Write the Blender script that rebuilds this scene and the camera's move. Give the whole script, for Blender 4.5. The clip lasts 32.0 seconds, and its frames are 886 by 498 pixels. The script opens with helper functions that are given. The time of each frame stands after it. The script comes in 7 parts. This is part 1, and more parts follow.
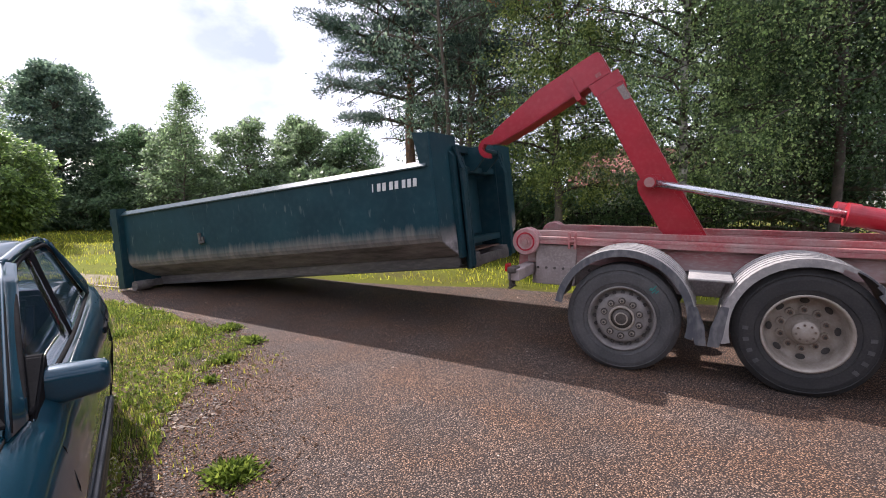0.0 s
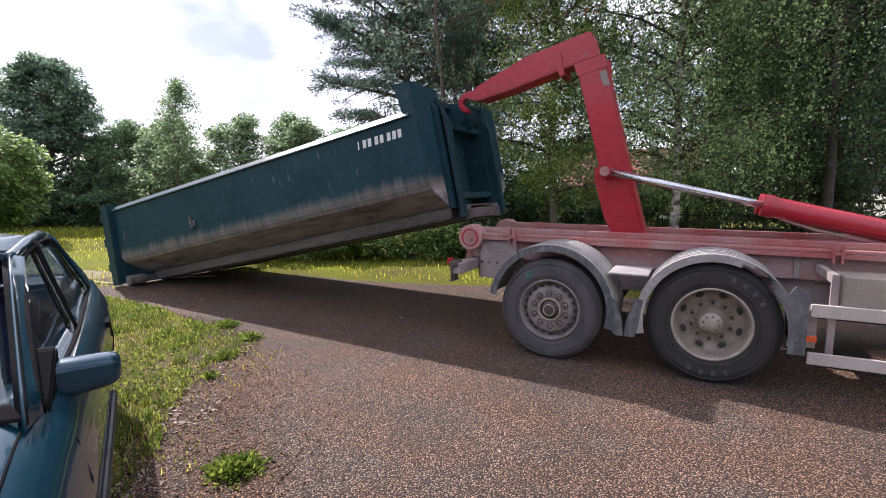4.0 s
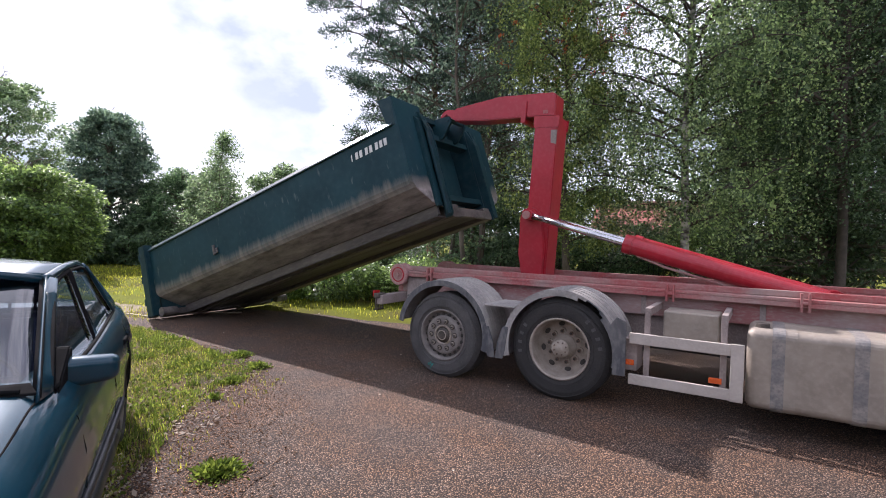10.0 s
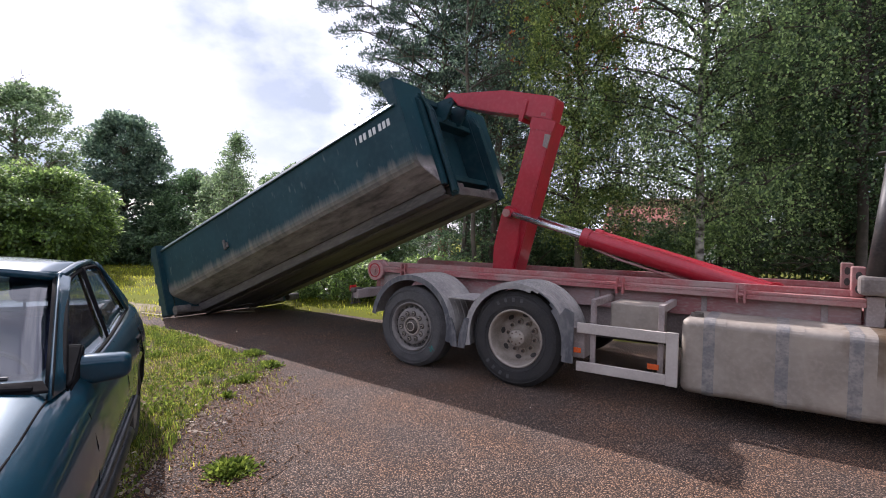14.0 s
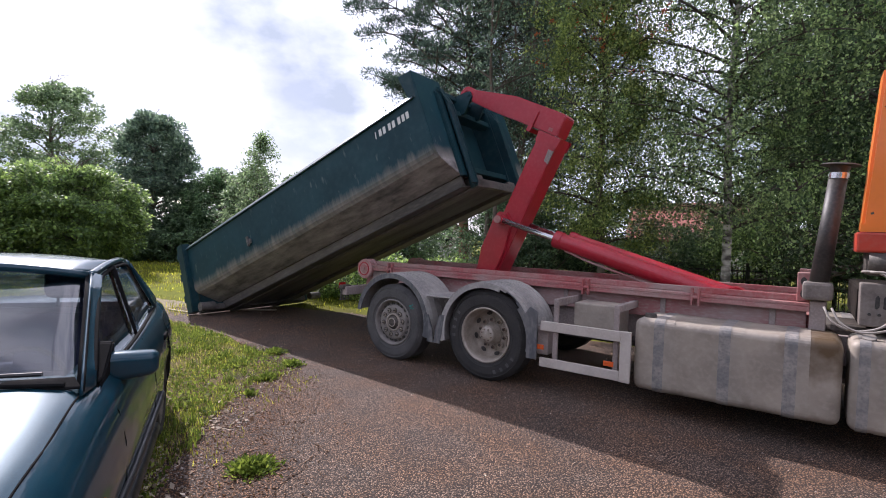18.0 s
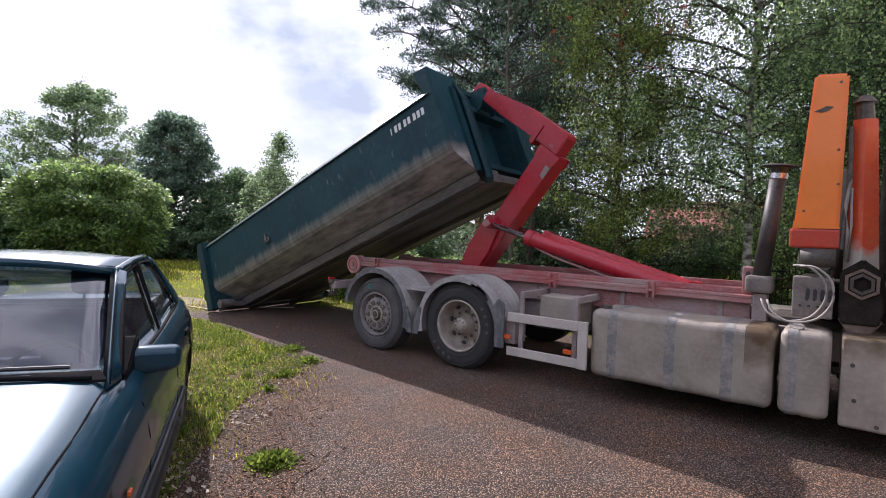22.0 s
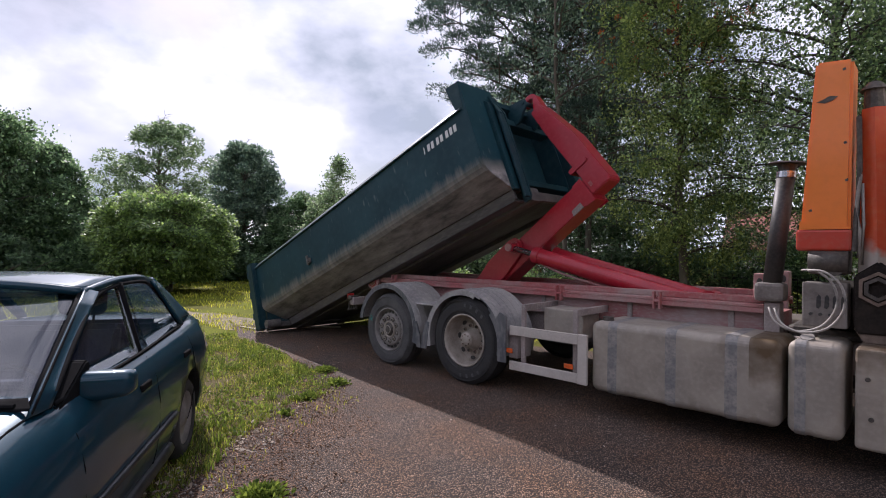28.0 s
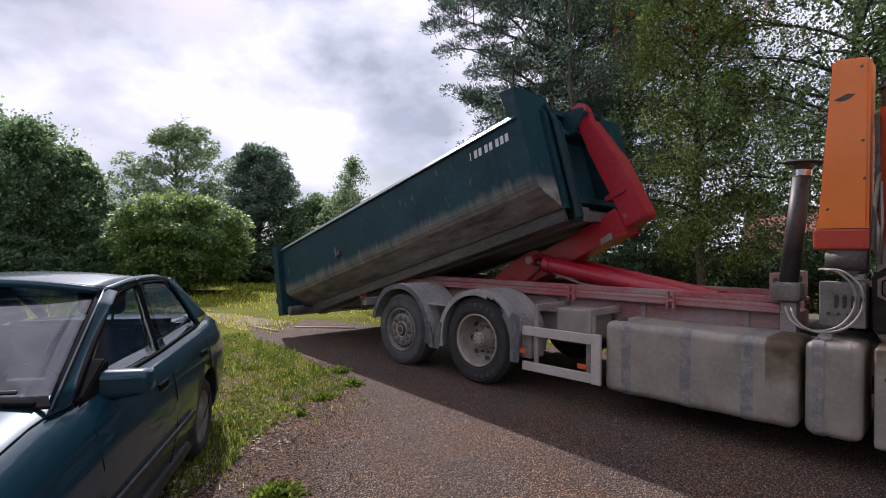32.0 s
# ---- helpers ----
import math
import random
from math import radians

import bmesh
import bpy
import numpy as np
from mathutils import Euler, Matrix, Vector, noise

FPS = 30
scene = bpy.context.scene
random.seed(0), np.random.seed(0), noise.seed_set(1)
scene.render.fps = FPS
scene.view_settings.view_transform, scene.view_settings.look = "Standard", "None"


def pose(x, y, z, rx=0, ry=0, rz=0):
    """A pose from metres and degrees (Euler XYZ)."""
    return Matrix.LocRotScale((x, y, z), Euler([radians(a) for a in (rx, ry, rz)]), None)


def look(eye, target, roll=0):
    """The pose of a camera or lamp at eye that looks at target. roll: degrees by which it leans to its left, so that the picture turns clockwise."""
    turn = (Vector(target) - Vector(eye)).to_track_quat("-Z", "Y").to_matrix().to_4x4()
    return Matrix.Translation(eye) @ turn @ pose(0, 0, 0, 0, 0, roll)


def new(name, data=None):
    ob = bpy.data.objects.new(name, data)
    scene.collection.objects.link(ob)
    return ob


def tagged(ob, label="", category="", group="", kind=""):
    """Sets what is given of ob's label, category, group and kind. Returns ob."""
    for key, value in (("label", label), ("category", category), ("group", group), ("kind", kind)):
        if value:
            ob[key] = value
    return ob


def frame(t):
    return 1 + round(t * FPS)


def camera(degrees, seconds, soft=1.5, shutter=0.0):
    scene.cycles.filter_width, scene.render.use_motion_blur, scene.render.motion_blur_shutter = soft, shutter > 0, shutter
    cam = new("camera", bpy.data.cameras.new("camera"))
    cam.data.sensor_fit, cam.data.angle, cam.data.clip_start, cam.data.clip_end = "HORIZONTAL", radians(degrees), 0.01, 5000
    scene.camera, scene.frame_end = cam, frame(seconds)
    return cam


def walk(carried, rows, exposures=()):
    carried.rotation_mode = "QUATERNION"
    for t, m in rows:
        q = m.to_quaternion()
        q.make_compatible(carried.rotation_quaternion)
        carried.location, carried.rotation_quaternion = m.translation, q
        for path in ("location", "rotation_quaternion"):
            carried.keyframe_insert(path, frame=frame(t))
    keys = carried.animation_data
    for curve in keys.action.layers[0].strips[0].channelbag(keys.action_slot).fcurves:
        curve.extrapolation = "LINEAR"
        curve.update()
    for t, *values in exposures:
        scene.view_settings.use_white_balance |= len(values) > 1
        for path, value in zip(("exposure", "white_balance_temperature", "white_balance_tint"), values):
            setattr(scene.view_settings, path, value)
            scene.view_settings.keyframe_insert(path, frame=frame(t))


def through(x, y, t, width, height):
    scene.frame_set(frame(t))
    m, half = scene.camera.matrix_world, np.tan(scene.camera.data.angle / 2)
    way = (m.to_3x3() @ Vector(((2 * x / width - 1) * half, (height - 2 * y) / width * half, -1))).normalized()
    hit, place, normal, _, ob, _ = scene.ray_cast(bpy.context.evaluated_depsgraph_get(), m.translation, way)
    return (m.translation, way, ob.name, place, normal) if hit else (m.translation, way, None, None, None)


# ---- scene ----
cam = camera(81.65, 32.0, soft=1.0)
PATH = [
    (0.0, look((0.001, 0.001, 1.641), (-0.003, 9.932, 0.472), -0.07)),
    (0.5, look((-0.033, -0.012, 1.624), (-0.009, 9.925, 0.499), -0.04)),
    (1.0, look((-0.013, 0.004, 1.640), (-0.039, 9.943, 0.531), -0.08)),
    (1.5, look((-0.040, -0.007, 1.617), (-0.029, 9.934, 0.531), -0.10)),
    (2.0, look((-0.024, 0.004, 1.636), (-0.037, 9.940, 0.510), -0.23)),
    (2.5, look((-0.047, 0.001, 1.618), (-0.048, 9.935, 0.477), -0.30)),
    (3.0, look((-0.042, 0.016, 1.631), (-0.056, 9.943, 0.425), -0.31)),
    (3.5, look((-0.069, -0.004, 1.635), (-0.035, 9.924, 0.438), 0.09)),
    (5.5, look((-0.060, -0.127, 1.612), (0.434, 9.794, 0.458), 0.92)),
    (6.0, look((0.015, -0.220, 1.606), (0.528, 9.709, 0.535), 1.41)),
    (6.5, look((0.008, -0.302, 1.616), (0.697, 9.635, 0.735), 1.67)),
    (7.0, look((-0.009, -0.372, 1.612), (0.893, 9.559, 0.870), 1.71)),
    (7.5, look((0.056, -0.388, 1.604), (1.090, 9.538, 0.967), 1.85)),
    (8.0, look((0.253, -0.393, 1.596), (1.190, 9.548, 1.054), 1.90)),
    (8.5, look((0.417, -0.459, 1.608), (0.621, 9.527, 1.107), 2.35)),
    (9.0, look((0.440, -0.493, 1.615), (0.156, 9.493, 1.174), 1.86)),
    (9.5, look((0.402, -0.492, 1.600), (-0.100, 9.490, 1.267), 1.50)),
    (10.0, look((0.433, -0.486, 1.618), (-0.165, 9.492, 1.349), 1.51)),
    (10.5, look((0.436, -0.476, 1.595), (-0.092, 9.508, 1.376), 1.48)),
    (11.0, look((0.428, -0.479, 1.593), (-0.046, 9.507, 1.371), 1.40)),
    (11.5, look((0.429, -0.476, 1.596), (-0.050, 9.510, 1.364), 1.39)),
    (12.0, look((0.423, -0.472, 1.598), (-0.095, 9.511, 1.334), 1.31)),
    (12.5, look((0.426, -0.461, 1.591), (-0.178, 9.517, 1.306), 1.12)),
    (13.0, look((0.436, -0.457, 1.600), (-0.261, 9.514, 1.306), 1.08)),
    (13.5, look((0.426, -0.447, 1.596), (-0.336, 9.520, 1.311), 1.15)),
    (14.0, look((0.428, -0.448, 1.603), (-0.391, 9.514, 1.314), 1.22)),
    (14.5, look((0.428, -0.445, 1.602), (-0.393, 9.517, 1.319), 1.26)),
    (16.5, look((0.416, -0.449, 1.602), (-0.581, 9.497, 1.338), 1.89)),
    (17.0, look((0.414, -0.448, 1.607), (-0.661, 9.491, 1.336), 2.01)),
    (17.5, look((0.410, -0.443, 1.620), (-0.728, 9.487, 1.334), 2.05)),
    (18.0, look((0.414, -0.445, 1.621), (-0.802, 9.477, 1.343), 2.07)),
    (18.5, look((0.412, -0.452, 1.628), (-0.855, 9.464, 1.348), 2.10)),
    (19.0, look((0.400, -0.459, 1.616), (-0.913, 9.452, 1.367), 2.11)),
    (19.5, look((0.405, -0.457, 1.624), (-0.992, 9.442, 1.376), 2.14)),
    (20.0, look((0.406, -0.459, 1.623), (-1.029, 9.433, 1.356), 2.29)),
    (20.5, look((0.404, -0.454, 1.615), (-1.082, 9.431, 1.324), 2.12)),
    (21.0, look((0.396, -0.445, 1.617), (-1.096, 9.438, 1.303), 2.15)),
    (21.5, look((0.409, -0.451, 1.625), (-1.098, 9.430, 1.298), 2.11)),
    (22.0, look((0.410, -0.457, 1.613), (-1.107, 9.422, 1.304), 2.12)),
    (22.5, look((0.440, -0.449, 1.635), (-1.066, 9.433, 1.344), 1.76)),
    (23.0, look((0.500, -0.416, 1.594), (-0.743, 9.503, 1.331), 1.51)),
    (23.5, look((0.518, -0.346, 1.580), (-0.373, 9.610, 1.316), 1.42)),
    (24.0, look((0.548, -0.221, 1.578), (-0.222, 9.746, 1.329), 1.12)),
    (24.5, look((0.579, -0.106, 1.586), (-0.277, 9.856, 1.399), 0.73)),
    (25.0, look((0.666, -0.050, 1.586), (-0.387, 9.892, 1.385), 0.48)),
    (25.5, look((0.762, -0.006, 1.594), (-0.698, 9.885, 1.417), 0.58)),
    (26.0, look((0.778, -0.003, 1.585), (-1.124, 9.814, 1.465), 0.72)),
    (26.5, look((0.796, -0.003, 1.585), (-1.488, 9.732, 1.508), 0.59)),
    (28.5, look((0.793, -0.011, 1.578), (-2.119, 9.555, 1.600), 0.72)),
    (29.0, look((0.794, -0.016, 1.584), (-2.176, 9.533, 1.605), 0.76)),
    (29.5, look((0.789, -0.018, 1.584), (-2.232, 9.515, 1.620), 0.75)),
    (30.0, look((0.785, -0.007, 1.573), (-2.270, 9.515, 1.632), 0.69)),
    (30.5, look((0.778, 0.002, 1.572), (-2.301, 9.516, 1.631), 0.81)),
    (31.0, look((0.769, 0.015, 1.566), (-2.334, 9.522, 1.620), 0.81)),
    (31.5, look((0.768, 0.015, 1.566), (-2.347, 9.517, 1.614), 0.75)),
    (32.0, look((0.776, 0.010, 1.569), (-2.314, 9.520, 1.601), 0.53)),
]
walk(cam, PATH, exposures=[(0, 0.29, 6130, 23), (8, 0.34, 6120, 23), (12, 0.13, 6060, 23), (20, 0.06, 6030, 23), (24, 0.10, 6030, 23), (27, -0.21, 6040, 23), (32, -0.41, 6150, 23)])

H = radians(-27.8)
DU, DV = Vector((math.cos(H), math.sin(H), 0)), Vector((-math.sin(H), math.cos(H), 0))
LINE = 4.786


def at_uv(u, v, z=0.0):
    """World place from metres along the truck's line, across it (away from the camera) and up."""
    return DU * u + DV * (LINE + v) + Vector((0, 0, z))


# ---- light ----
SUN_FROM = Vector((-0.813, 0.85, 1.0)).normalized()
world = bpy.data.worlds.new("sky")
scene.world = world
world.use_nodes = True
wn, wl = world.node_tree.nodes, world.node_tree.links
wn.clear()
w_out, w_bg = wn.new("ShaderNodeOutputWorld"), wn.new("ShaderNodeBackground")
w_sky = wn.new("ShaderNodeTexSky")
w_sky.sky_type, w_sky.sun_disc = "NISHITA", False
w_sky.sun_elevation = math.asin(SUN_FROM.z)
w_sky.sun_rotation = math.atan2(SUN_FROM.x, SUN_FROM.y)
w_sky.air_density, w_sky.dust_density = 1.0, 1.5
w_co = wn.new("ShaderNodeTexCoord")
w_map = wn.new("ShaderNodeMapping")
w_map.inputs["Scale"].default_value = (1.0, 1.0, 1.7)
w_map.inputs["Location"].default_value = (0.35, 0.1, 0.0)
w_n1, w_n2 = wn.new("ShaderNodeTexNoise"), wn.new("ShaderNodeTexNoise")
w_n1.inputs["Scale"].default_value, w_n1.inputs["Detail"].default_value, w_n1.inputs["Roughness"].default_value = 2.6, 7.0, 0.55
w_n2.inputs["Scale"].default_value, w_n2.inputs["Detail"].default_value, w_n2.inputs["Roughness"].default_value = 3.4, 8.0, 0.52
w_r1, w_r2 = wn.new("ShaderNodeValToRGB"), wn.new("ShaderNodeValToRGB")
w_r1.color_ramp.elements[0].position, w_r1.color_ramp.elements[1].position = 0.35, 0.50
w_r2.color_ramp.elements[0].position, w_r2.color_ramp.elements[1].position = 0.47, 0.66
w_r2.color_ramp.elements[0].color, w_r2.color_ramp.elements[1].color = (13.6, 14.0, 15.0, 1), (6.4, 7.3, 8.2, 1)
w_mix = wn.new("ShaderNodeMixRGB")
wl.new(w_co.outputs["Generated"], w_map.inputs["Vector"])
for w_n, w_r in ((w_n1, w_r1), (w_n2, w_r2)):
    wl.new(w_map.outputs["Vector"], w_n.inputs["Vector"])
    wl.new(w_n.outputs["Fac"], w_r.inputs["Fac"])
wl.new(w_r1.outputs["Color"], w_mix.inputs["Fac"])
wl.new(w_sky.outputs["Color"], w_mix.inputs["Color1"])
wl.new(w_r2.outputs["Color"], w_mix.inputs["Color2"])
wl.new(w_mix.outputs["Color"], w_bg.inputs["Color"])
w_bg.inputs["Strength"].default_value = 0.096
wl.new(w_bg.outputs["Background"], w_out.inputs["Surface"])

sun = new("sun", bpy.data.lights.new("sun", "SUN"))
sun.data.energy, sun.data.angle, sun.data.color = 6.0, radians(0.6), (1.0, 0.94, 0.84)
sun.matrix_world = look(SUN_FROM * 60, (0, 0, 0))


# ---- materials ----
def material(name, base, rough=0.6, metal=0.0, second=None, scale=6.0, spread=0.5, third=None, fine=60.0, fine_amount=0.35,
             bump=0.15, bump_scale=None, coat=0.0, spec=0.5, stretch=(1, 1, 1), by_object=False):
    """A surface with two scales of variation: patches of the second colour, and fine grain of the third, with relief."""
    m = bpy.data.materials.new(name)
    m.use_nodes = True
    n, l = m.node_tree.nodes, m.node_tree.links
    b = n["Principled BSDF"]
    b.inputs["Roughness"].default_value, b.inputs["Metallic"].default_value = rough, metal
    b.inputs["Coat Weight"].default_value, b.inputs["Specular IOR Level"].default_value = coat, spec
    b.inputs["Coat Roughness"].default_value = 0.08
    co, mp = n.new("ShaderNodeTexCoord"), n.new("ShaderNodeMapping")
    mp.inputs["Scale"].default_value = stretch
    l.new(co.outputs["Object"], mp.inputs["Vector"])
    n1, n2 = n.new("ShaderNodeTexNoise"), n.new("ShaderNodeTexNoise")
    n1.inputs["Scale"].default_value, n1.inputs["Detail"].default_value = scale, 6
    n2.inputs["Scale"].default_value, n2.inputs["Detail"].default_value = fine, 3
    l.new(mp.outputs["Vector"], n1.inputs["Vector"])
    l.new(mp.outputs["Vector"], n2.inputs["Vector"])
    r1 = n.new("ShaderNodeValToRGB")
    r1.color_ramp.elements[0].position, r1.color_ramp.elements[1].position = 0.5 - spread * 0.3, 0.5 + spread * 0.3
    l.new(n1.outputs["Fac"], r1.inputs["Fac"])
    mix1, mix2 = n.new("ShaderNodeMixRGB"), n.new("ShaderNodeMixRGB")
    second = second or tuple(0.72 * c for c in base)
    third = third or tuple(min(1, 1.35 * c) for c in base)
    mix1.inputs["Color1"].default_value, mix1.inputs["Color2"].default_value = (*base, 1), (*second, 1)
    l.new(r1.outputs["Color"], mix1.inputs["Fac"])
    r2 = n.new("ShaderNodeMapRange")
    r2.inputs["From Min"].default_value, r2.inputs["From Max"].default_value, r2.inputs["To Max"].default_value = 0.45, 0.75, fine_amount
    l.new(n2.outputs["Fac"], r2.inputs["Value"])
    l.new(r2.outputs["Result"], mix2.inputs["Fac"])
    l.new(mix1.outputs["Color"], mix2.inputs["Color1"])
    mix2.inputs["Color2"].default_value = (*third, 1)
    last = mix2.outputs["Color"]
    if by_object:
        info, hsv = n.new("ShaderNodeObjectInfo"), n.new("ShaderNodeHueSaturation")
        rng = n.new("ShaderNodeMapRange")
        rng.inputs["To Min"].default_value, rng.inputs["To Max"].default_value = 0.7, 1.25
        l.new(info.outputs["Random"], rng.inputs["Value"])
        l.new(rng.outputs["Result"], hsv.inputs["Value"])
        l.new(last, hsv.inputs["Color"])
        last = hsv.outputs["Color"]
    l.new(last, b.inputs["Base Color"])
    if bump:
        bp = n.new("ShaderNodeBump")
        bp.inputs["Strength"].default_value, bp.inputs["Distance"].default_value = bump, 0.01
        l.new((n2 if bump_scale is None else n1).outputs["Fac"], bp.inputs["Height"])
        l.new(bp.outputs["Normal"], b.inputs["Normal"])
    rr = n.new("ShaderNodeMapRange")
    rr.inputs["To Min"].default_value, rr.inputs["To Max"].default_value = max(0.02, rough - 0.12), min(1, rough + 0.12)
    l.new(n1.outputs["Fac"], rr.inputs["Value"])
    l.new(rr.outputs["Result"], b.inputs["Roughness"])
    return m


def leaf_material(name, dark, light, through=0.35, rough=0.42, spec=0.42):
    """Thin leaves: each its own tone, light passing through."""
    m = bpy.data.materials.new(name)
    m.use_nodes = True
    n, l = m.node_tree.nodes, m.node_tree.links
    b, out = n["Principled BSDF"], n["Material Output"]
    geo, ramp = n.new("ShaderNodeNewGeometry"), n.new("ShaderNodeValToRGB")
    ramp.color_ramp.elements[0].color, ramp.color_ramp.elements[1].color = (*dark, 1), (*(1.25 * c for c in light), 1)
    ramp.color_ramp.elements.new(0.6).color = (*(0.6 * a + 0.4 * b2 for a, b2 in zip(dark, light)), 1)
    l.new(geo.outputs["Random Per Island"], ramp.inputs["Fac"])
    l.new(ramp.outputs["Color"], b.inputs["Base Color"])
    b.inputs["Roughness"].default_value, b.inputs["Specular IOR Level"].default_value = rough, spec
    tr, mx = n.new("ShaderNodeBsdfTranslucent"), n.new("ShaderNodeMixShader")
    hs = n.new("ShaderNodeHueSaturation")
    hs.inputs["Value"].default_value, hs.inputs["Hue"].default_value, hs.inputs["Saturation"].default_value = 2.0, 0.492, 1.0
    l.new(ramp.outputs["Color"], hs.inputs["Color"])
    l.new(hs.outputs["Color"], tr.inputs["Color"])
    mx.inputs["Fac"].default_value = through
    l.new(b.outputs["BSDF"], mx.inputs[1])
    l.new(tr.outputs["BSDF"], mx.inputs[2])
    l.new(mx.outputs["Shader"], out.inputs["Surface"])
    return m


def link_mesh(name, bm, mat, parent=None, label="", smooth=False):
    me = bpy.data.meshes.new(name)
    bm.to_mesh(me)
    bm.free()
    for p in me.polygons:
        p.use_smooth = smooth
    me.materials.append(mat)
    ob = new(name, me)
    ob.parent = parent
    if label:
        ob["label"] = label
    return ob


def part(name, bm, mat, parent, label="", smooth=False):
    return link_mesh(name, bm, mat, parent, label, smooth)


def box(bm, x0, x1, y0, y1, z0, z1, bevel=0.0, segs=2):
    """A block between the given limits, its edges rounded by bevel."""
    r = bmesh.ops.create_cube(bm, size=1.0)["verts"]
    for v in r:
        v.co = Vector((x0 + (v.co.x + 0.5) * (x1 - x0), y0 + (v.co.y + 0.5) * (y1 - y0), z0 + (v.co.z + 0.5) * (z1 - z0)))
    if bevel:
        es = list({e for v in r for e in v.link_edges})
        bmesh.ops.bevel(bm, geom=es, offset=bevel, segments=segs, affect="EDGES", profile=0.5)
    return bm


def blk(x0, x1, y0, y1, z0, z1, bevel=0.0, segs=2):
    return box(bmesh.new(), x0, x1, y0, y1, z0, z1, bevel, segs)


def prism(bm, pts, y0, y1, bevel=0.0):
    """An outline in x and z, given thickness from y0 to y1."""
    a = [bm.verts.new((x, y0, z)) for x, z in pts]
    b = [bm.verts.new((x, y1, z)) for x, z in pts]
    n = len(pts)
    fs = [bm.faces.new(a), bm.faces.new(b[::-1])]
    fs += [bm.faces.new((a[i], b[i], b[(i + 1) % n], a[(i + 1) % n])) for i in range(n)]
    bmesh.ops.recalc_face_normals(bm, faces=fs)
    if bevel:
        bmesh.ops.bevel(bm, geom=list({e for f in fs for e in f.edges}), offset=bevel, segments=2, affect="EDGES")
    return bm


def rod(bm, a, b, r0, r1=None, segs=12):
    """A round bar from a to b."""
    a, b = Vector(a), Vector(b)
    r1 = r0 if r1 is None else r1
    d = b - a
    q = d.to_track_quat("Z", "Y").to_matrix().to_4x4()
    bmesh.ops.create_cone(bm, cap_ends=True, segments=segs, radius1=r0, radius2=r1, depth=d.length,
                          matrix=Matrix.Translation((a + b) / 2) @ q)
    return bm


def lathe(bm, profile, segs=48, axis="y"):
    """Turns a profile of (along, radius) about the axis through the origin."""
    rings = []
    for s, r in profile:
        ring = []
        for i in range(segs):
            a = 2 * math.pi * i / segs
            c = (r * math.cos(a), s, r * math.sin(a)) if axis == "y" else (r * math.cos(a), r * math.sin(a), s)
            ring.append(bm.verts.new(c))
        rings.append(ring)
    for p, q in zip(rings, rings[1:]):
        for i in range(segs):
            bm.faces.new((p[i], p[(i + 1) % segs], q[(i + 1) % segs], q[i]))
    bmesh.ops.recalc_face_normals(bm, faces=bm.faces)
    return bm


def sweep(bm, pts, r, segs=8):
    """A round hose through the given places."""
    pts = [Vector(p) for p in pts]
    rings = []
    for i, p in enumerate(pts):
        d = (pts[min(i + 1, len(pts) - 1)] - pts[max(i - 1, 0)]).normalized()
        m = d.to_track_quat("Z", "Y").to_matrix()
        rr = r[i] if isinstance(r, (list, tuple)) else r
        rings.append([bm.verts.new(p + m @ Vector((rr * math.cos(2 * math.pi * k / segs), rr * math.sin(2 * math.pi * k / segs), 0))) for k in range(segs)])
    for a, b in zip(rings, rings[1:]):
        for k in range(segs):
            bm.faces.new((a[k], a[(k + 1) % segs], b[(k + 1) % segs], b[k]))
    bm.faces.new(rings[0][::-1])
    bm.faces.new(rings[-1])
    return bm


def raw_mesh(name, verts, faces, mat, parent=None, smooth=False):
    """An object straight from arrays of places and of quads or triangles."""
    verts, faces = np.asarray(verts, np.float32), np.asarray(faces, np.int32)
    me = bpy.data.meshes.new(name)
    k = faces.shape[1]
    me.vertices.add(len(verts))
    me.vertices.foreach_set("co", verts.ravel())
    me.loops.add(faces.size)
    me.loops.foreach_set("vertex_index", faces.ravel())
    me.polygons.add(len(faces))
    me.polygons.foreach_set("loop_start", np.arange(0, faces.size, k, dtype=np.int32))
    me.polygons.foreach_set("loop_total", np.full(len(faces), k, np.int32))
    if smooth:
        me.polygons.foreach_set("use_smooth", np.ones(len(faces), bool))
    me.update(calc_edges=True)
    me.materials.append(mat)
    ob = new(name, me)
    ob.parent = parent
    return ob


def thing(name, label, category, m=None, group="", kind=""):
    ob = new(name)
    ob.empty_display_size = 0.2
    if m is not None:
        ob.matrix_world = m
    return tagged(ob, label, category, group, kind)


M_RED = material("red_paint", (0.40, 0.010, 0.026), 0.38, second=(0.34, 0.010, 0.022), third=(0.48, 0.07, 0.08), scale=3, fine=25, fine_amount=0.25, bump=0.05, coat=0.25)
M_GUARD = material("dusty_offwhite_paint", (0.52, 0.47, 0.42), 0.7, second=(0.42, 0.37, 0.33), third=(0.6, 0.55, 0.5), scale=4, fine=40, fine_amount=0.4)
M_RED_WORN = material("worn_red_paint", (0.34, 0.085, 0.085), 0.65, second=(0.33, 0.235, 0.215), third=(0.42, 0.31, 0.28), scale=2.2, fine=40, fine_amount=0.4)
M_FRAME = material("dusty_frame_paint", (0.33, 0.275, 0.26), 0.75, second=(0.22, 0.18, 0.17), third=(0.43, 0.38, 0.35), scale=3, fine=50, fine_amount=0.5)
M_BEAM = material("pinkish_worn_paint", (0.34, 0.25, 0.24), 0.75, second=(0.33, 0.135, 0.13), third=(0.44, 0.38, 0.35), scale=2.4, fine=36, fine_amount=0.5, stretch=(0.5, 1, 1.6))
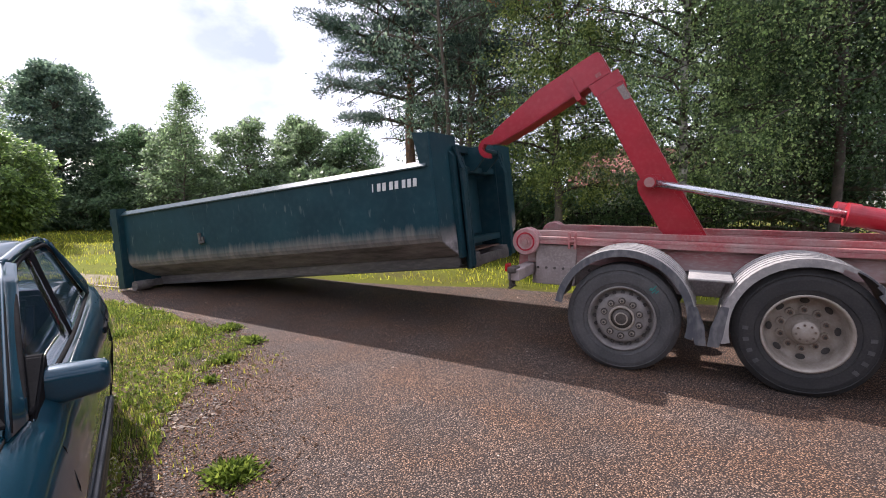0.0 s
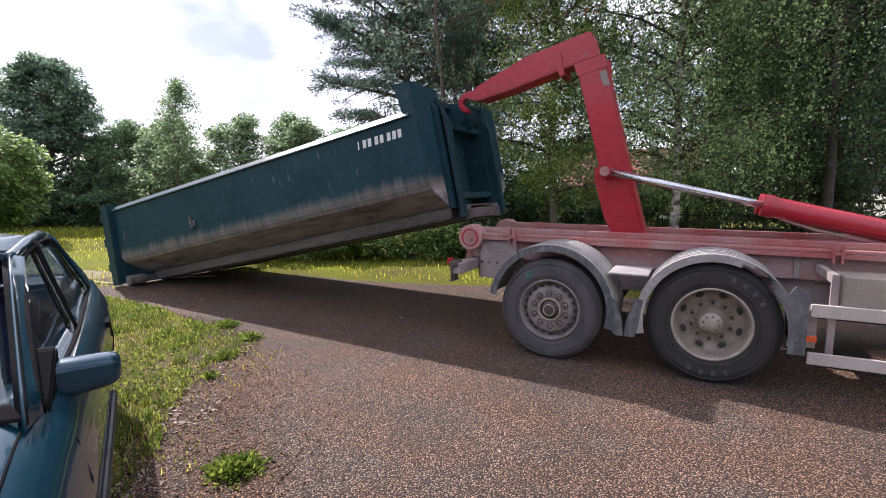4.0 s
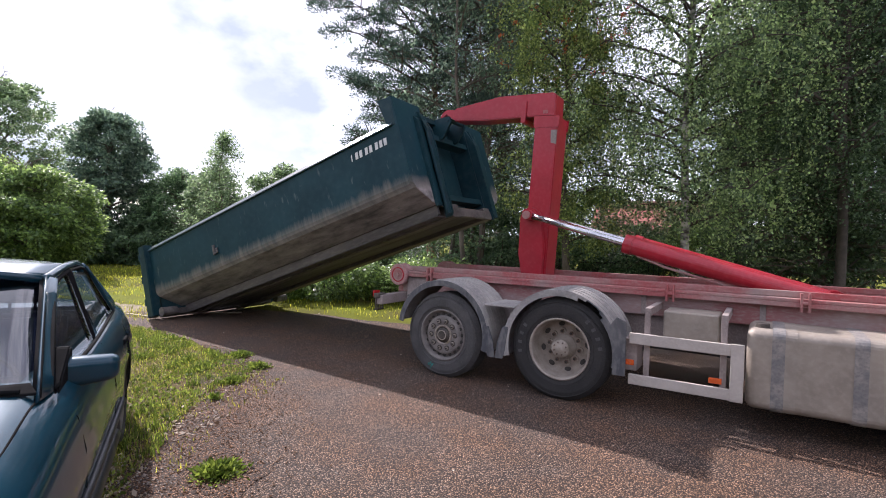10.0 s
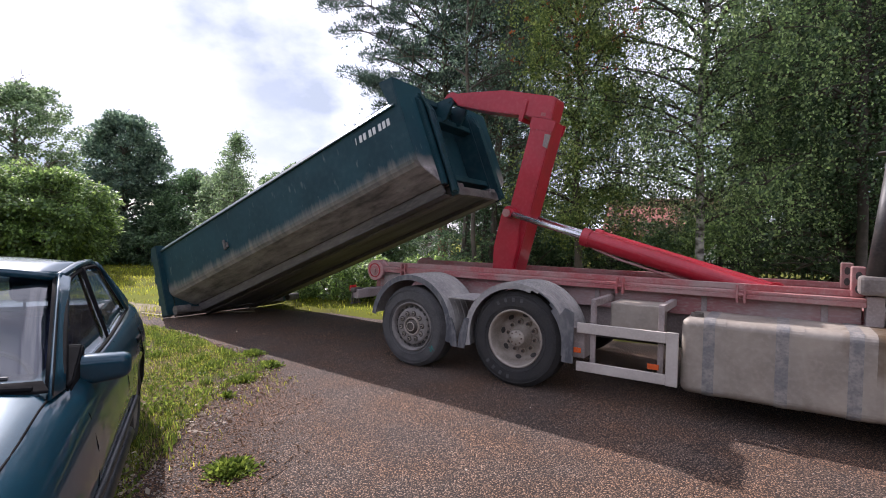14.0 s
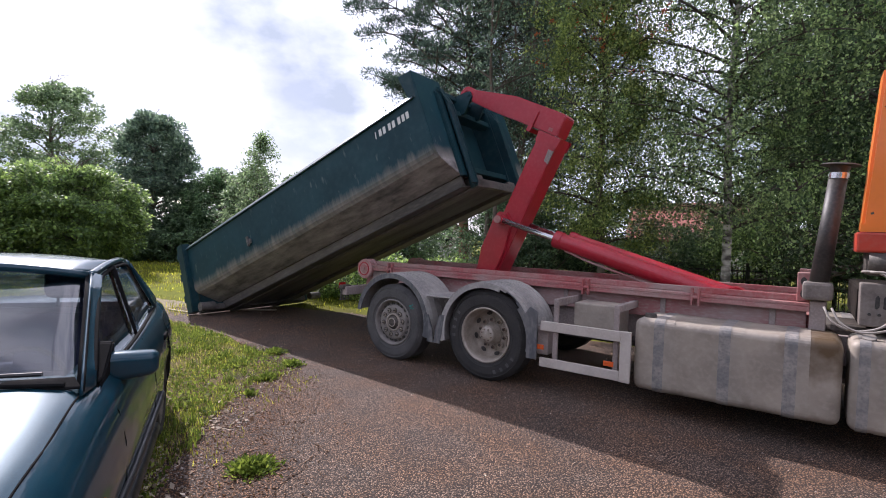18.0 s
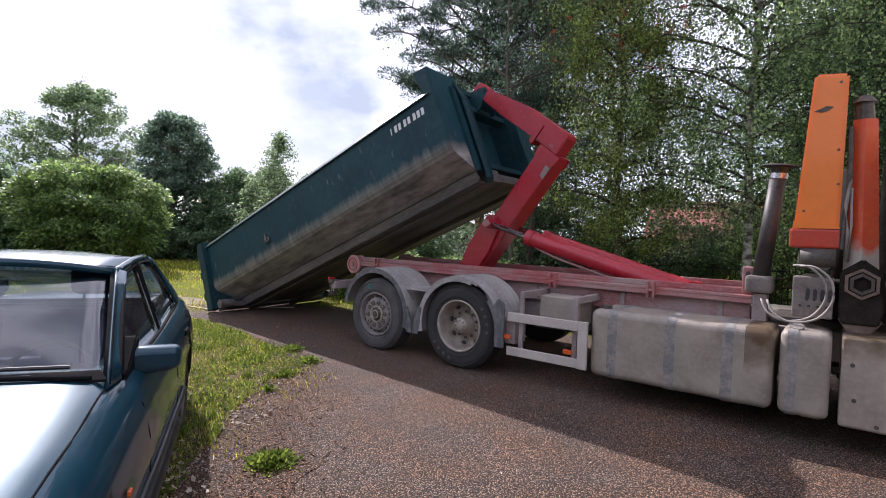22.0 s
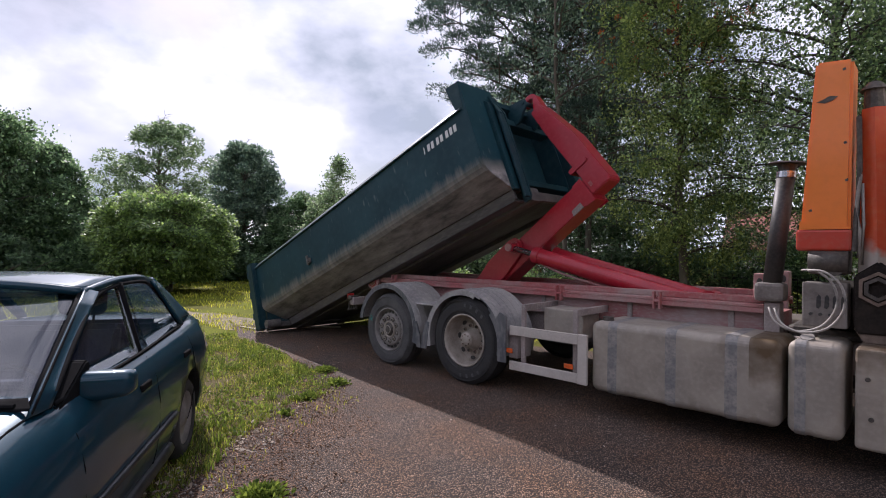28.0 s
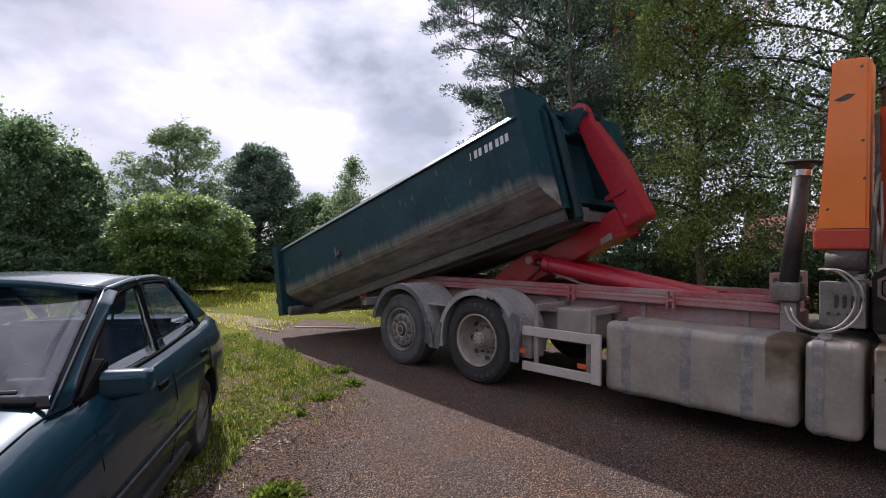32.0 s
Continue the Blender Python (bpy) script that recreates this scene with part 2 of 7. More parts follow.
M_ROLLER = material("worn_pink_red_steel", (0.42, 0.15, 0.15), 0.55, second=(0.38, 0.25, 0.24), third=(0.5, 0.38, 0.35), scale=7, fine=40, fine_amount=0.4)
M_BELLY = material("dirty_belly_steel", (0.12, 0.115, 0.115), 0.7, metal=0.1, second=(0.07, 0.067, 0.068), third=(0.2, 0.185, 0.175), scale=2.5, fine=18, fine_amount=0.35, stretch=(0.4, 2, 2))
M_GREEN = material("dark_green_paint", (0.008, 0.042, 0.054), 0.45, second=(0.006, 0.030, 0.040), third=(0.07, 0.10, 0.10), scale=2.2, fine=11, fine_amount=0.22, bump=0.05, coat=0.0, spec=0.28)
M_UNDER = material("scraped_steel", (0.14, 0.125, 0.118), 0.6, metal=0.2, second=(0.085, 0.078, 0.075), third=(0.28, 0.25, 0.225), scale=2.5, fine=18, fine_amount=0.4, stretch=(0.5, 2, 2))
M_RUBBER_DUSTY = material("dusty_tyre_rubber", (0.085, 0.082, 0.082), 0.8, second=(0.055, 0.054, 0.055), third=(0.13, 0.125, 0.12), scale=5, fine=50, fine_amount=0.4)
M_RUST = material("rusty_nut_steel", (0.21, 0.15, 0.115), 0.7, metal=0.2, second=(0.13, 0.095, 0.075), third=(0.28, 0.22, 0.18), scale=12, fine=60)
M_CHALK = material("turquoise_chalk", (0.03, 0.22, 0.20), 0.8, scale=20, fine=90)
M_RUBBER = material("tyre_rubber", (0.020, 0.020, 0.021), 0.8, second=(0.036, 0.034, 0.033), third=(0.06, 0.056, 0.053), scale=7, fine=60, fine_amount=0.4)
M_RIM = material("dusty_rim", (0.24, 0.22, 0.205), 0.7, metal=0.1, second=(0.16, 0.145, 0.135), third=(0.30, 0.275, 0.255), scale=9, fine=60)
M_FENDER = material("dusty_plastic", (0.38, 0.36, 0.34), 0.7, second=(0.24, 0.23, 0.225), third=(0.5, 0.47, 0.43), scale=2.6, spread=0.5, fine=26, fine_amount=0.5)
M_FENDER_EDGE = material("scuffed_grey_plastic", (0.062, 0.067, 0.08), 0.6, second=(0.12, 0.12, 0.125), third=(0.28, 0.27, 0.26), scale=4.5, spread=0.5, fine=22, fine_amount=0.55, stretch=(1, 1, 0.5))
M_ALU = material("dusty_aluminium", (0.37, 0.32, 0.265), 0.6, metal=0.15, second=(0.27, 0.235, 0.20), third=(0.44, 0.39, 0.33), scale=3, fine=25, fine_amount=0.4)
M_CHROME = material("chromed_steel", (0.62, 0.62, 0.64), 0.25, metal=0.9, second=(0.54, 0.54, 0.57), scale=3, fine=90, fine_amount=0.1, bump=0.0)
M_WHITE = material("white_paint", (0.66, 0.64, 0.58), 0.38, second=(0.58, 0.55, 0.48), third=(0.46, 0.41, 0.33), scale=2, fine=12, fine_amount=0.2, bump=0.0, coat=0.3)
M_ORANGE = material("orange_paint", (0.86, 0.22, 0.035), 0.38, second=(0.78, 0.2, 0.02), third=(0.6, 0.16, 0.03), scale=3, fine=20, fine_amount=0.2, bump=0.03, coat=0.2)
M_ORANGE_RED = material("red_orange_paint", (0.50, 0.045, 0.02), 0.45, second=(0.40, 0.05, 0.03), third=(0.4, 0.16, 0.10), scale=4, fine=20, fine_amount=0.3)
M_BLACK = material("black_steel", (0.022, 0.022, 0.024), 0.55, second=(0.05, 0.045, 0.04), third=(0.1, 0.09, 0.08), scale=5, fine=40)
M_GREASE = material("greasy_steel", (0.09, 0.075, 0.065), 0.6, metal=0.2, second=(0.05, 0.045, 0.04), third=(0.22, 0.19, 0.16), scale=8, fine=40)
# near-black matte steel: crane base, column, boom end, intake pipes
M_MATTE_DARK = material("matte_dark_steel", (0.014, 0.012, 0.011), 0.9, spec=0.12, second=(0.03, 0.024, 0.02), third=(0.05, 0.04, 0.035), scale=8, fine=40)
M_HOSE = material("pale_hose", (0.34, 0.31, 0.28), 0.5, scale=10, fine=60)
M_LAMP_RED = material("red_lens", (0.45, 0.02, 0.02), 0.2, scale=20, fine=90, fine_amount=0.1)
M_REFLECTOR = material("orange_reflector", (0.75, 0.13, 0.03), 0.25, scale=30, fine=120, fine_amount=0.2)
M_PRINT = material("white_print", (0.75, 0.75, 0.73), 0.5, second=(0.6, 0.6, 0.58), scale=15, fine=60, fine_amount=0.2)
# ---- ground ----
M_LAWN = material("lawn_soil", (0.13, 0.155, 0.012), 0.95, spec=0.05, second=(0.085, 0.075, 0.028), third=(0.25, 0.26, 0.03), scale=0.7, fine=22, fine_amount=0.6, bump=0.5)
M_DIRT = material("brown_dirt", (0.22, 0.17, 0.10), 0.95, second=(0.13, 0.12, 0.045), third=(0.38, 0.31, 0.22), scale=5, fine=70, fine_amount=0.6, bump=0.6)


def asphalt_material(name="worn_asphalt", tint=(1.0, 1.0, 1.0), wear_scale=0.9):
    """Coarse worn asphalt: pink and grey stones in a dark binder."""
    m = bpy.data.materials.new(name)
    m.use_nodes = True
    n, l = m.node_tree.nodes, m.node_tree.links
    b = n["Principled BSDF"]
    b.inputs["Roughness"].default_value = 0.88
    co = n.new("ShaderNodeTexCoord")
    vo = n.new("ShaderNodeTexVoronoi")
    vo.inputs["Scale"].default_value = 82
    l.new(co.outputs["Object"], vo.inputs["Vector"])
    big = n.new("ShaderNodeTexNoise")
    big.inputs["Scale"].default_value, big.inputs["Detail"].default_value = 0.9, 8
    l.new(co.outputs["Object"], big.inputs["Vector"])
    sep = n.new("ShaderNodeSeparateColor")
    l.new(vo.outputs["Color"], sep.inputs["Color"])
    stones = n.new("ShaderNodeValToRGB")
    e = stones.color_ramp.elements
    e[0].color, e[1].color = (0.085, 0.065, 0.05, 1), (0.56, 0.47, 0.39, 1)
    for p, c in ((0.25, (0.18, 0.137, 0.106, 1)), (0.7, (0.33, 0.256, 0.20, 1)), (0.93, (0.45, 0.36, 0.29, 1))):
        e.new(p).color = c
    l.new(sep.outputs["Red"], stones.inputs["Fac"])
    gaps = n.new("ShaderNodeMapRange")
    gaps.inputs["From Min"].default_value, gaps.inputs["From Max"].default_value = 0.32, 0.50
    l.new(vo.outputs["Distance"], gaps.inputs["Value"])
    mix = n.new("ShaderNodeMixRGB")
    mix.inputs["Color2"].default_value = (0.03, 0.022, 0.018, 1)
    l.new(gaps.outputs["Result"], mix.inputs["Fac"])
    l.new(stones.outputs["Color"], mix.inputs["Color1"])
    wear = n.new("ShaderNodeMapRange")
    wear.inputs["From Min"].default_value, wear.inputs["From Max"].default_value = 0.3, 0.7
    wear.inputs["To Min"].default_value, wear.inputs["To Max"].default_value = 0.78, 1.15
    l.new(big.outputs["Fac"], wear.inputs["Value"])
    hsv = n.new("ShaderNodeHueSaturation")
    l.new(mix.outputs["Color"], hsv.inputs["Color"])
    l.new(wear.outputs["Result"], hsv.inputs["Value"])
    pat, pr, pm = n.new("ShaderNodeTexNoise"), n.new("ShaderNodeValToRGB"), n.new("ShaderNodeMixRGB")
    pat.inputs["Scale"].default_value, pat.inputs["Detail"].default_value = 1.6, 5
    l.new(co.outputs["Object"], pat.inputs["Vector"])
    pr.color_ramp.elements[0].position, pr.color_ramp.elements[1].position = 0.38, 0.62
    pr.color_ramp.elements[0].color, pr.color_ramp.elements[1].color = (0.92, 0.93, 0.97, 1), (1.12, 0.94, 0.79, 1)
    l.new(pat.outputs["Fac"], pr.inputs["Fac"])
    pm.blend_type, pm.inputs["Fac"].default_value = "MULTIPLY", 1.0
    l.new(hsv.outputs["Color"], pm.inputs["Color1"])
    l.new(pr.outputs["Color"], pm.inputs["Color2"])
    tn = n.new("ShaderNodeMixRGB")
    tn.blend_type, tn.inputs["Fac"].default_value, tn.inputs["Color2"].default_value = "MULTIPLY", 1.0, (*tint, 1)
    l.new(pm.outputs["Color"], tn.inputs["Color1"])
    l.new(tn.outputs["Color"], b.inputs["Base Color"])
    bp = n.new("ShaderNodeBump")
    bp.invert = True
    bp.inputs["Strength"].default_value, bp.inputs["Distance"].default_value = 0.9, 0.009
    l.new(vo.outputs["Distance"], bp.inputs["Height"])
    l.new(bp.outputs["Normal"], b.inputs["Normal"])
    return m


M_ASPHALT = asphalt_material(tint=(0.96, 0.825, 0.725))
M_VERGE = asphalt_material("gravelly_dirt", (0.80, 0.60, 0.46))


def rough_sheet(name, outline, z, mat, label, category, step=0.25, jag=0.10, kind="structure"):
    """A flat sheet with an uneven outline."""
    pts = []
    for (x0, y0), (x1, y1) in zip(outline, outline[1:] + outline[:1]):
        d = math.hypot(x1 - x0, y1 - y0)
        k = max(1, int(d / step))
        for i in range(k):
            x, y = x0 + (x1 - x0) * i / k, y0 + (y1 - y0) * i / k
            s = Vector((x * 1.7, y * 1.7, z * 40))
            pts.append((x + jag * noise.noise(s), y + jag * noise.noise(s + Vector((7, 3, 1)))))
    bm = bmesh.new()
    bm.faces.new([bm.verts.new((x, y, z)) for x, y in pts])
    bmesh.ops.triangulate(bm, faces=bm.faces)
    return tagged(link_mesh(name, bm, mat), label, category, kind=kind)


bm = bmesh.new()
bmesh.ops.create_grid(bm, x_segments=60, y_segments=60, size=1.0)
for v in bm.verts:
    v.co.x, v.co.y = math.copysign(abs(v.co.x) ** 3 * 1500, v.co.x), math.copysign(abs(v.co.y) ** 3 * 1500, v.co.y)
tagged(link_mesh("ground", bm, M_LAWN), "mown green lawn with patchy short grass", "ground", kind="structure")
uv = lambda u, v: tuple(at_uv(u, v))[:2]
DRIVE = [(-0.7, -8.0), (-1.0, 0.0), (-1.2, 1.6), (-1.4, 2.4), (-1.7, 3.3), (-1.95, 4.2), (-2.2, 5.1), (-2.6, 5.75), (-3.4, 6.5), (-5.2, 7.6), (-6.2, 8.6),
         (-5.4, 10.0), uv(-7.0, 2.2), uv(-5.0, 2.4), uv(-3.0, 3.0), uv(0.0, 3.3), uv(6, 3.4), uv(16, 3.5), (16, -8)]
rough_sheet("road", DRIVE, 0.008, M_ASPHALT, "worn pinkish-grey coarse asphalt driveway", "driveway", jag=0.14)
rough_sheet("path", [(-5.0, 7.8), (-5.6, 9.6), (-8.4, 10.2), (-14, 12.0), (-22, 15.0), (-22, 14.4), (-13, 11.2), (-8, 9.2)], 0.005, M_DIRT,
            "pale gravel track across the lawn", "path", jag=0.35)
M_SOIL = material("brown_soil", (0.13, 0.095, 0.055), 0.95, second=(0.075, 0.07, 0.025), third=(0.24, 0.19, 0.12), scale=4, fine=60, fine_amount=0.6, bump=0.6, spec=0.05)
rough_sheet("soil", [(-1.3, -3.0), (-1.6, 1.0), (-1.9, 2.4), (-2.2, 3.5), (-2.4, 4.6), (-2.7, 5.5), (-4.2, 6.9), (-5.9, 7.9), (-6.6, 7.2), (-5.2, 5.4), (-4.0, 3.9), (-3.0, 0.9), (-2.6, -3.0)], 0.003, M_SOIL,
            "bare brown soil under thin grass", "soil", jag=0.5)
rough_sheet("pavement", [(-0.9, -3.0), (-1.5, 0.8), (-1.75, 2.2), (-2.1, 3.3), (-2.35, 4.4), (-2.6, 5.2), (-3.0, 5.9), (-2.5, 5.75), (-2.05, 5.2), (-1.62, 4.4), (-1.35, 3.6), (-1.05, 2.7), (-0.85, 1.8), (-0.6, 0.6), (-0.3, -3.0)], 0.0115, M_VERGE,
            "reddish-brown dirt verge with leaf litter", "verge", step=0.08, jag=0.34)
# ---- hook-lift truck: x ahead, y away from the near side, origin under the rearmost near wheel ----
TYRE_R = 0.515
REAR_R = 0.485
PIVOT = Vector((0.70, 1.22, 0.90))
PIN_R, PIN_A = 0.992, 7.5
CYL_BASE = Vector((3.66, 0.0, 1.07))


M_RIM_PALE = material("pale_dusty_rim", (0.40, 0.35, 0.30), 0.6, metal=0.2, second=(0.27, 0.23, 0.19), third=(0.5, 0.45, 0.4), scale=9, fine=60)


def wheel(parent, x, y, side, dished, width=0.30, radius=TYRE_R):
    """A wheel whose outer face is at y; side is -1 where it faces the near side. Dished: the deep rim of a driven axle."""
    w = new("wheel")
    w.parent = parent
    w.location = (x, y, radius)
    s = -side
    bm = bmesh.new()
    prof = [(0.035, 0.30), (0.012, 0.315), (0.0, 0.36), (0.0, 0.43), (0.012, 0.475), (0.035, 0.50), (0.05, TYRE_R), *[(0.05 + (width - 0.10) * (k + a) / 4, TYRE_R - d) for k in range(1, 4) for a, d in ((-0.06, 0), (-0.04, 0.014), (0.04, 0.014), (0.06, 0))], (width - 0.05, TYRE_R), (width - 0.03, 0.5), (width, 0.44), (width, 0.36), (width - 0.03, 0.30)]
    lathe(bm, [(s * a, r) for a, r in prof], 64)
    for r0 in (0.345, 0.462):
        lathe(bm, [(s * 0.002, r0), (s * -0.004, r0 + 0.004), (s * 0.002, r0 + 0.008)], 64)
    tyre = part("tyre", bm, M_RUBBER if dished else M_RUBBER_DUSTY, w, smooth=False)
    if not dished and side < 0 and x == 0.0:
        bm = bmesh.new()
        for a, r, l in ((46, 0.40, 0.05), (49, 0.42, 0.06), (43, 0.415, 0.035), (51, 0.395, 0.03)):
            bmesh.ops.create_cube(bm, size=1.0, matrix=Matrix.Rotation(radians(-a), 4, "Y") @ Matrix.Translation((r, -0.002, 0)) @ Matrix.Diagonal((l, 0.003, 0.012, 1)))
        part("chalk_mark", bm, M_CHALK, tyre, "turquoise chalk mark on the tyre wall")
    if dished and side < 0:
        for k in range(12):
            if k % 6 < 4:
                bm = bmesh.new()
                bmesh.ops.create_cube(bm, size=1.0, matrix=Matrix.Rotation(radians(13 * k + (64 if k >= 6 else 0)), 4, "Y") @ Matrix.Translation((0.413, -0.003, 0)) @ Matrix.Diagonal((0.042, 0.004, 0.03, 1)))
                part("letter_bar", bm, M_RUBBER_DUSTY, tyre)
    bm = bmesh.new()
    if dished:
        prof = [(0.04, 0.305), (0.005, 0.312), (0.0, 0.296), (0.03, 0.285), (0.12, 0.274), (0.19, 0.266), (0.22, 0.240), (0.212, 0.20), (0.19, 0.10)]
    else:
        prof = [(0.04, 0.305), (0.005, 0.312), (0.0, 0.296), (0.03, 0.285), (0.07, 0.268), (0.085, 0.25), (0.03, 0.232), (0.02, 0.21), (0.022, 0.13), (0.05, 0.10)]
    lathe(bm, [(s * a, r) for a, r in prof], 64)
    part("rim", bm, M_RIM_PALE if dished else M_RIM, w, smooth=True)
    n_h, r_h, d_h = (8, 0.232, 0.210) if dished else (20, 0.247, 0.06)
    rr = (0.034, 0.022) if dished else (0.019, 0.020)
    hole = bmesh.new()
    bmesh.ops.create_cone(hole, cap_ends=True, segments=14, radius1=1, radius2=1, depth=1,
                          matrix=Matrix.Translation((r_h, s * (d_h - 0.012), 0)) @ Matrix.Rotation(radians(90), 4, "X") @ Matrix.Diagonal((rr[1], rr[0], 0.012, 1)))
    first = part("vent_hole", hole, M_BLACK, w)
    for k in range(1, n_h):
        o = new("vent_hole", first.data)
        o.parent = w
        o.matrix_local = Matrix.Rotation(2 * math.pi * k / n_h, 4, "Y")
    for k in range(10):
        a = 2 * math.pi * (k + 0.5) / 10
        bm = bmesh.new()
        r_b, d_b = (0.158, 0.155) if dished else (0.168, -0.005)
        p = Vector((r_b * math.cos(a), s * (d_b + 0.025), r_b * math.sin(a)))
        rod(bm, p + Vector((0, s * 0.03, 0)), p - Vector((0, s * 0.016, 0)), 0.023, 0.021, 6)
        cup = bmesh.new()
        rod(cup, p + Vector((0, s * 0.03, 0)), p - Vector((0, s * 0.002, 0)), 0.036, 0.034, 16)
        bolt = bmesh.new()
        rod(bolt, p, p - Vector((0, s * 0.026, 0)), 0.012, 0.011, 8)
        if k == 0:
            first = [part("wheel_nut", bm, M_RUST if dished else M_RIM_PALE, w), part("nut_seat", cup, M_RIM_PALE if dished else M_GREASE, w), part("stud", bolt, M_BLACK, w)]
            base = a
        else:
            for old, spare in zip(first, (bm, cup, bolt)):
                spare.free()
                o = new(old.name.split(".")[0], old.data)
                o.parent = w
                o.matrix_local = Matrix.Rotation(-(a - base), 4, "Y")
    bm = bmesh.new()
    prof = [(0.20, 0.125), (0.16, 0.12), (0.15, 0.092), (0.06, 0.09), (0.045, 0.082), (0.04, 0.001)] if dished else [(0.06, 0.115), (0.03, 0.11), (0.022, 0.085), (0.0, 0.075), (-0.006, 0.05), (-0.006, 0.001)]
    lathe(bm, [(s * a, r) for a, r in prof], 32)
    if dished:
        lathe(bm, [(s * 0.065, 0.092), (s * 0.06, 0.096), (s * 0.05, 0.084)], 32)
    hub = part("hub", bm, M_RIM_PALE if dished else M_GREASE, w, "dusty domed hub" if dished else "", smooth=True)
    if not dished:
        bm = bmesh.new()
        lathe(bm, [(s * 0.03, 0.122), (s * 0.012, 0.118), (s * 0.012, 0.100), (s * 0.03, 0.097)], 32)
        lathe(bm, [(s * 0.0, 0.062), (s * -0.010, 0.060), (s * -0.010, 0.050), (s * 0.0, 0.048)], 32)
        part("hub_ring", bm, M_RIM_PALE, hub, smooth=True)
    for k in range(8 if dished else 0):
        bm = bmesh.new()
        a = radians(45 * k + 10)
        rod(bm, (0.064 * math.cos(a), s * 0.046, 0.064 * math.sin(a)), (0.064 * math.cos(a), s * 0.034, 0.062 * math.sin(a)), 0.009, None, 6)
        part("hub_bolt", bm, M_RUST, hub)
    k = radius / TYRE_R
    for me in {o.data for o in w.children_recursive}:
        me.transform(Matrix.Diagonal((k, 1, k, 1)))
    return w


def arc_shell(bm, cx, cz, r, a0, a1, y0, y1, t=0.012, n=20):
    """A curved plate of thickness t about (cx, cz), from angle a0 to a1."""
    rows = []
    for i in range(n + 1):
        a = radians(a0 + (a1 - a0) * i / n)
        c, s = math.cos(a), math.sin(a)
        rows.append([bm.verts.new((cx + rr * c, y, cz + rr * s)) for rr, y in ((r, y0), (r, y1), (r + t, y1), (r + t, y0))])
    for p, q in zip(rows, rows[1:]):
        for k in range(4):
            bm.faces.new((p[k], p[(k + 1) % 4], q[(k + 1) % 4], q[k]))
    bm.faces.new(rows[0][::-1])
    bm.faces.new(rows[-1])
    bmesh.ops.recalc_face_normals(bm, faces=bm.faces)
    return bm


truck = thing("hook_lift_truck", "white hook-lift truck with red lifting arm and dusty grey tanks", "truck")
WHEELS = []
for x, dished in ((0.0, False), (1.37, True), (6.27, False)):
    r_w = REAR_R if x == 0.0 else TYRE_R
    WHEELS.append(wheel(truck, x, 0.0, -1, dished, radius=r_w))
    WHEELS.append(wheel(truck, x, 2.44, 1, dished, radius=r_w))
for x in (0.0, 1.37, 6.27):
    bm = bmesh.new()
    rod(bm, (x, 0.28, TYRE_R), (x, 2.16, TYRE_R), 0.07)
    bmesh.ops.create_uvsphere(bm, u_segments=16, v_segments=10, radius=0.2, matrix=Matrix.Translation((x, 1.22, TYRE_R)))
    part("axle", bm, M_GREASE, truck, smooth=True)

# frame and subframe
for y in (0.78, 1.60):
    part("chassis_rail", blk(-1.05, 7.3, y, y + 0.08, 0.60, 0.86, 0.006), M_FRAME, truck)
for side, y in ((-1, 0.70), (1, 1.68)):
    bm = bmesh.new()
    box(bm, -1.08, 4.28, y, y + 0.06, 0.85, 1.10, 0.004)
    part("subframe_beam", bm, M_BEAM, truck, "pinkish beam with worn red paint")
    bm = bmesh.new()
    y0, y1 = (y - 0.10, y + 0.06) if side < 0 else (y, y + 0.16)
    box(bm, -1.02, 4.30, y0, y1, 1.104, 1.135, 0.006)
    part("subframe_flange", bm, M_RED_WORN, truck, "worn red painted flange")
    part("flange_lip", blk(-1.02, 4.30, y0 if side < 0 else y1 - 0.025, y0 + 0.025 if side < 0 else y1, 1.06, 1.103, 0.004), M_RED_WORN, truck)
    part("runner_rail", blk(-1.0, 4.28, y + 0.01, y + 0.05, 1.136, 1.195, 0.006), M_RED_WORN, truck)
    for x in (-0.62, 2.25, 3.35):
        bm = bmesh.new()
        ye = y - 0.115 if side < 0 else y + 0.16
        box(bm, x, x + 0.02, ye - 0.02, ye + 0.04, 1.02, 1.19, 0.004)
        box(bm, x + 0.06, x + 0.08, ye - 0.02, ye + 0.04, 1.02, 1.19, 0.004)
        rod(bm, (x, ye, 1.10), (x + 0.08, ye, 1.10), 0.018)
        part("bracket", bm, M_RED_WORN, truck)
    for x in (2.0, 3.05, 4.0):
        ye = y - 0.02 if side < 0 else y + 0.06
        part("rib", blk(x, x + 0.05, ye, ye + 0.02, 0.86, 1.06, 0.004), M_FRAME, truck)
    part("side_plate", blk(-0.98, -0.55, y - 0.05 if side < 0 else y + 0.06, y if side < 0 else y + 0.11, 0.62, 1.05, 0.01), M_FRAME, truck)
for x in (-0.9, 0.3, 1.8, 3.2, 4.2):
    part("cross_member", blk(x, x + 0.12, 0.76, 1.68, 0.87, 1.02, 0.006), M_RED_WORN, truck)
part("deck_plate", blk(0.1, 1.2, 0.80, 1.64, 1.03, 1.05, 0.004), M_GREASE, truck)
for k in range(9):
    bm = bmesh.new()
    x = -0.95 + k * 0.09
    rod(bm, (x, 0.655, 0.80), (x, 0.64, 0.80), 0.014, None, 8)
    part("bolt", bm, M_GREASE, truck)

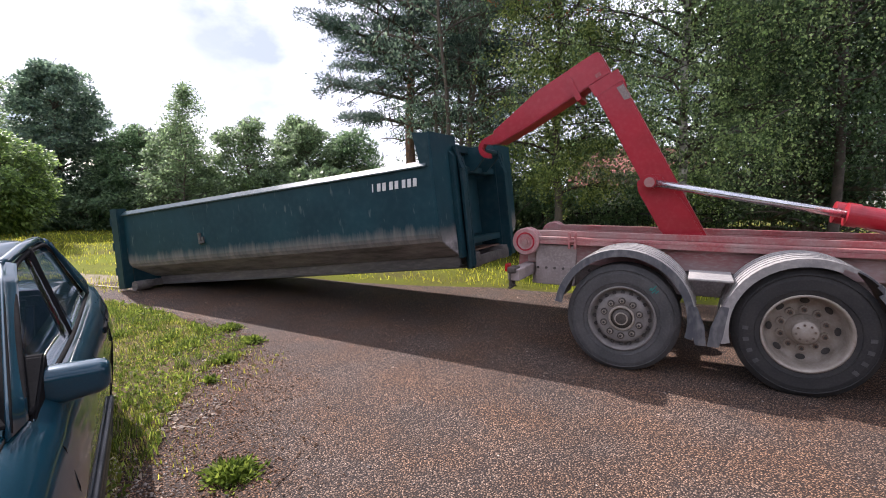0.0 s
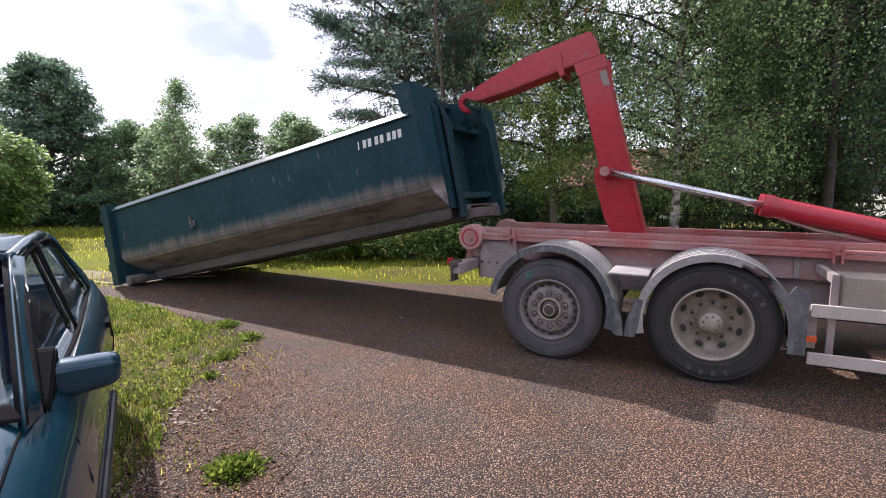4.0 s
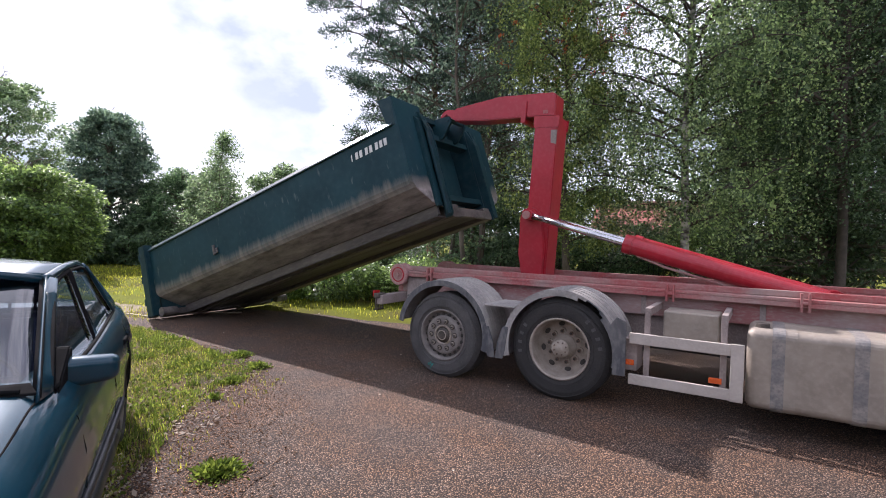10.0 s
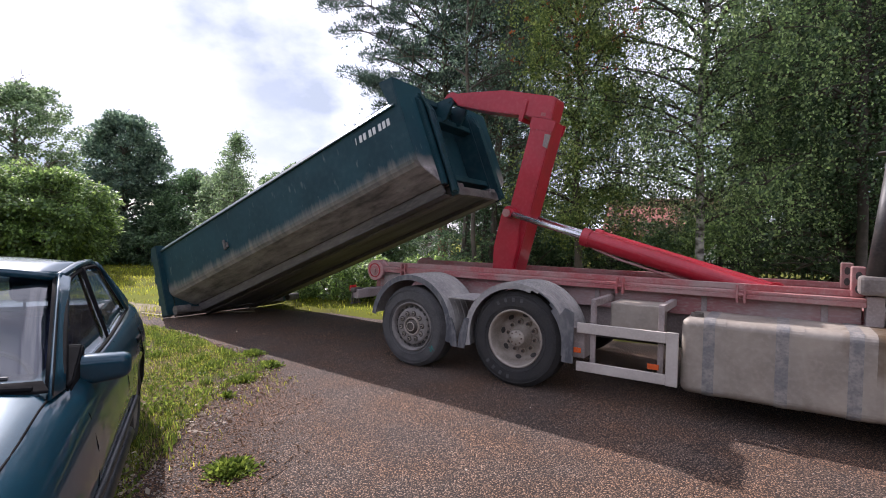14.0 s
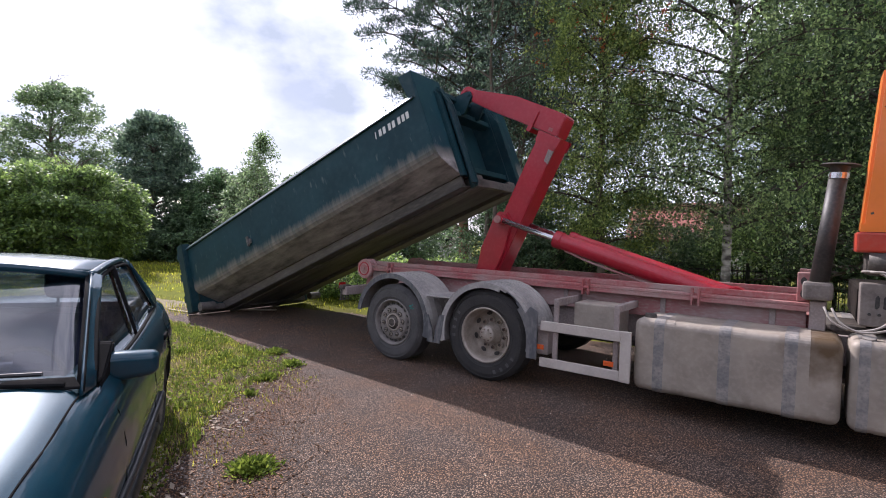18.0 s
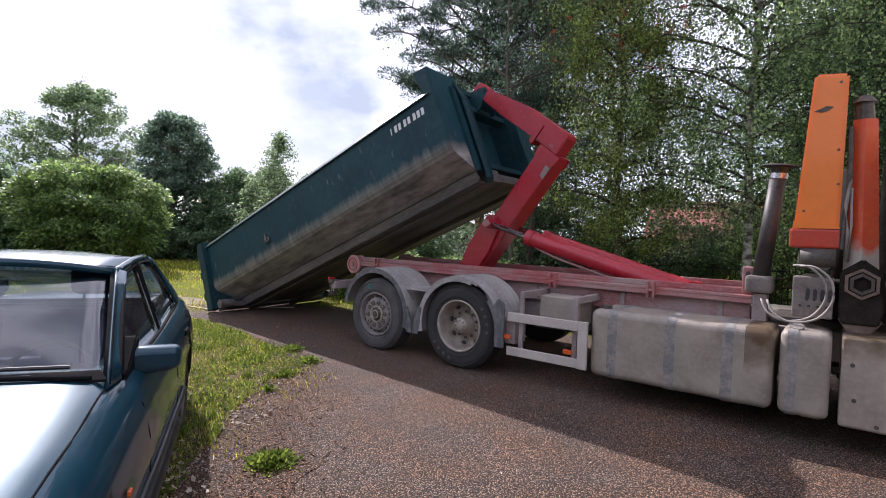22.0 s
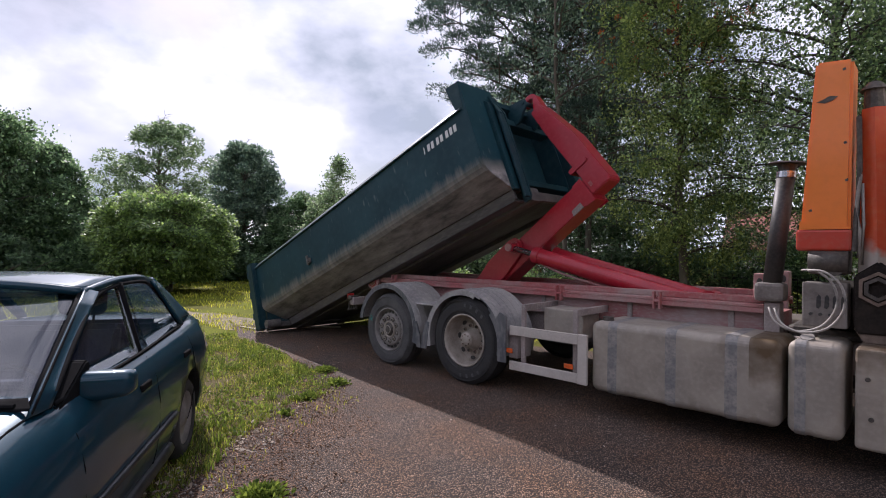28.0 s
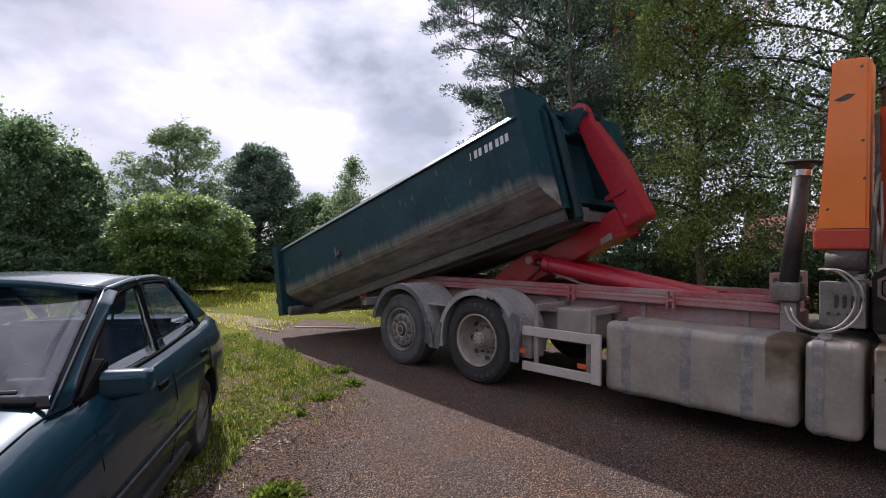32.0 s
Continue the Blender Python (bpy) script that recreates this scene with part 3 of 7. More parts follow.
# rear rollers
for y, s in ((0.56, -1), (1.72, 1)):
    rl = new("roller")
    rl.parent, rl.location = truck, (-1.07, y, 1.078)
    bm = bmesh.new()
    lathe(bm, [(0.0, 0.001), (0.0, 0.10), (0.0, 0.135), (0.012, 0.145), (0.03, 0.145), (0.04, 0.12), (0.13, 0.12), (0.14, 0.145), (0.165, 0.145), (0.165, 0.001)], 40)
    part("drum", bm, M_ROLLER, rl, "worn red steel roller", smooth=False)
    bm = bmesh.new()
    ya = -0.006 if s < 0 else 0.171
    lathe(bm, [(ya, 0.001), (ya, 0.06), (ya + 0.006 * -s, 0.062)], 24)
    rod(bm, (0, ya - 0.02, 0), (0, ya + 0.02, 0), 0.03)
    part("cap", bm, M_RED_WORN, rl)
    bm = bmesh.new()
    yr = -0.008 if s < 0 else 0.173
    lathe(bm, [(yr - s * 0.008, 0.100), (yr, 0.098), (yr, 0.086), (yr - s * 0.008, 0.084)], 32)
    part("wear_ring", bm, M_RED, rl)
    bm = bmesh.new()
    prism(bm, [(-1.2, 0.72), (-0.75, 0.72), (-0.75, 1.06), (-0.9, 1.14), (-1.18, 1.14)], y + 0.18 if s < 0 else y - 0.04, y + 0.21 if s < 0 else y - 0.01, 0.006)
    part("roller_bracket", bm, M_RED_WORN, truck)

# rear bumper, lamp, flap
part("rear_bumper", blk(-1.12, -1.0, 0.15, 2.3, 0.72, 0.84, 0.012), M_FRAME, truck)
for y, s in ((0.10, -1), (2.14, 1)):
    part("tail_lamp_box", blk(-1.12, -1.03, y + 0.02, y + 0.18, 0.80, 0.86, 0.012), M_GREASE, truck)
    part("tail_lamp", blk(-1.15, -1.12, y + 0.04, y + 0.15, 0.81, 0.89, 0.008), M_LAMP_RED, truck, "red tail lamp")
    for k in range(4):
        part("lamp_grille_bar", blk(-1.10, -1.08, y + 0.03 + k * 0.045, y + 0.042 + k * 0.045, 0.66, 0.80, 0.003), M_GREASE, truck)
    part("lamp_grille_rail", blk(-1.105, -1.075, y + 0.01, y + 0.19, 0.645, 0.66, 0.003), M_GREASE, truck)

# mudguards
for y0, y1 in ((-0.03, 0.58), (1.86, 2.47)):
    for k, x in enumerate((0.0, 1.37)):
        bm = bmesh.new()
        a0, a1 = (-14, 172) if k == 0 else (-10, 194)
        arc_shell(bm, x, TYRE_R, 0.585, a0, a1, y0, y1, 0.012, 26)
        guard = part("mudguard", bm, M_FENDER, truck, "dusty grey plastic mudguard" if k == 0 else "dusty grey plastic mudguard with a broken edge")
        for j in range(5):
            yy = y0 + 0.09 + j * (y1 - y0 - 0.18) / 4
            bm = bmesh.new()
            arc_shell(bm, x, TYRE_R, 0.5965, max(a0, 8), min(a1, 165), yy, yy + 0.03, 0.006, 24)
            part("mudguard_rib", bm, M_FENDER, guard)
        face = y0 - 0.003 if y0 < 1 else y1 - 0.009
        for e0, e1, ew in (((a0, a1, 0.062),) if k == 0 else ((a0, 40, 0.062), (40, 46, 0.03), (46, 62, 0.012), (62, 70, 0.03), (70, a1, 0.062))):
            bm = bmesh.new()
            arc_shell(bm, x, TYRE_R, 0.594 - ew, e0, e1, face, face + 0.012, ew, max(3, int((e1 - e0) / 7)))
            part("mudguard_edge", bm, M_FENDER if (k == 1 and e0 >= 62) else M_FENDER_EDGE, guard, "scuffed grey plastic rim")
    yf = y0 - 0.008 if y0 < 1 else y1
    bm = bmesh.new()
    prism(bm, [(0.535, 0.66), (0.60, 0.66), (0.662, 0.50), (0.683, 0.335), (0.60, 0.335), (0.575, 0.42)], yf, yf + 0.02, 0.004)
    part("mudguard_skirt", bm, M_FENDER_EDGE, truck)
    bm = bmesh.new()
    prism(bm, [(0.77, 0.68), (0.835, 0.68), (0.80, 0.42), (0.775, 0.335), (0.688, 0.335), (0.708, 0.50)], yf, yf + 0.02, 0.004)
    part("mudguard_skirt", bm, M_FENDER_EDGE, truck)
    bm = bmesh.new()
    prism(bm, [(1.90, 0.36), (2.02, 0.36), (2.02, 0.86), (1.93, 0.90), (1.86, 0.80), (1.93, 0.62)], yf, yf + 0.02, 0.004)
    part("mudguard_skirt", bm, M_FENDER_EDGE, truck)
    part("mudguard_top", blk(0.52, 0.86, y0 + 0.05, y1 - 0.05, 0.87, 0.89, 0.006), M_FENDER, truck)

# side guard and the stowage behind it
for y, s in ((0.0, -1), (2.41, 1)):
    for z0, z1 in ((0.29, 0.385), (0.665, 0.765)):
        part("guard_bar", blk(2.04, 2.86, y, y + 0.03, z0, z1, 0.006), M_GUARD, truck, "dusty off-white steel bar")
    part("guard_post", blk(2.86, 2.96, y - 0.003, y + 0.033, 0.285, 0.77, 0.006), M_GUARD, truck, "dusty off-white steel bar")
    yb = y + 0.05 if s < 0 else y - 0.03
    for x in (2.16, 2.78):
        bm = bmesh.new()
        box(bm, x, x + 0.05, yb, yb + 0.03, 0.30, 1.0, 0.004)
        ya, yc = (yb + 0.03, 0.70) if s < 0 else (1.74, yb)
        box(bm, x, x + 0.05, ya, yc, 0.93, 1.0, 0.004)
        part("guard_bracket", bm, M_FRAME, truck)
    ya, yc = (0.30, 0.66) if s < 0 else (1.78, 2.14)
    part("valve_box", blk(2.28, 2.75, ya, yc, 0.66, 0.96, 0.015), M_ALU, truck)
    part("reflector", blk(1.99, 2.09, y - 0.012, y - 0.003, 0.47, 0.52, 0.003), M_REFLECTOR, truck, "orange side reflector")
    part("reflector", blk(2.70, 2.80, y + 0.02, y + 0.028, 0.41, 0.46, 0.003), M_REFLECTOR, truck, "orange side reflector")
    part("inner_box", blk(1.98, 2.10, yb + 0.02, yb + 0.28, 0.40, 0.70, 0.01), M_FRAME, truck)


def tank(name, x0, x1, y0, y1, z0, z1, straps, rad, label, ribs=()):
    t = part(name, blk(x0, x1, y0, y1, z0, z1, rad, 5), M_TANK if name == "fuel_tank" else M_ALU, truck, label, smooth=True)
    for f in t.data.polygons:
        f.use_smooth = f.area < 0.1
    for x in straps:
        part("strap", blk(x, x + 0.05, y0 - 0.006, y1 + 0.006, z0 - 0.006, z1 + 0.006, rad, 5), M_STRAP, t, "dark rubber-lined strap")
    for x in ribs:
        part("weld_seam", blk(x, x + 0.012, y0 - 0.003, y1 + 0.003, z0 - 0.003, z1 + 0.003, rad, 5), M_ALU, t)
    return t


def stained_metal(name, x, z, sx, sz):
    """Dusty aluminium with a brown spill about one place."""
    m = material(name, (0.37, 0.32, 0.265), 0.6, metal=0.15, second=(0.25, 0.215, 0.18), third=(0.46, 0.40, 0.335), scale=3, fine=25, fine_amount=0.4)
    n, l = m.node_tree.nodes, m.node_tree.links
    b = n["Principled BSDF"]
    src = b.inputs["Base Color"].links[0].from_socket
    co, mp, ns = n.new("ShaderNodeTexCoord"), n.new("ShaderNodeMapping"), n.new("ShaderNodeTexNoise")
    mp.inputs["Location"].default_value = (-x * sx, 0, -z * sz)
    mp.inputs["Scale"].default_value = (sx, 0.2, sz)
    l.new(co.outputs["Object"], mp.inputs["Vector"])
    ln, ad, cu = n.new("ShaderNodeVectorMath"), n.new("ShaderNodeMath"), n.new("ShaderNodeMapRange")
    ln.operation = "LENGTH"
    l.new(mp.outputs["Vector"], ln.inputs[0])
    ns.inputs["Scale"].default_value, ns.inputs["Detail"].default_value = 9, 8
    l.new(co.outputs["Object"], ns.inputs["Vector"])
    l.new(ln.outputs["Value"], ad.inputs[0])
    l.new(ns.outputs["Fac"], ad.inputs[1])
    cu.inputs["From Min"].default_value, cu.inputs["From Max"].default_value, cu.inputs["To Min"].default_value, cu.inputs["To Max"].default_value = 0.62, 1.30, 1.0, 0.0
    l.new(ad.outputs["Value"], cu.inputs["Value"])
    mx = n.new("ShaderNodeMixRGB")
    mx.inputs["Color2"].default_value = (0.11, 0.07, 0.035, 1)
    l.new(cu.outputs["Result"], mx.inputs["Fac"])
    l.new(src, mx.inputs["Color1"])
    l.new(mx.outputs["Color"], b.inputs["Base Color"])
    return m


M_TANK = stained_metal("stained_aluminium", 4.42, 0.86, 2.6, 2.2)
M_BOX = stained_metal("stained_box", 5.18, 0.98, 1.6, 3.2)
M_STRAP = material("strap_band", (0.19, 0.185, 0.185), 0.6, second=(0.33, 0.30, 0.27), third=(0.1, 0.1, 0.105), scale=14, fine=50, fine_amount=0.5)
t1 = tank("fuel_tank", 2.97, 4.53, 0.05, 0.70, 0.24, 0.91, (3.17, 3.70, 4.17), 0.07, "dusty aluminium fuel tank with an oily stain", ribs=(3.25, 3.80, 4.25))
bm = bmesh.new()
rod(bm, (3.08, 0.2, 0.90), (3.08, 0.2, 0.945), 0.055, 0.05, 20)
part("filler_cap", bm, M_GREASE, t1)
t2 = tank("additive_tank", 4.57, 4.91, 0.05, 0.62, 0.24, 0.93, (4.63,), 0.06, "dusty pale plastic tank with a filler neck", ribs=(4.78,))
bm = bmesh.new()
rod(bm, (4.68, 0.18, 0.92), (4.68, 0.16, 0.96), 0.05, 0.045, 20)
part("filler_cap", bm, M_HOSE, t2)
tank("far_tank", 2.97, 4.9, 1.74, 2.39, 0.24, 0.91, (3.3, 4.0, 4.6), 0.07, "dusty aluminium tank")
bb = part("battery_box", blk(4.97, 5.48, 0.05, 0.62, 0.23, 0.93, 0.025, 3), M_BOX, truck, "dusty grey battery box cover, brown along its top")
for x, z in ((5.04, 0.72), (5.40, 0.70), (5.06, 0.45), (5.40, 0.42), (5.2, 0.28)):
    bm = bmesh.new()
    rod(bm, (x, 0.055, z), (x, 0.04, z), 0.016, None, 10)
    part("bolt", bm, M_GREASE, bb)
part("far_box", blk(4.97, 5.48, 1.82, 2.39, 0.23, 0.93, 0.025, 3), M_ALU, truck)
part("under_tray", blk(2.0, 5.5, 0.75, 1.68, 0.50, 0.56, 0.01), M_BLACK, truck)
part("gearbox", blk(4.4, 6.9, 0.92, 1.52, 0.45, 0.95, 0.06), M_GREASE, truck)
bm = bmesh.new()
rod(bm, (1.37, 1.22, 0.55), (4.5, 1.22, 0.66), 0.06)
part("drive_shaft", bm, M_GREASE, truck)

# cab
def cab():
    c = new("cab")
    c.parent = truck
    side = [(5.42, 1.07), (5.86, 1.07), (5.90, 1.16), (6.62, 1.16), (6.70, 0.95), (7.62, 0.95), (7.66, 1.6), (7.40, 2.55), (7.05, 2.95), (6.4, 3.14), (5.9, 3.12), (5.47, 3.03)]
    bm = bmesh.new()
    prism(bm, side, 0.0, 2.46, 0.035)
    part("cab_shell", bm, M_WHITE, c, "dusty white painted cab shell", smooth=False)
    for y in (-0.006, 2.452):
        for z in (1.30, 1.965):
            part("panel_seam", blk(5.44, 6.28, y, y + 0.014, z, z + 0.012), M_BLACK, c)
        bm = bmesh.new()
        prism(bm, [(6.33, 1.2), (7.30, 1.2), (7.34, 1.9), (7.12, 2.5), (6.33, 2.5)], y - 0.006, y + 0.012, 0.012)
        part("door", bm, M_WHITE, c)
        bm = bmesh.new()
        prism(bm, [(6.4, 1.88), (7.22, 1.80), (7.02, 2.42), (6.4, 2.42)], y - 0.012 if y < 1 else y + 0.012, y + 0.002 if y < 1 else y + 0.02, 0.004)
        part("door_window", bm, M_DARK_GLASS, c)
        part("door_handle", blk(6.42, 6.6, y - 0.03 if y < 1 else y + 0.012, y if y < 1 else y + 0.03, 1.72, 1.76, 0.008), M_BLACK, c)
        bm = bmesh.new()
        ym = -0.22 if y < 1 else 2.52
        box(bm, 7.1, 7.25, ym, ym + 0.18, 1.9, 2.5, 0.04)
        rod(bm, (7.2, 0.0 if y < 1 else 2.46, 2.45), (7.18, ym + 0.09, 2.45), 0.02)
        rod(bm, (7.2, 0.0 if y < 1 else 2.46, 1.95), (7.18, ym + 0.09, 1.95), 0.02)
        part("mirror", bm, M_BLACK, c)
    bm = bmesh.new()
    for a, b in (((7.615, 1.62), (7.415, 2.48)),):
        box(bm, -0.01, 0.012, 0.15, 2.31, 0, 0.9, 0.004)
        ang = math.atan2(b[0] - a[0], b[1] - a[1])
        bmesh.ops.transform(bm, matrix=Matrix.Translation((a[0] + 0.035, 0, a[1])) @ Matrix.Rotation(ang, 4, "Y"), verts=bm.verts)
    part("windscreen", bm, M_DARK_GLASS, c)
    part("grille", blk(7.62, 7.69, 0.5, 1.96, 0.98, 1.5, 0.02), M_BLACK, c)
    part("bumper", blk(7.2, 7.72, 0.02, 2.44, 0.35, 0.93, 0.06), M_WHITE, c)
    for y in (0.12, 1.94):
        part("headlamp", blk(7.70, 7.75, y, y + 0.4, 0.62, 0.84, 0.03), M_CHROME, c)
    bm = bmesh.new()
    prism(bm, [(5.49, 3.06), (5.9, 3.145), (6.4, 3.165), (6.95, 3.02), (6.6, 3.62), (5.47, 3.30)], 0.04, 2.42, 0.03)
    part("side_deflector", bm, M_WHITE, c)
    bm = bmesh.new()
    prism(bm, [(5.46, 3.325), (6.58, 3.645), (6.35, 3.95), (5.44, 3.62)], 0.08, 2.38, 0.03)
    part("roof_fairing", bm, M_WHITE, c)
    for y in (0.06, 2.26):
        bm = bmesh.new()
        rod(bm, (5.30, y + 0.10, 1.35), (5.32, y + 0.10, 2.62), 0.05, 0.045, 14)
        part("intake_pipe", bm, M_MATTE_DARK, c)
    # side emblem and its lettering as plain shapes
    for tri, mt in (([(5.84, 2.79), (6.06, 2.79), (5.97, 2.69), (5.89, 2.68)], M_EMB_RED), ([(5.76, 2.70), (5.88, 2.54), (5.76, 2.38)], M_EMB_RED), ([(5.83, 2.34), (6.10, 2.34), (5.97, 2.385)], M_EMB_RED), ([(6.22, 2.70), (6.10, 2.54), (6.22, 2.38)], M_EMB_RED)):
        bm = bmesh.new()
        prism(bm, [(x - 0.05, z + 0.02) for x, z in tri], -0.006, -0.002)
        part("emblem", bm, mt, c)
    hexa = [(5.86, 2.62), (6.12, 2.62), (6.16, 2.5), (5.99, 2.40), (5.82, 2.5)]
    bm = bmesh.new()
    for (x0, z0), (x1, z1) in zip(hexa, hexa[1:] + hexa[:1]):
        a, b = Vector((x0 - 0.05, -0.006, z0 + 0.02)), Vector((x1 - 0.05, -0.006, z1 + 0.02))
        rod(bm, a, b, 0.016, None, 4)
    part("emblem", bm, M_EMB_BLUE, c)
    for k in range(4):
        part("letter_bar", blk(5.69 + 0.10 * k, 5.765 + 0.10 * k, -0.006, -0.002, 2.21, 2.285), M_BLACK, c)
    for y in (-0.004, 2.464):
        bm = bmesh.new()
        loop = [(5.56, 2.16), (5.60, 2.11), (6.22, 2.11), (6.26, 2.16), (6.26, 2.84), (6.20, 2.90), (5.64, 2.86), (5.56, 2.76)]
        for (x0, z0), (x1, z1) in zip(loop, loop[1:] + loop[:1]):
            rod(bm, (x0, y, z0), (x1, y, z1), 0.007, None, 6)
        part("panel_bead", bm, M_WHITE, c)
        bm = bmesh.new()
        rod(bm, (5.49, y, 1.10), (5.52, y, 3.0), 0.012, None, 8)
        part("corner_bead", bm, M_WHITE, c)
    return c


M_DARK_GLASS = material("dark_glass", (0.02, 0.025, 0.03), 0.06, scale=2, fine=30, fine_amount=0.05, bump=0.0, coat=0.5)
M_EMB_RED = material("crimson_print", (0.55, 0.01, 0.09), 0.4, scale=8, fine=40, fine_amount=0.1)
M_EMB_BLUE = material("navy_print", (0.02, 0.02, 0.12), 0.4, scale=8, fine=40, fine_amount=0.1)
cab()
for y0, y1 in ((-0.02, 0.42), (2.02, 2.46)):
    bm = bmesh.new()
    arc_shell(bm, 6.27, TYRE_R, 0.60, -5, 188, y0, y1, 0.02, 28)
    f = y0 if y0 < 1 else y1 - 0.02
    arc_shell(bm, 6.27, TYRE_R, 0.55, -5, 188, f, f + 0.02, 0.06, 28)
    part("front_mudguard", bm, M_GUARD, truck, "dusty white front mudguard")
    f = y0 + 0.0 if y0 < 1 else y1 - 0.2
    bm = bmesh.new()
    prism(bm, [(5.60, 0.30), (5.70, 0.20), (5.74, 0.90), (5.62, 0.94)], f, f + 0.2, 0.01)
    part("mudguard_end", bm, M_GUARD, truck)
    bm = bmesh.new()
    for z in (0.9, 0.75, 0.62, 0.45):
        rod(bm, (5.55, f + 0.03, z), (5.62, f + 0.03, z), 0.02)
    box(bm, 5.53, 5.56, f + 0.02, f + 0.06, 0.36, 0.95, 0.004)
    part("step_bracket", bm, M_RIM, truck)

def worn_boom():
    """Red-orange paint, rubbed to bare grey near its foot."""
    m = material("worn_orange_paint", (0.62, 0.085, 0.02), 0.42, second=(0.50, 0.055, 0.02), third=(0.55, 0.2, 0.09), scale=4, fine=22, fine_amount=0.3)
    n, l = m.node_tree.nodes, m.node_tree.links
    b = n["Principled BSDF"]
    src = b.inputs["Base Color"].links[0].from_socket
    co, sep, ns, mx = n.new("ShaderNodeTexCoord"), n.new("ShaderNodeSeparateXYZ"), n.new("ShaderNodeTexNoise"), n.new("ShaderNodeMixRGB")
    ns.inputs["Scale"].default_value, ns.inputs["Detail"].default_value = 5, 6
    l.new(co.outputs["Object"], sep.inputs["Vector"])
    l.new(co.outputs["Object"], ns.inputs["Vector"])
    ma, mr = n.new("ShaderNodeMath"), n.new("ShaderNodeMapRange")
    ma.operation, ma.inputs[1].default_value = "MULTIPLY_ADD", 0.5
    l.new(ns.outputs["Fac"], ma.inputs[0])
    l.new(sep.outputs["Z"], ma.inputs[2])
    mr.inputs["From Min"].default_value, mr.inputs["From Max"].default_value, mr.inputs["To Min"].default_value, mr.inputs["To Max"].default_value = 1.82, 1.92, 1.0, 0.0
    l.new(ma.outputs["Value"], mr.inputs["Value"])
    l.new(mr.outputs["Result"], mx.inputs["Fac"])
    l.new(src, mx.inputs["Color1"])
    mx.inputs["Color2"].default_value = (0.42, 0.36, 0.31, 1)
    l.new(mx.outputs["Color"], b.inputs["Base Color"])
    return m


M_BOOM_WORN = worn_boom()
# Dusty grey cover, darkened in colour to stand in for shade.
M_VALVE = material("shaded_dusty_cover", (0.21, 0.185, 0.165), 0.7, second=(0.13, 0.11, 0.10), third=(0.3, 0.27, 0.24), scale=9, fine=40)
# loader crane folded behind the cab
cr = new("loader_crane")
cr.parent = truck
cr["label"] = "orange folding loader crane"
part("crane_base", blk(4.62, 5.30, 0.55, 1.95, 1.0, 1.32, 0.03), M_MATTE_DARK, cr)
bm = bmesh.new()
rod(bm, (5.02, 1.22, 1.2), (5.02, 1.22, 2.35), 0.15, 0.13, 24)
part("column", bm, M_MATTE_DARK, cr, smooth=True)
bm = bmesh.new()
prism(bm, [(4.60, 1.76), (4.91, 1.76), (4.92, 3.03), (4.69, 3.05)], 0.32, 0.62, 0.02)
part("main_boom", bm, M_ORANGE, cr, "bright orange crane boom")
part("boom_foot", blk(4.575, 4.92, 0.305, 0.64, 1.60, 1.765, 0.02), M_ORANGE_RED, cr, "red steel boom foot")
bm = bmesh.new()
prism(bm, [(4.595, 1.765), (4.915, 1.765), (4.915, 1.78), (4.76, 1.80), (4.60, 1.83)], 0.306, 0.318)
part("foot_lip", bm, M_ORANGE, cr)
bm = bmesh.new()
sweep(bm, [(4.955, 0.34, 1.55), (4.965, 0.33, 1.75), (4.945, 0.33, 1.95), (4.965, 0.34, 2.15), (4.955, 0.35, 2.32)], 0.013)
sweep(bm, [(4.975, 0.35, 1.50), (4.985, 0.34, 1.8), (4.975, 0.35, 2.1)], 0.011)
part("boom_hose", bm, M_HOSE, cr, "pale dusty hydraulic hoses", smooth=True)
part("boom_hinge", blk(4.64, 4.9, 0.36, 0.6, 1.42, 1.63, 0.03), M_GREASE, cr)
bm = bmesh.new()
rod(bm, (4.80, 0.30, 1.50), (4.80, 0.68, 1.50), 0.09, None, 20)
part("hinge_pin", bm, M_GREASE, cr)
bm = bmesh.new()
hexp = [(-0.12, -0.06), (-0.12, 0.08), (0.0, 0.15), (0.12, 0.08), (0.12, -0.06), (0.0, -0.13)]
lo = [bm.verts.new((5.07 + x, 0.46 + y, 1.24)) for x, y in hexp]
hi = [bm.verts.new((5.04 + 0.66 * x, 0.46 + 0.66 * y, 2.66)) for x, y in hexp]
for k in range(6):
    bm.faces.new((lo[k], lo[(k + 1) % 6], hi[(k + 1) % 6], hi[k]))
bm.faces.new(hi)
bm.faces.new(lo[::-1])
bmesh.ops.recalc_face_normals(bm, faces=bm.faces)
part("outer_boom", bm, M_BOOM_WORN, cr, "red-orange hexagonal crane extension, paint worn at its foot")
bm = bmesh.new()
prism(bm, [(4.95, 1.00), (5.19, 1.00), (5.215, 1.10), (5.215, 1.42), (5.075, 1.53), (4.935, 1.42), (4.935, 1.10)], 0.28, 0.34, 0.012)
part("boom_end", bm, M_MATTE_DARK, cr, "dark greasy plate about the boom's open end")
bm = bmesh.new()
prism(bm, [(4.93, 1.04), (5.22, 1.04), (5.15, 0.93), (5.0, 0.93)], 0.30, 0.42, 0.01)
part("boom_foot_plate", bm, M_RUST, cr)
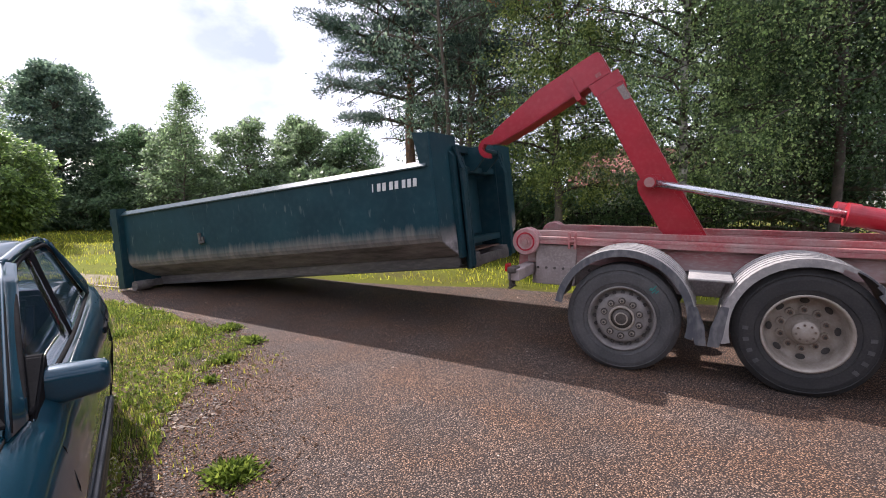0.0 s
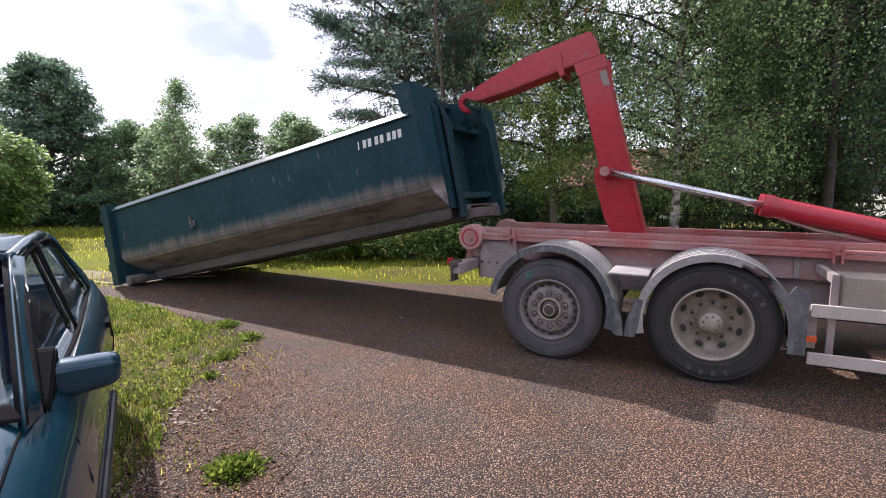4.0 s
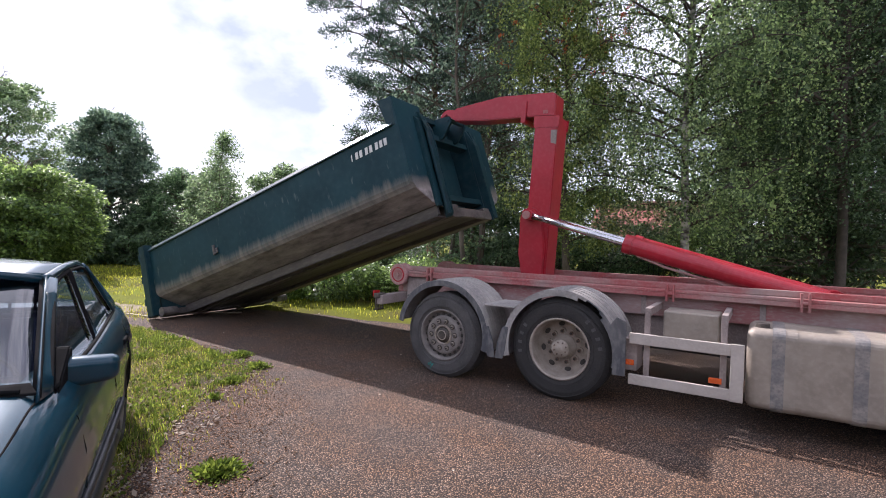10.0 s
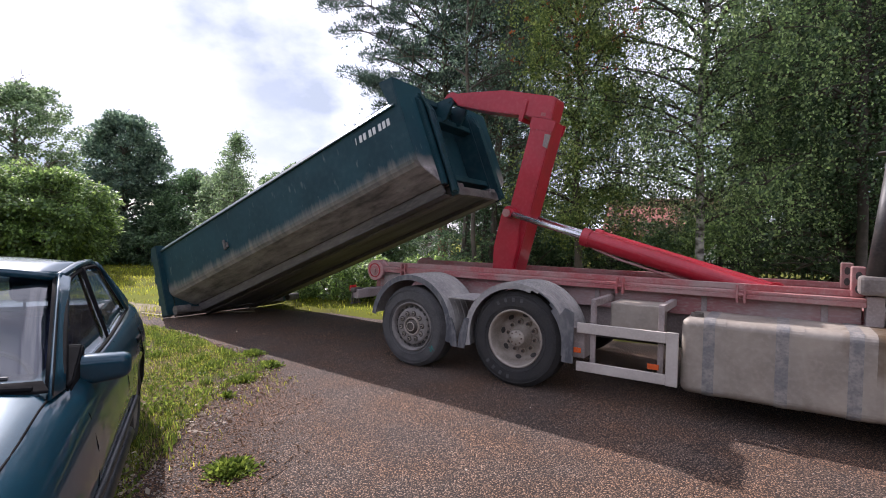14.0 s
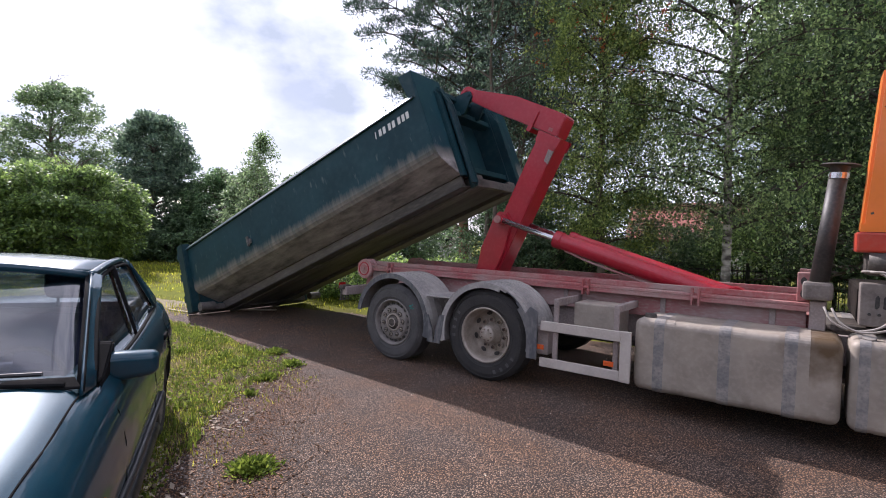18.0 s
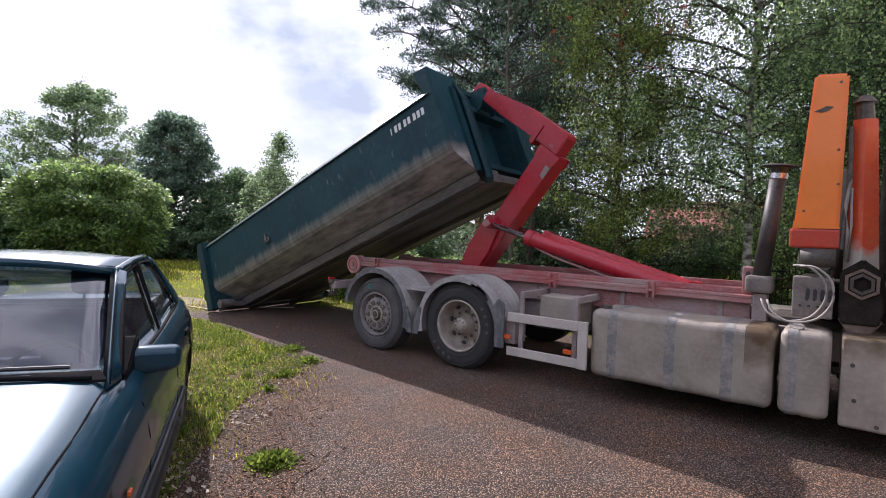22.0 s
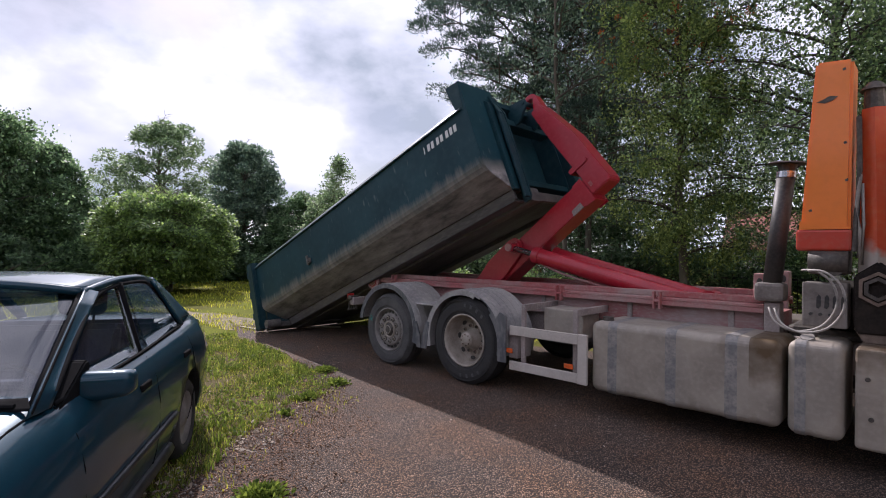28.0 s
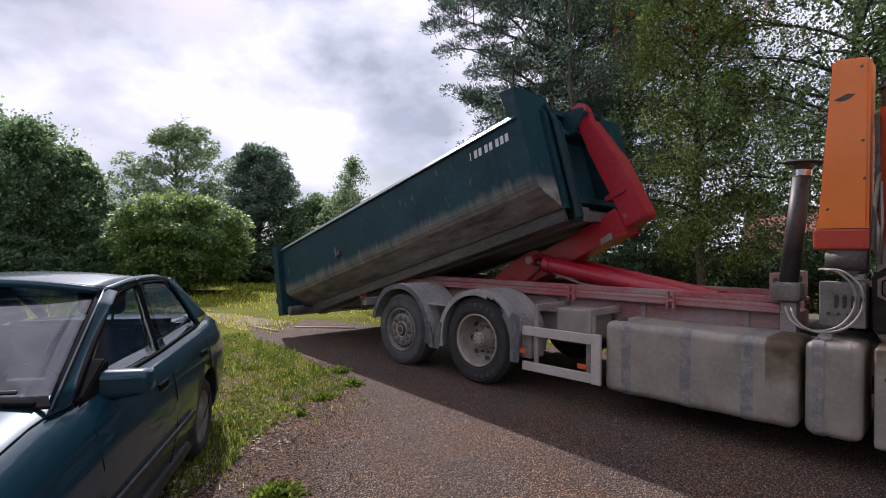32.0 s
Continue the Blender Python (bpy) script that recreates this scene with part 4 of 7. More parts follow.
for r_o, r_i, y_f, mt in ((0.125, 0.10, 0.262, M_RUST), (0.088, 0.062, 0.250, M_GREASE)):
    bm = bmesh.new()
    lathe(bm, [(0.03, r_i), (0.0, r_i), (0.0, r_o), (0.03, r_o)], 6)
    bmesh.ops.transform(bm, matrix=Matrix.Translation((5.075, y_f, 1.33)) @ Matrix.Rotation(radians(30), 4, "Y"), verts=bm.verts)
    part("boom_socket", bm, mt, cr)
bm = bmesh.new()
rod(bm, (5.035, 0.46, 2.64), (5.03, 0.46, 2.80), 0.07, 0.06, 10)
rod(bm, (5.03, 0.46, 2.80), (5.03, 0.46, 2.86), 0.09, 0.04, 10)
part("boom_tip", bm, M_GREASE, cr)
bm = bmesh.new()
sweep(bm, [(4.95, 0.38, 2.6), (4.96, 0.34, 2.2), (4.945, 0.35, 1.9), (4.93, 0.33, 1.6)], 0.018)
part("hydraulic_pipe", bm, M_GREASE, cr)
part("control_block", blk(4.62, 4.90, 0.30, 0.5, 1.02, 1.36, 0.012), M_VALVE, cr, "dusty grey valve block cover, shade in its colour")
for k in range(4):
    bm = bmesh.new()
    x = 4.72 + 0.05 * k
    prism(bm, [(x - 0.008, 1.17), (x + 0.006, 1.16), (x + 0.020, 1.18), (x + 0.022, 1.25), (x + 0.008, 1.27), (x - 0.006, 1.25)], 0.2945, 0.299)
    part("slot", bm, M_BLACK, cr)
bm = bmesh.new()
prism(bm, [(4.70, 2.74), (4.74, 2.755), (4.78, 2.775), (4.83, 2.765), (4.80, 2.74), (4.75, 2.725)], 0.314, 0.319)
part("scuff", bm, M_GREASE, cr, "dark scuff in the orange paint")
for k, (x, z) in enumerate(((4.86, 2.95), (4.87, 2.4), (4.66, 1.9), (4.88, 2.12))):
    bm = bmesh.new()
    prism(bm, [(x, z), (x + 0.018, z + 0.006), (x + 0.012, z + 0.024), (x - 0.006, z + 0.014)], 0.315, 0.319)
    part("paint_chip", bm, M_GREASE, cr)
bm = bmesh.new()
rod(bm, (4.66, 0.34, 1.52), (4.90, 0.34, 1.52), 0.085, None, 20)
part("winch_drum", bm, M_GREASE, cr, smooth=True)
for k in range(4):
    bm = bmesh.new()
    rod(bm, (4.68 + 0.06 * k, 0.27, 1.12), (4.68 + 0.06 * k, 0.305, 1.12), 0.012, None, 8)
    part("control_lever", bm, M_BLACK, cr)
for k, (dx, dy) in enumerate(((0.0, 0.0), (0.05, -0.05))):
    bm = bmesh.new()
    path = [(4.62 + dx, 0.28 + dy, 1.45), (4.72 + dx, 0.22 + dy, 1.46), (4.84 + dx, 0.2 + dy, 1.36), (4.86 + dx, 0.2 + dy, 1.18), (4.76 + dx, 0.2 + dy, 1.02), (4.58 + dx, 0.22 + dy, 0.97), (4.44 + dx, 0.26 + dy, 1.03), (4.38 + dx, 0.34 + dy, 1.18)]
    fine = []
    for i in range(len(path) - 1):
        for s in range(4):
            fine.append(Vector(path[i]).lerp(Vector(path[i + 1]), s / 4))
    for _ in range(3):
        fine = [fine[0]] + [(fine[i - 1] + fine[i] * 2 + fine[i + 1]) / 4 for i in range(1, len(fine) - 1)] + [fine[-1]]
    sweep(bm, fine, 0.009)
    part("hose", bm, M_HOSE, cr, "pale grey hydraulic hose", smooth=True)

# exhaust stack
ex = new("exhaust_stack")
ex.parent = truck
bm = bmesh.new()
rod(bm, (4.355, 0.62, 1.30), (4.45, 0.62, 2.24), 0.072, 0.068, 24)
part("stack_pipe", bm, M_BLACK, ex, "sooty black exhaust pipe", smooth=True)
bm = bmesh.new()
rod(bm, (4.45, 0.62, 2.22), (4.453, 0.62, 2.27), 0.074, None, 24)
part("stack_collar", bm, M_CHROME, ex)
bm = bmesh.new()
rod(bm, (4.453, 0.62, 2.27), (4.46, 0.62, 2.33), 0.06, 0.075, 24)
rod(bm, (4.46, 0.62, 2.332), (4.461, 0.62, 2.345), 0.15, 0.13, 24)
part("rain_cap", bm, M_BLACK, ex)
part("stack_foot", blk(4.24, 4.46, 0.52, 0.72, 1.17, 1.33, 0.03), M_VALVE, ex)
part("stack_support", blk(4.3, 4.42, 0.6, 0.75, 0.85, 1.16, 0.01), M_FRAME, ex)
for y in (0.68, 1.64):
    stop = part("front_stop", blk(4.20, 4.30, y, y + 0.12, 1.137, 1.40, 0.012), M_RED_WORN, truck, "worn pinkish-red front stop")
    for z in (1.21, 1.32):
        bm = bmesh.new()
        lathe(bm, [(-0.003, 0.001), (-0.003, 0.03), (0.004, 0.03)], 14)
        bmesh.ops.transform(bm, matrix=Matrix.Translation((4.25, y, z)) @ Matrix.Diagonal((0.8, 1, 1.3, 1)), verts=bm.verts)
        part("slot", bm, M_BLACK, stop)
# lifting arm: x runs from the pivot to the elbow
boom = bmesh.new()
def beam(bm, a, b, wa, wb, y0, y1, bev=0.012):
    a, b = Vector((a[0], 0, a[1])), Vector((b[0], 0, b[1]))
    d = (b - a).normalized()
    nrm = Vector((-d.z, 0, d.x))
    pts = [a + nrm * wa / 2, b + nrm * wb / 2, b - nrm * wb / 2, a - nrm * wa / 2]
    return prism(bm, [(p.x, p.z) for p in pts], y0, y1, bev)


beam(boom, (-0.18, 0.06), (2.20, 0.06), 0.30, 0.29, -0.17, 0.17)
lift = part("lifting_arm", boom, M_RED, truck, "red steel hook-lift arm")
for y in (-0.215, 0.175):
    bm = bmesh.new()
    prism(bm, [(-0.2, -0.07), (0.62, -0.06), (1.02, 0.02), (1.09, 0.13), (1.05, 0.25), (0.95, 0.28), (0.50, 0.27), (0.25, 0.21), (-0.2, 0.21)], y, y + 0.04, 0.008)
    part("cheek_plate", bm, M_RED, lift)
bm = bmesh.new()
for y in (-0.176, 0.156):
    prism(bm, [(2.06, -0.10), (2.20, -0.11), (2.20, 0.225), (2.06, 0.215)], y, y + 0.02, 0.005)
part("elbow_collar", bm, M_RED, lift)
for y in (-0.178, 0.158):
    bm = bmesh.new()
    prism(bm, [(1.86, -0.085), (2.03, -0.085), (2.03, -0.01), (1.88, -0.02)], y, y + 0.02)
    part("warning_label", bm, M_FRAME, lift, "faded pale sticker")
jib = bmesh.new()
prism(jib, [(2.204, -0.03), (2.46, -0.03), (2.492, 0.01), (2.482, 0.74), (2.362, 1.40), (2.20, 1.40), (2.185, 1.0), (2.204, 0.30)], -0.145, 0.145, 0.012)
part("jib", jib, M_RED, lift, "red steel jib")
bm = bmesh.new()
for y in (-0.168, 0.146):
    prism(bm, [(2.15, 0.34), (2.40, 0.335), (2.41, 0.365), (2.40, 0.40), (2.15, 0.405)], y, y + 0.022, 0.005)
box(bm, 2.13, 2.185, -0.165, 0.165, 0.345, 0.40, 0.006)
part("jib_stop", bm, M_RED, lift)
bm = bmesh.new()
for y in (-0.151, 0.146):
    prism(bm, [(2.24, 0.06), (2.28, 0.06), (2.28, 0.12), (2.24, 0.12)], y, y + 0.005)
part("jib_scuff", bm, M_RED_WORN, lift)
bm = bmesh.new()
hc = Vector((2.252, 0, 1.563))
pts_o, pts_i = [], []
for k in range(15):
    a = radians(-75 + 240 * k / 14)
    pts_o.append((hc.x + 0.125 * math.cos(a), hc.z + 0.125 * math.sin(a)))
    pts_i.append((hc.x + 0.062 * math.cos(a), hc.z + 0.062 * math.sin(a)))
prism(bm, pts_o + pts_i[::-1], -0.05, 0.05, 0.008)
prism(bm, [(2.20, 1.36), (2.355, 1.36), (2.372, 1.56), (2.31, 1.58), (2.24, 1.47)], -0.07, 0.07, 0.008)
part("hook", bm, M_RED, lift, "red steel lifting hook, worn inside")
bm = bmesh.new()
pin = Vector((PIN_R * math.cos(radians(PIN_A)), 0, PIN_R * math.sin(radians(PIN_A))))
rod(bm, pin + Vector((0, -0.38, 0)), pin + Vector((0, 0.38, 0)), 0.042, None, 20)
for s in (-1, 1):
    rod(bm, pin + Vector((0, s * 0.24, 0)), pin + Vector((0, s * 0.27, 0)), 0.075, None, 20)
part("rod_pin", bm, M_RED, lift)
for s_ in (-1, 1):
    bm = bmesh.new()
    rod(bm, pin + Vector((0, s_ * 0.375, 0)), pin + Vector((0, s_ * 0.395, 0)), 0.05, None, 20)
    part("pin_cap", bm, M_RED_WORN, lift)
bm = bmesh.new()
rod(bm, (0, -0.5, 0), (0, 0.5, 0), 0.09, None, 20)
part("pivot_shaft", bm, M_GREASE, lift)

# rams: x runs from the base to the rod's pin
RAMS = []
for y in (0.90, 1.36):
    brl = bmesh.new()
    rod(brl, (0.02, 0, 0), (1.93, 0, 0), 0.095, None, 28)
    rod(brl, (1.87, 0, 0), (1.96, 0, 0), 0.105, None, 28)
    rod(brl, (0, -0.09, 0), (0, 0.09, 0), 0.11, None, 20)
    o = part("ram_barrel", brl, M_RED, truck, "red hydraulic cylinder", smooth=False)
    if y < 1:
        pi = bmesh.new()
        sweep(pi, [(0.25, -0.03, 0.09), (0.4, -0.03, 0.12), (1.5, -0.03, 0.12), (1.8, -0.02, 0.09)], 0.014)
        part("oil_pipe", pi, M_RED_WORN, o)
    rd = bmesh.new()
    rod(rd, (-1.78, 0, 0), (-0.05, 0, 0), 0.037, None, 24)
    r = part("ram_rod", rd, M_CHROME, truck, "shiny chromed piston rod", smooth=True)
    ey = bmesh.new()
    rod(ey, (0, -0.05, 0), (0, 0.05, 0), 0.062, None, 20)
    part("rod_eye", ey, M_RED, r)
    RAMS.append((y, o, r))
# ---- roll-off container: x from its rear foot ahead, y across, z up ----
M_FLOOR = material("rusty_floor", (0.16, 0.09, 0.06), 0.85, second=(0.09, 0.06, 0.045), third=(0.25, 0.16, 0.11), scale=3, fine=30)
CW = 2.44


def scuffed_green():
    """Dark green paint, scraped to pale streaks along the lower edge of the sides, with drips of rust."""
    m = material("scuffed_green_paint", (0.009, 0.047, 0.062), 0.46, second=(0.006, 0.034, 0.047), third=(0.04, 0.085, 0.095), scale=1.6, fine=11, fine_amount=0.2, bump=0.04, coat=0.0, spec=0.22)
    n, l = m.node_tree.nodes, m.node_tree.links
    b = n["Principled BSDF"]
    src = b.inputs["Base Color"].links[0].from_socket
    co, sep = n.new("ShaderNodeTexCoord"), n.new("ShaderNodeSeparateXYZ")
    l.new(co.outputs["Object"], sep.inputs["Vector"])
    mp, ns = n.new("ShaderNodeMapping"), n.new("ShaderNodeTexNoise")
    mp.inputs["Scale"].default_value = (9, 1, 0.9)
    l.new(co.outputs["Object"], mp.inputs["Vector"])
    l.new(mp.outputs["Vector"], ns.inputs["Vector"])
    ns.inputs["Scale"].default_value, ns.inputs["Detail"].default_value, ns.inputs["Roughness"].default_value = 1.0, 9, 0.72
    low = n.new("ShaderNodeMapRange")
    low.inputs["From Min"].default_value, low.inputs["From Max"].default_value = 0.30, 0.66
    low.inputs["To Min"].default_value, low.inputs["To Max"].default_value = 0.70, -0.30
    l.new(sep.outputs["Z"], low.inputs["Value"])
    add = n.new("ShaderNodeMath")
    l.new(low.outputs["Result"], add.inputs[0])
    l.new(ns.outputs["Fac"], add.inputs[1])
    cut = n.new("ShaderNodeMapRange")
    cut.inputs["From Min"].default_value, cut.inputs["From Max"].default_value = 0.50, 1.12
    l.new(add.outputs["Value"], cut.inputs["Value"])
    mix = n.new("ShaderNodeMixRGB")
    und, upl, ur = n.new("ShaderNodeTexNoise"), n.new("ShaderNodeMapping"), n.new("ShaderNodeValToRGB")
    upl.inputs["Scale"].default_value = (1.3, 3.0, 5.0)
    l.new(co.outputs["Object"], upl.inputs["Vector"])
    l.new(upl.outputs["Vector"], und.inputs["Vector"])
    und.inputs["Scale"].default_value, und.inputs["Detail"].default_value, und.inputs["Roughness"].default_value = 1.5, 8, 0.65
    l.new(und.outputs["Fac"], ur.inputs["Fac"])
    e = ur.color_ramp.elements
    e[0].position, e[0].color, e[1].position, e[1].color = 0.34, (0.11, 0.105, 0.102, 1), 0.68, (0.42, 0.39, 0.365, 1)
    e.new(0.5).color = (0.27, 0.25, 0.238, 1)
    pale, pmx = n.new("ShaderNodeMapRange"), n.new("ShaderNodeMixRGB")
    pale.inputs["From Min"].default_value, pale.inputs["From Max"].default_value = 0.33, 0.45
    l.new(sep.outputs["Z"], pale.inputs["Value"])
    l.new(pale.outputs["Result"], pmx.inputs["Fac"])
    l.new(ur.outputs["Color"], pmx.inputs["Color1"])
    pmx.inputs["Color2"].default_value = (0.27, 0.235, 0.20, 1)
    l.new(pmx.outputs["Color"], mix.inputs["Color2"])
    l.new(cut.outputs["Result"], mix.inputs["Fac"])
    l.new(src, mix.inputs["Color1"])
    sp = n.new("ShaderNodeTexNoise")
    mp2 = n.new("ShaderNodeMapping")
    mp2.inputs["Scale"].default_value, mp2.inputs["Rotation"].default_value = (9, 9, 2.5), (0, radians(38), 0)
    l.new(co.outputs["Object"], mp2.inputs["Vector"])
    l.new(mp2.outputs["Vector"], sp.inputs["Vector"])
    sp.inputs["Scale"].default_value, sp.inputs["Detail"].default_value = 1.6, 2
    sc = n.new("ShaderNodeMapRange")
    sc.inputs["From Min"].default_value, sc.inputs["From Max"].default_value, sc.inputs["To Max"].default_value = 0.64, 0.72, 0.5
    l.new(sp.outputs["Fac"], sc.inputs["Value"])
    mix2 = n.new("ShaderNodeMixRGB")
    mix2.inputs["Color2"].default_value = (0.14, 0.17, 0.16, 1)
    l.new(sc.outputs["Result"], mix2.inputs["Fac"])
    l.new(mix.outputs["Color"], mix2.inputs["Color1"])
    l.new(mix2.outputs["Color"], b.inputs["Base Color"])
    return m


M_SIDE = scuffed_green()
M_RIMTOP = material("glossy_green_rim", (0.03, 0.065, 0.075), 0.30, second=(0.018, 0.05, 0.06), third=(0.16, 0.18, 0.18), scale=3, fine=30, fine_amount=0.4, bump=0.0, spec=0.7)
box_c = thing("roll_off_container", "dark green steel roll-off container, scraped along its lower edges", "container")


def side_panel(y, s):
    """A side whose lower edge turns inward in a chamfer; s is +1 where inward is +y."""
    bm = bmesh.new()
    prof = [(0.0, 1.17), (0.0, 0.44), (0.012, 0.395), (0.05, 0.345), (0.42, 0.145), (0.45, 0.145), (0.45, 0.165), (0.06, 0.375), (0.03, 0.41), (0.02, 0.45), (0.02, 1.17)]
    a = [bm.verts.new((0.14, y + s * p, z)) for p, z in prof]
    b = [bm.verts.new((5.78, y + s * p, z)) for p, z in prof]
    n = len(prof)
    for i in range(n):
        bm.faces.new((a[i], a[(i + 1) % n], b[(i + 1) % n], b[i]))
    bm.faces.new(a)
    bm.faces.new(b[::-1])
    bmesh.ops.recalc_face_normals(bm, faces=bm.faces)
    p = part("side_wall", bm, M_SIDE, box_c)
    bm = bmesh.new()
    prof = [(-0.03, 1.172), (-0.03, 1.185), (0.022, 1.242), (0.05, 1.242), (0.05, 1.172)]
    a = [bm.verts.new((0.13, y + s * q, z)) for q, z in prof]
    b = [bm.verts.new((5.74, y + s * q, z)) for q, z in prof]
    for i in range(5):
        bm.faces.new((a[i], a[(i + 1) % 5], b[(i + 1) % 5], b[i]))
    bm.faces.new(a)
    bm.faces.new(b[::-1])
    bmesh.ops.recalc_face_normals(bm, faces=bm.faces)
    part("top_rim", bm, M_RIMTOP, box_c, "slanted green steel rim, glossy and worn")
    return p


side_panel(0.0, 1)
side_panel(CW, -1)
part("floor", blk(0.14, 5.77, 0.45, CW - 0.45, 0.147, 0.163), M_FLOOR, box_c)
for y in (0.66, 1.60):
    part("skid", blk(0.04, 5.90, y, y + 0.18, -0.03, 0.145, 0.008), M_UNDER, box_c, "scraped steel skid rail")
for k in range(9):
    x = 0.5 + k * 0.62
    part("floor_bearer", blk(x, x + 0.08, 0.505, CW - 0.505, 0.05, 0.146, 0.004), M_BELLY, box_c)
for y in (0.455, CW - 0.655):
    part("belly_skin", blk(0.2, 5.78, y, y + 0.20, 0.0, 0.018, 0.003), M_BELLY, box_c)
part("belly_skin", blk(0.2, 5.78, 0.845, 1.595, 0.028, 0.046, 0.003), M_BELLY, box_c)
part("belly_plate", blk(0.2, 5.80, 0.455, 0.50, 0.02, 0.144, 0.004), M_UNDER, box_c)
part("belly_plate", blk(0.2, 5.80, CW - 0.50, CW - 0.455, 0.02, 0.144, 0.004), M_UNDER, box_c)
# rear frame and door
for y in (-0.09, CW - 0.07):
    bm = bmesh.new()
    prism(bm, [(-0.08, 0.02), (0.10, 0.02), (0.16, 1.29), (-0.03, 1.30)], y, y + 0.16, 0.012)
    part("rear_post", bm, M_GREEN, box_c, "dented green corner post")
    bm = bmesh.new()
    rod(bm, (0.32, y + 0.02, 0.05), (0.32, y + 0.28, 0.05), 0.075, None, 24)
    part("rear_roller", bm, M_UNDER, box_c)
    for z in (0.3, 0.7, 1.1):
        bm = bmesh.new()
        rod(bm, (-0.085 + z * 0.04, y + 0.02, z - 0.06), (-0.08 + z * 0.04, y + 0.02, z + 0.06), 0.03, None, 10)
        part("hinge", bm, M_GREEN, box_c)
bm = bmesh.new()
prism(bm, [(-0.03, 0.08), (0.03, 0.08), (0.09, 1.2), (0.03, 1.2)], 0.12, CW - 0.12, 0.006)
part("tail_door", bm, M_GREEN, box_c)
for k in range(5):
    bm = bmesh.new()
    y = 0.3 + k * 0.45
    prism(bm, [(-0.08, 0.1), (-0.02, 0.1), (0.04, 1.18), (-0.02, 1.18)], y, y + 0.07, 0.004)
    part("door_stiffener", bm, M_GREEN, box_c)
part("rear_sill", blk(-0.04, 0.24, 0.1, CW - 0.1, 0.0, 0.10, 0.01), M_UNDER, box_c)
# front wall, taller than the sides, with the lifting bay before it
def yz_plate(bm, pts, x0, x1, bevel=0.006):
    """An outline in y and z, given thickness from x0 to x1."""
    a = [bm.verts.new((x0, y, z)) for y, z in pts]
    b = [bm.verts.new((x1, y, z)) for y, z in pts]
    n = len(pts)
    fs = [bm.faces.new(a), bm.faces.new(b[::-1])] + [bm.faces.new((a[i], b[i], b[(i + 1) % n], a[(i + 1) % n])) for i in range(n)]
    bmesh.ops.recalc_face_normals(bm, faces=fs)
    if bevel:
        bmesh.ops.bevel(bm, geom=list({e for f in fs for e in f.edges}), offset=bevel, segments=2, affect="EDGES")
    return bm


half = [(0.0, 1.54), (0.0, 0.50), (0.012, 0.42), (0.05, 0.35), (0.12, 0.30), (0.42, 0.15)]
part("front_wall", yz_plate(bmesh.new(), half + [(0.60, 0.15), (0.60, 1.54)], 5.775, 5.82), M_SIDE, box_c)
part("front_wall", yz_plate(bmesh.new(), [(CW - y, z) for y, z in half] + [(CW - 0.60, 0.15), (CW - 0.60, 1.54)], 5.775, 5.82), M_SIDE, box_c)
part("bay_back", blk(5.48, 5.51, 0.60, CW - 0.60, 0.15, 1.54, 0.004), M_GREEN, box_c)
for y in (0.60, CW - 0.63):
    part("bay_side", blk(5.51, 5.818, y, y + 0.03, 0.15, 1.54, 0.004), M_GREEN, box_c)
for y, s in ((-0.004, 1), (CW - 0.036, -1)):
    bm = bmesh.new()
    prism(bm, [(5.6, 1.56), (5.66, 1.20), (5.785, 1.16), (5.81, 1.53)], y, y + 0.04, 0.006)
    part("front_fin", bm, M_GREEN, box_c, "raised green steel corner fin")
    # bay post: web, front flange, outer stiffener
    yb = 0.58 if s > 0 else CW - 0.62
    bm = bmesh.new()
    prism(bm, [(5.82, -0.03), (5.91, -0.03), (5.94, 0.02), (5.94, 1.14), (5.85, 1.40), (5.82, 1.44)], yb, yb + 0.04, 0.006)
    part("bay_post", bm, M_GREEN, box_c)
    yf = (yb - 0.10) if s > 0 else yb + 0.04
    part("post_flange", blk(5.9, 5.935, yf, yf + 0.10, 0.0, 1.14, 0.006), M_GREEN, box_c)
    bm = bmesh.new()
    prism(bm, [(5.9, 1.14), (5.935, 1.145), (5.845, 1.41), (5.87, 1.40)], yf, yf + 0.10, 0.005)
    part("post_flange", bm, M_GREEN, box_c)
    ye = yf - 0.02 if s > 0 else yf + 0.10
    bm = bmesh.new()
    prism(bm, [(5.82, 0.12), (5.87, 0.12), (5.87, 1.30), (5.82, 1.36)], ye - 0.06, ye + 0.06, 0.006)
    part("wall_stiffener", bm, M_GREEN, box_c)
part("bay_panel", blk(5.512, 5.54, 0.66, CW - 0.66, 0.34, 1.08, 0.006), M_GREEN, box_c)
for z in (0.24, 1.12):
    part("bay_rib", blk(5.64, 5.8, 0.635, CW - 0.635, z, z + 0.08, 0.008), M_GREEN, box_c)
part("bail_beam", blk(5.64, 5.8, 0.635, CW - 0.635, 1.36, 1.44, 0.008), M_GREEN, box_c)
bm = bmesh.new()
rod(bm, (6., CW / 2 - 0.23, 1.36), (6., CW / 2 + 0.23, 1.36), 0.03, None, 16)
for s in (-1, 1):
    yy = CW / 2 + s * 0.20
    prism(bm, [(5.74, 1.14), (5.86, 1.14), (6.04, 1.31), (6.04, 1.39), (5.96, 1.41), (5.74, 1.44)], yy - 0.02, yy + 0.02)
part("bail_bar", bm, M_GREEN, box_c, "worn dark lifting bail")
part("front_sill", blk(5.84, 5.9, 0.63, CW - 0.63, -0.02, 0.10, 0.01), M_UNDER, box_c)
# latch and plate on the near side
bm = bmesh.new()
box(bm, 1.92, 1.96, -0.035, 0.0, 0.60, 0.76, 0.006)
box(bm, 1.99, 2.02, -0.03, 0.0, 0.62, 0.70, 0.006)
